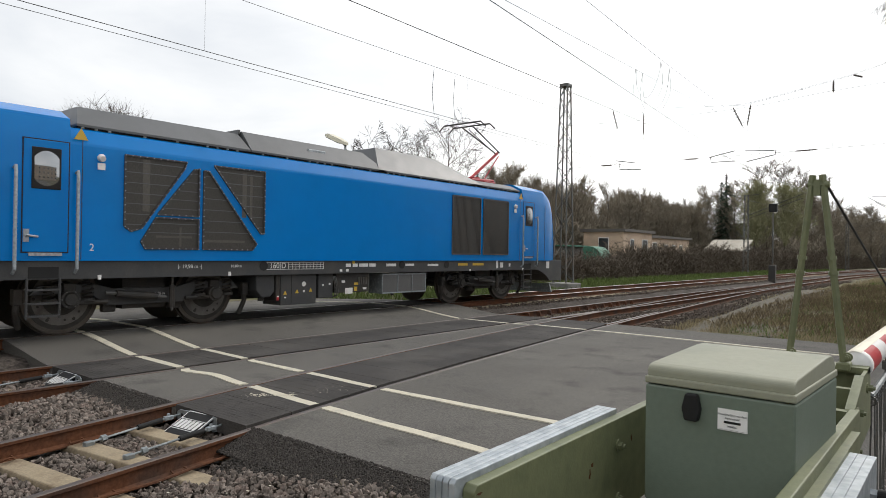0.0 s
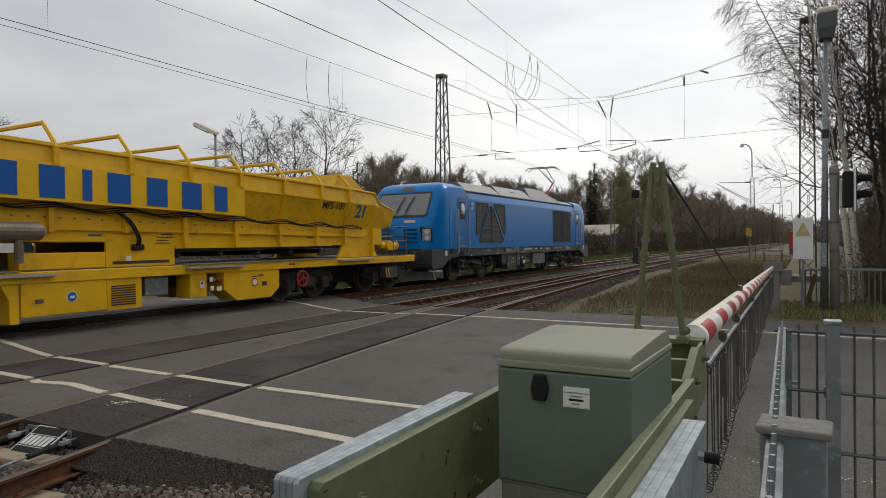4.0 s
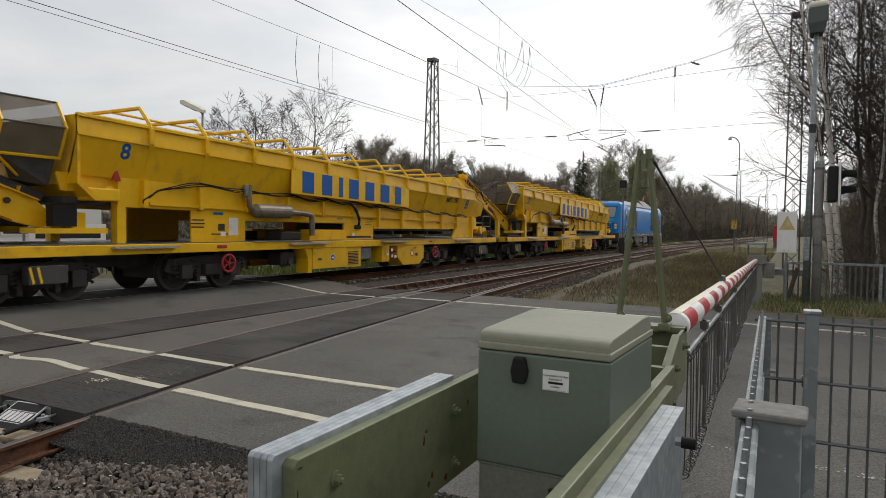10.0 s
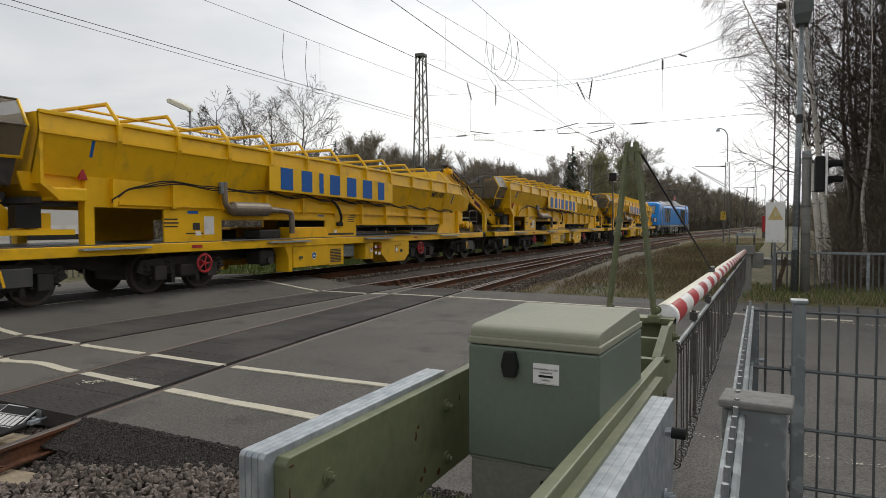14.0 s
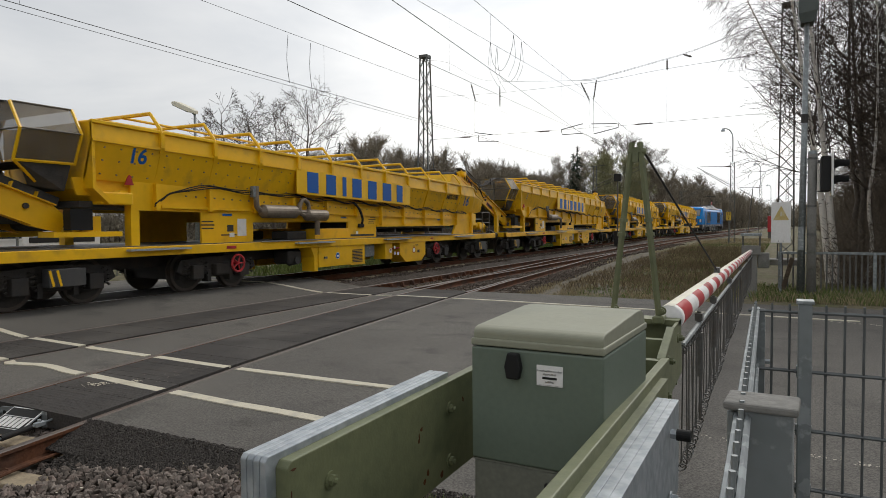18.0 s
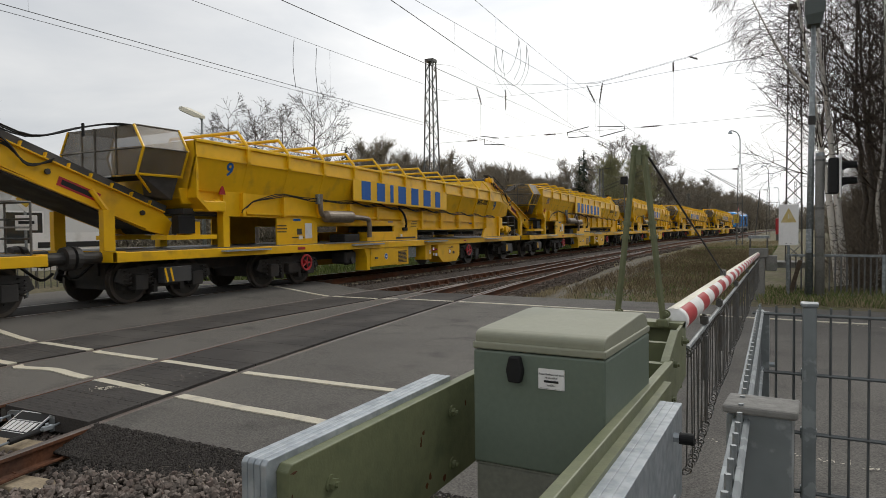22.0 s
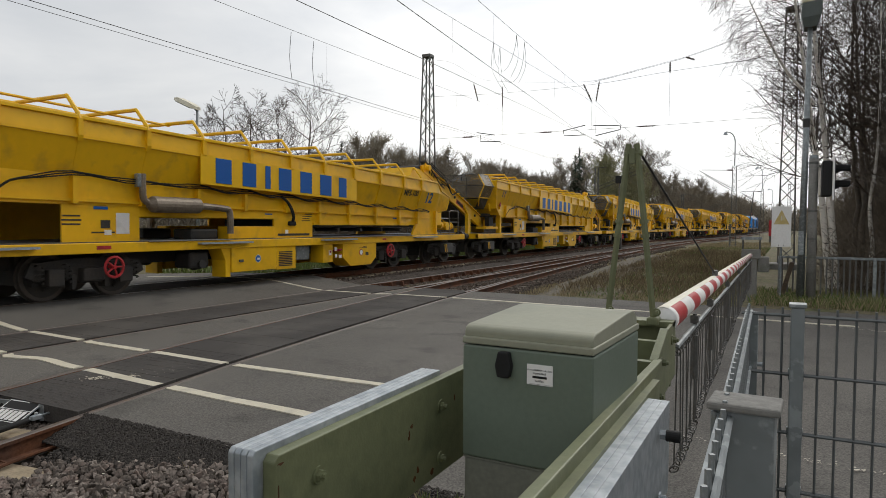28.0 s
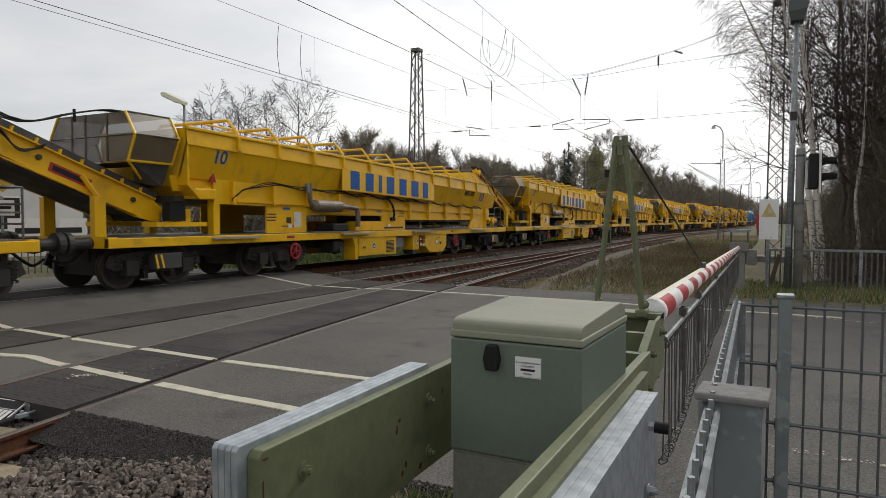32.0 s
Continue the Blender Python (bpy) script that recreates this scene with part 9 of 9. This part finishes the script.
def build_stones():
    """Loose ballast near the crossing: individual crushed stones."""
    r = random.Random(6)
    base = []
    for k in range(12):
        bm = bmesh.new()
        for q in range(14):
            d = Vector((r.gauss(0, 1), r.gauss(0, 1), r.gauss(0, 1))).normalized()
            bm.verts.new((d.x * 1.1, d.y * 0.85, d.z * 0.62))
        hull = bmesh.ops.convex_hull(bm, input=bm.verts[:])
        bmesh.ops.delete(bm, geom=[v for v in bm.verts if not v.link_faces], context="VERTS")
        bm.verts.index_update()
        base.append(([tuple(v.co) for v in bm.verts], [[v.index for v in f.verts] for f in bm.faces]))
        bm.free()
    def heap(name, label, n, x0, x1, y0, y1, size, zf, keep, mat="stone", tilt=6.0):
        verts, faces = [], []
        k = 0
        while k < n:
            x, y = r.uniform(x0, x1), r.uniform(y0, y1)
            if not keep(x, y):
                continue
            k += 1
            vs, fs = base[r.randrange(12)]
            s = size * r.uniform(0.55, 1.35)
            m = (Matrix.Translation((x, y, zf(x, y) + s * 0.25)) @ Euler((r.uniform(0, tilt), r.uniform(0, tilt), r.uniform(0, 6))).to_matrix().to_4x4())
            i = len(verts)
            verts += [tuple(m @ Vector((a * s, b * s, c * s))) for a, b, c in vs]
            faces += [[i + q for q in f] for f in fs]
        me = bpy.data.meshes.new(name)
        me.from_pydata(verts, [], faces)
        me.materials.append(M[mat])
        tagged(new(name, me), label, "ballast", kind="stuff")
    def bed(x, y):
        return -0.185
    def on_sleeper(x, y):
        v = (y - (x - branch_x(y)) * math.tan(radians(8)) + 20) / 0.63
        return abs(v - round(v)) * 0.63 < 0.14
    heap("ballast_stones", "grey crushed stones beside the near rail", 18000, -8.3, -1.2, -1.2, 3.72, 0.030, lambda x, y: (-0.215 if abs(x - branch_x(y)) < 1.1 else -0.19) + (min(0.12, max(0, (x + 5.2) * 0.07))),
         lambda x, y: (abs(x - branch_x(y)) > 0.84 or abs(x - branch_x(y)) < 0.66) and (abs(x - branch_x(y)) > 1.2 or not on_sleeper(x, y)) and x < -1.9 + 0.8 * noise.noise(Vector((x, y, 3))) + 0.5 * r.random() and y > -0.6 + 0.6 * noise.noise(Vector((x * 0.8, y, 6))) - 0.6 * r.random())
    heap("ballast_stones", "grey crushed stones between the tracks", 4200, -13.0, -8.2, 0.8, 3.7, 0.04, lambda x, y: -0.17 + (0.1 if x < -11.3 else 0), lambda x, y: abs(abs(x - X_M) - 0.75) > 0.09)
    heap("ballast_stones", "brown crushed stones beyond the crossing", 12500, -12.2, -5.2, 15.2, 27, 0.042, lambda x, y: -0.19 + (0.1 if x < -11.3 else 0), lambda x, y: abs(abs(x - X_M) - 0.75) > 0.1 and abs(abs(x - branch_x(y)) - 0.75) > 0.1 and x < branch_x(y) + 2.3, "stone_brown")
    heap("ballast_stones", "brown crushed stones of the main line", 9000, -14.9, -11.3, 15.2, 40, 0.042, lambda x, y: 0.0 - 0.2 * max(0, abs(x - X_T) - 1.5), lambda x, y: abs(abs(x - X_T) - 0.75) > 0.1, "stone_brown")
    heap("ballast_stones", "brown crushed stones along the far line", 9000, -15.2, -5.4, 27, 62, 0.055, lambda x, y: (0.0 if x < -11.4 else -0.19) - 0.2 * max(0, abs(x - X_T) - 1.5) * (x < -11.4), lambda x, y: abs(abs(x - X_T) - 0.75) > 0.1 and abs(abs(x - X_M) - 0.75) > 0.1 and x < branch_x(y) + 1.9, "stone_brown")
    heap("gravel", "pale brown gravel below the barrier machine", 3500, -2.6, -0.42, 0.6, 3.5, 0.016, lambda x, y: -0.04, lambda x, y: True)
    heap("tarry_gravel", "dark tarry gravel at the asphalt edge", 30000, -5.1, -1.6, 2.95, 3.70, 0.0115, lambda x, y: -0.010 - max(0, (3.66 - y)) * 0.25, lambda x, y: x > branch_x(y) + 0.80 and y > 3.26 + 0.22 * noise.noise(Vector((x * 1.5, 0, 8))) - 0.3 * r.random() ** 3 and (y < 3.6 or r.random() < 0.5), "tar")
    heap("tarry_gravel", "dark tarry gravel beside the near rail", 3500, -5.5, -4.8, 3.22, 3.66, 0.0125, lambda x, y: 0.002 - max(0, (3.66 - y)) * 0.26, lambda x, y: branch_x(y) + 0.76 < x < branch_x(y) + 1.2, "tar")
    heap("tarry_gravel", "dark tarry gravel at the asphalt edge between the tracks", 9000, -8.8, -6.95, 3.3, 3.70, 0.0125, lambda x, y: -0.010 - max(0, (3.66 - y)) * 0.33, lambda x, y: X_M + 0.82 < x < branch_x(y) - 0.82 and (y < 3.6 or r.random() < 0.5), "tar")
    heap("ballast_stones", "brown crushed stones against the asphalt edge", 1300, -8.8, -6.95, 2.6, 3.52, 0.033, lambda x, y: -0.13 + 0.05 * (y - 3.2), lambda x, y: X_M + 0.85 < x < branch_x(y) - 0.85)


def build_edges():
    """Crumbled asphalt shoulder sloping to the ballast."""
    bm = bmesh.new()
    xs = frange(-12.0, 0.5, 90)
    g = []
    for x in xs:
        w = 0.30 + 0.12 * noise.noise(Vector((x * 1.3, 0, 0))) + (0.12 if x > -5.3 else 0)
        g.append([bm.verts.new((x, ROAD0 + 0.03, road_z(x) - 0.004)), bm.verts.new((x, ROAD0 - w * 0.4, road_z(x) - 0.095)), bm.verts.new((x, ROAD0 - w, -0.20))])
    for A, C in zip(g, g[1:]):
        x = (A[0].co.x + C[0].co.x) / 2
        if -0.84 < x - branch_x(3.5) < 0.82 or abs(x - X_M) < 0.84 or x < -10.35:
            continue
        for i in range(2):
            bm.faces.new((A[i], A[i + 1], C[i + 1], C[i]))
    bmesh.ops.recalc_face_normals(bm, faces=bm.faces[:])
    tagged(part("shoulder", bm, "asphalt_dark", smooth=True), "dark crumbled asphalt shoulder of the road", "road", kind="structure")
    bm = bmesh.new()
    sheet(bm, frange(-0.42, 14, 30), frange(-8, ROAD0 + 0.02, 22), lambda x, y: -0.012 + 0.006 * noise.noise(Vector((x, y, 2))))
    tagged(part("footway", bm, "asphalt"), "grey asphalt footway beside the crossing", "pavement", kind="structure")
    bm = bmesh.new()
    sheet(bm, frange(-6.0, -3.7, 8), frange(15.3, 40, 40), lambda x, y: soil_z(x, y) + 0.03 + 0.02 * noise.noise(Vector((x * 2, y * 2, 4))))
    for v in bm.verts:
        v.co.x += branch_x(v.co.y) + 8.1 - 0.02 * (v.co.y - 15)
    tagged(part("gravel_path", bm, "sand", smooth=True), "pale sandy gravel strip beside the branch track", "ground", kind="structure")


def house(name, label, x0, x1, y0, y1, h, mat, roof_mat, windows, flat=True):
    hs = thing(name, label, "building")
    part("wall", B(x0, x1, y0, y1, -0.3, h, bev=0.02), mat, hs)
    if flat:
        part("roof", B(x0 - 0.3, x1 + 0.3, y0 - 0.3, y1 + 0.3, h, h + 0.28), roof_mat, hs)
    else:
        bm = bmesh.new()
        c = (x0 + x1) / 2
        prism(bm, [(x0 - 0.4, h), (x1 + 0.4, h), (c, h + 2.4)], "y", y0 - 0.4, y1 + 0.4)
        part("roof", bm, roof_mat, hs)
    for face, a, z, w, hh in windows:
        if face == "s":
            fr = part("window", B(a - w / 2, a + w / 2, y0 - 0.04, y0 + 0.02, z, z + hh), "white", hs)
            part("pane", B(a - w / 2 + 0.07, a + w / 2 - 0.07, y0 - 0.05, y0, z + 0.07, z + hh - 0.07), "dark_glass", fr)
        else:
            fr = part("window", B(x1 - 0.02, x1 + 0.04, a - w / 2, a + w / 2, z, z + hh), "white", hs)
            part("pane", B(x1, x1 + 0.05, a - w / 2 + 0.07, a + w / 2 - 0.07, z + 0.07, z + hh - 0.07), "dark_glass", fr)
    return hs


def build_buildings():
    house("cream_house", "flat-roofed cream house behind the hedge", -32.5, -28, 63.5, 71, 4.1, "wall_cream", "roofing", [("s", -30.2, 1.9, 1.2, 1.6), ("e", 65.6, 2.2, 1.0, 1.2), ("e", 69.0, 2.2, 1.5, 1.2)])
    house("brick_annexe", "low pinkish annexe beside the cream house", -33, -28.6, 71.3, 85, 3.7, "wall_cream", "roofing", [("e", 73.4, 1.2, 1.5, 2.0), ("e", 77, 1.6, 1.1, 1.4), ("e", 79.5, 1.6, 1.1, 1.4), ("e", 82, 1.6, 1.1, 1.4)])
    house("white_house", "white rendered house behind a budding tree", -29.8, -26.2, 104, 112, 6.4, "wall_white", "roofing", [("e", 108, 3.4, 1.1, 1.3)])
    sh = thing("lean_to", "low shed with a pale sloping roof", "shed")
    part("wall", B(-27.4, -22.9, 87.4, 91.2, -0.2, 2.6), "roofing", sh)
    bm = bmesh.new()
    prism(bm, [(86.6, 2.5), (91.4, 3.95), (91.4, 3.8), (86.6, 2.35)], "x", -27.4, -22.5)
    part("roof", bm, "pale_roof", sh)
    tb = thing("timber_store", "dark slatted timber store beside the far track", "shed", at=pose(-20.2, 109, -0.2))
    for k in range(12):
        part("slat", B(-0.05, 0.05, k * 1.15, k * 1.15 + 0.75, 0, 2.5 - 0.035 * k, bev=0.01), "wood_sleeper", tb)
    part("back_wall", B(-1.4, -1.3, -0.2, 13.6, 0, 2.2), "wood_sleeper", tb)
    part("roof", B(-1.6, 0.25, -0.4, 13.8, 2.52, 2.62), "roofing", tb)
    ts = thing("tarpaulin_shed", "garden shed under a green tarpaulin", "shed", at=pose(-25.2, 51.2, 0))
    part("frame", B(-1.0, 0.9, -0.9, 0.9, -0.2, 1.6), "roofing", ts)
    bm = loft([[(math.cos(a) * 1.1, y, 1.4 + math.sin(a) * 1.0) for a in frange(0, math.pi, 8)] + [(-1.1, y, 0.2), (1.1, y, 0.2)] for y in (-1.0, 0, 1.0)])
    part("cover", bm, "tarp", ts, "green tarpaulin cover")
    ts2 = thing("garden_shed", "weathered garden shed with teal roof", "shed", at=pose(-26.5, 46.2, 0))
    part("wall", B(-1.8, 1.8, -1.5, 1.9, -0.2, 2.3), "roofing", ts2)
    part("roof", B(-2.1, 2.1, -1.8, 2.2, 2.3, 2.42), "tarp", ts2)
    # white commercial building and yard behind the main track
    bl = house("white_building", "long white single-storey building beyond the tracks", -40, -27.5, -12, 19, 3.6, "wall_white", "roofing", [("e", -8, 1.2, 1.6, 1.4), ("e", -3, 1.2, 1.6, 1.4), ("e", 4, 1.2, 1.6, 1.4), ("e", 11, 1.2, 1.6, 1.4), ("e", 15.5, 1.2, 1.6, 1.4)])
    # the block whose front is mirrored in the cab windows, across the street behind the viewer
    apt = house("apartment_block", "cream apartment block across the street", 34, 44, -34, 30, 9.0, "wall_cream", "roofing", [])
    for y in range(-31, 30, 4):
        for z in (1.2, 4.1, 7.0):
            fr = part("window", B(33.94, 34.02, y - 0.7, y + 0.7, z, z + 1.4), "white", apt)
            part("pane", B(33.92, 34.0, y - 0.6, y + 0.6, z + 0.1, z + 1.3), "dark_glass", fr)
    # yard railing, posters and bins seen below the wagons
    f = thing("yard_fence", "dark bar fence in front of the white building", "fence", at=pose(-20.6, -6, -0.3))
    part("top_rail", B(-0.02, 0.02, 0, 24, 1.25, 1.30), "steel", f)
    part("low_rail", B(-0.02, 0.02, 0, 24, 0.2, 0.25), "steel", f)
    me = mesh_from(B(-0.012, 0.012, -0.012, 0.012, 0.0, 1.3), "bar", "steel")
    for k in range(120):
        ob = new("bar", me)
        ob.parent = f
        ob.matrix_basis = pose(0, k * 0.2, 0)
    for y0, w, z0, hh, mat in ((1.5, 2.4, 0.5, 1.6, "white"), (6.5, 2.2, 0.6, 1.3, "pale_mark"), (12.0, 2.6, 0.5, 1.2, "white")):
        bn = thing("notice_board", "pale advertising banner on the yard fence", "banner", "yard banners", at=pose(-20.9, y0, 0.0))
        part("sheet", B(-0.03, 0.0, 0, w, z0, z0 + hh), mat, bn)
        part("print_bar", B(0, 0.006, 0.2, w - 0.2, z0 + hh * 0.6, z0 + hh * 0.75), "void", bn)
        part("print_bar", B(0, 0.006, 0.2, w - 0.7, z0 + hh * 0.3, z0 + hh * 0.42), "tarp", bn)
        part("leg", B(-0.03, 0.0, 0.1, 0.15, -0.3, z0), "steel", bn)
        part("leg", B(-0.03, 0.0, w - 0.15, w - 0.1, -0.3, z0), "steel", bn)
    ps = thing("priority_sign", "yellow and white diamond road sign over a white plate", "sign", at=pose(-17.9, 10.15, -0.15))
    part("post", rod(bmesh.new(), (0, 0, 0), (0, 0, 3.0), 0.035, n=10), "zinc_dull", ps)
    dm = part("diamond", B(-0.25, 0.25, -0.012, 0.012, -0.25, 0.25, bev=0.01), "white", ps)
    dm.matrix_basis = Matrix.Translation((0.04, 0, 2.75)) @ pose(0, 0, 0, 0, 0, 60) @ pose(0, 0, 0, 0, 45, 0)
    part("diamond_face", B(-0.16, 0.16, -0.016, -0.008, -0.16, 0.16), "amber", dm)
    pl = part("plate", B(-0.25, 0.25, -0.012, 0.012, -0.2, 0.2, bev=0.006), "white", ps)
    pl.matrix_basis = pose(0.04, 0, 2.12, 0, 0, 60)
    part("bend_mark", B(-0.18, 0.18, -0.016, -0.008, -0.03, 0.05), "void", pl)
    # signal relay post beside the main track
    sb = thing("track_signal", "small dark square signal on a thin post", "signal", at=pose(-11.2, 50.6, 0.0))
    part("post", rod(bmesh.new(), (0, 0, 0), (0, 0, 4.95), 0.05, n=8), "mast", sb)
    part("box", B(-0.27, 0.27, -0.15, 0.15, 4.92, 5.5, bev=0.03), "void", sb)
    part("base", B(-0.22, 0.22, -0.2, 0.2, -0.1, 1.15, bev=0.03), "black", sb)
    rc = thing("red_container", "red container far along the line", "container", at=pose(-0.9, 80, -0.2))
    part("body", B(-0.55, 0.55, -1, 1, 0.9, 2.6, bev=0.04), "red", rc)
    part("stand", B(-0.5, 0.5, -0.9, 0.9, 0.0, 0.9), "roofing", rc)


def build_chips():
    """Flaked remains of old road paint, and pale grit on the rubber deck."""
    r = random.Random(41)
    def chips(label, n, a, b, w, z, size):
        verts, faces = [], []
        for k in range(n):
            f = r.random()
            x = a[0] + (b[0] - a[0]) * f + r.gauss(0, w)
            y = a[1] + (b[1] - a[1]) * f + r.gauss(0, w)
            s = size * r.uniform(0.3, 1.4)
            i = len(verts)
            m = r.randint(4, 6)
            verts += [(x + s * r.uniform(0.5, 1.2) * math.cos(2 * math.pi * q / m), y + s * r.uniform(0.3, 0.9) * math.sin(2 * math.pi * q / m), z + 0.001 * k / n) for q in range(m)]
            faces.append(list(range(i, i + m)))
        me = bpy.data.meshes.new("paint_flakes")
        me.from_pydata(verts, [], faces)
        me.materials.append(M["line"])
        tagged(new("paint_flakes", me), label, "road marking", kind="stuff")
    chips("flaked remains of a white line on the footway", 260, (-0.75, 5.57), (3.2, 5.0), 0.03, 0.008, 0.012)
    chips("flaked remains of a white line on the carriageway", 160, (-0.75, 13.45), (3.0, 12.3), 0.04, 0.008, 0.02)
    chips("worn white paint smear on the rubber deck", 120, (-6.66, 4.42), (-6.24, 4.80), 0.035, 0.0135, 0.016)
    chips("white grit scattered on the rubber deck", 70, (-6.2, 5.0), (-6.1, 5.5), 0.14, 0.0135, 0.007)
    chips("white grit scattered on the ballast stones", 40, (-5.0, 2.3), (-2.8, 2.9), 0.35, -0.09, 0.012)


def build_litter():
    r = random.Random(8)
    t = thing("paper_scrap", "crumpled white paper scrap lying on the verge", "litter", at=pose(-4.74, 16.31, -0.1))
    bm = bmesh.new()
    bmesh.ops.create_icosphere(bm, subdivisions=2, radius=0.075)
    for v in bm.verts:
        v.co *= r.uniform(0.55, 1.2)
        v.co.z *= 0.8
    part("paper", bm, "white", t)


M["weed"] = material("dead_weed", (0.165, 0.128, 0.078), 0.95, spec=0.2, spread=0.4)
M["ochre"] = material("faded_ochre", (0.50, 0.38, 0.14), 0.6, grain=0.05, stain=(0.58, 0.5, 0.3), stain_scale=6)
M["pale_mark"] = material("pale_print", (0.55, 0.52, 0.42), 0.6, grain=0.05)
M["dark_red"] = material("unlit_red_lens", (0.08, 0.01, 0.01), 0.2, rough_var=0)
M["ceramic"] = material("brown_insulator", (0.07, 0.045, 0.035), 0.35, rough_var=0.05)
M["tar"] = material("tarry_stone", (0.050, 0.044, 0.039), 0.9, spec=0.25, spread=0.45)
build_signs()
build_overhead()
build_edges()
build_buildings()
build_trees()
build_grass()
build_stones()
build_chips()
build_litter()


# ---- motion of the train ----
S_KEYS = [(0.0, -10.15), (1.0, -5.7), (2.0, -1.18), (2.5, 1.1), (4.0, 8.3), (6.0, 18.3), (9.0, 33.9), (13.0, 56.05), (17.0, 79.5), (20.5, 101.2), (24.0, 123.8), (27.5, 147.5), (30.8, 170.95), (32.0, 179.73)]


def run_at(t):
    return smooth_keys(S_KEYS, t) if t > 0 else S_KEYS[0][1]


def on_track(y):
    """Pose of a vehicle whose middle has come to y along the main track."""
    slope = (bend(y + 6) - bend(y - 6)) / 12
    return pose(X_T + 0.5 * (bend(y + 6) + bend(y - 6)), y, Z_T, 0, 0, -math.degrees(math.atan(slope)))


def motions():
    """Every vehicle runs on the main track, gathering speed, and its wheels turn."""
    for k, ob in enumerate(train):
        off = 21.4 if k == 0 else -22.9 * (k - 1)
        walk(ob, [(0.5 * k, on_track(run_at(0.5 * k) + off)) for k in range(65)])
    for ob, y, r in wheelsets:
        rows = []
        a, t = 0.0, 0.0
        s0 = S_KEYS[0][1]
        while t <= 32.0001:
            rows.append((t, pose(0, y, r, -math.degrees((run_at(t) - s0) / r), 0, 0)))
            t += 0.1
        walk(ob, rows)


motions()
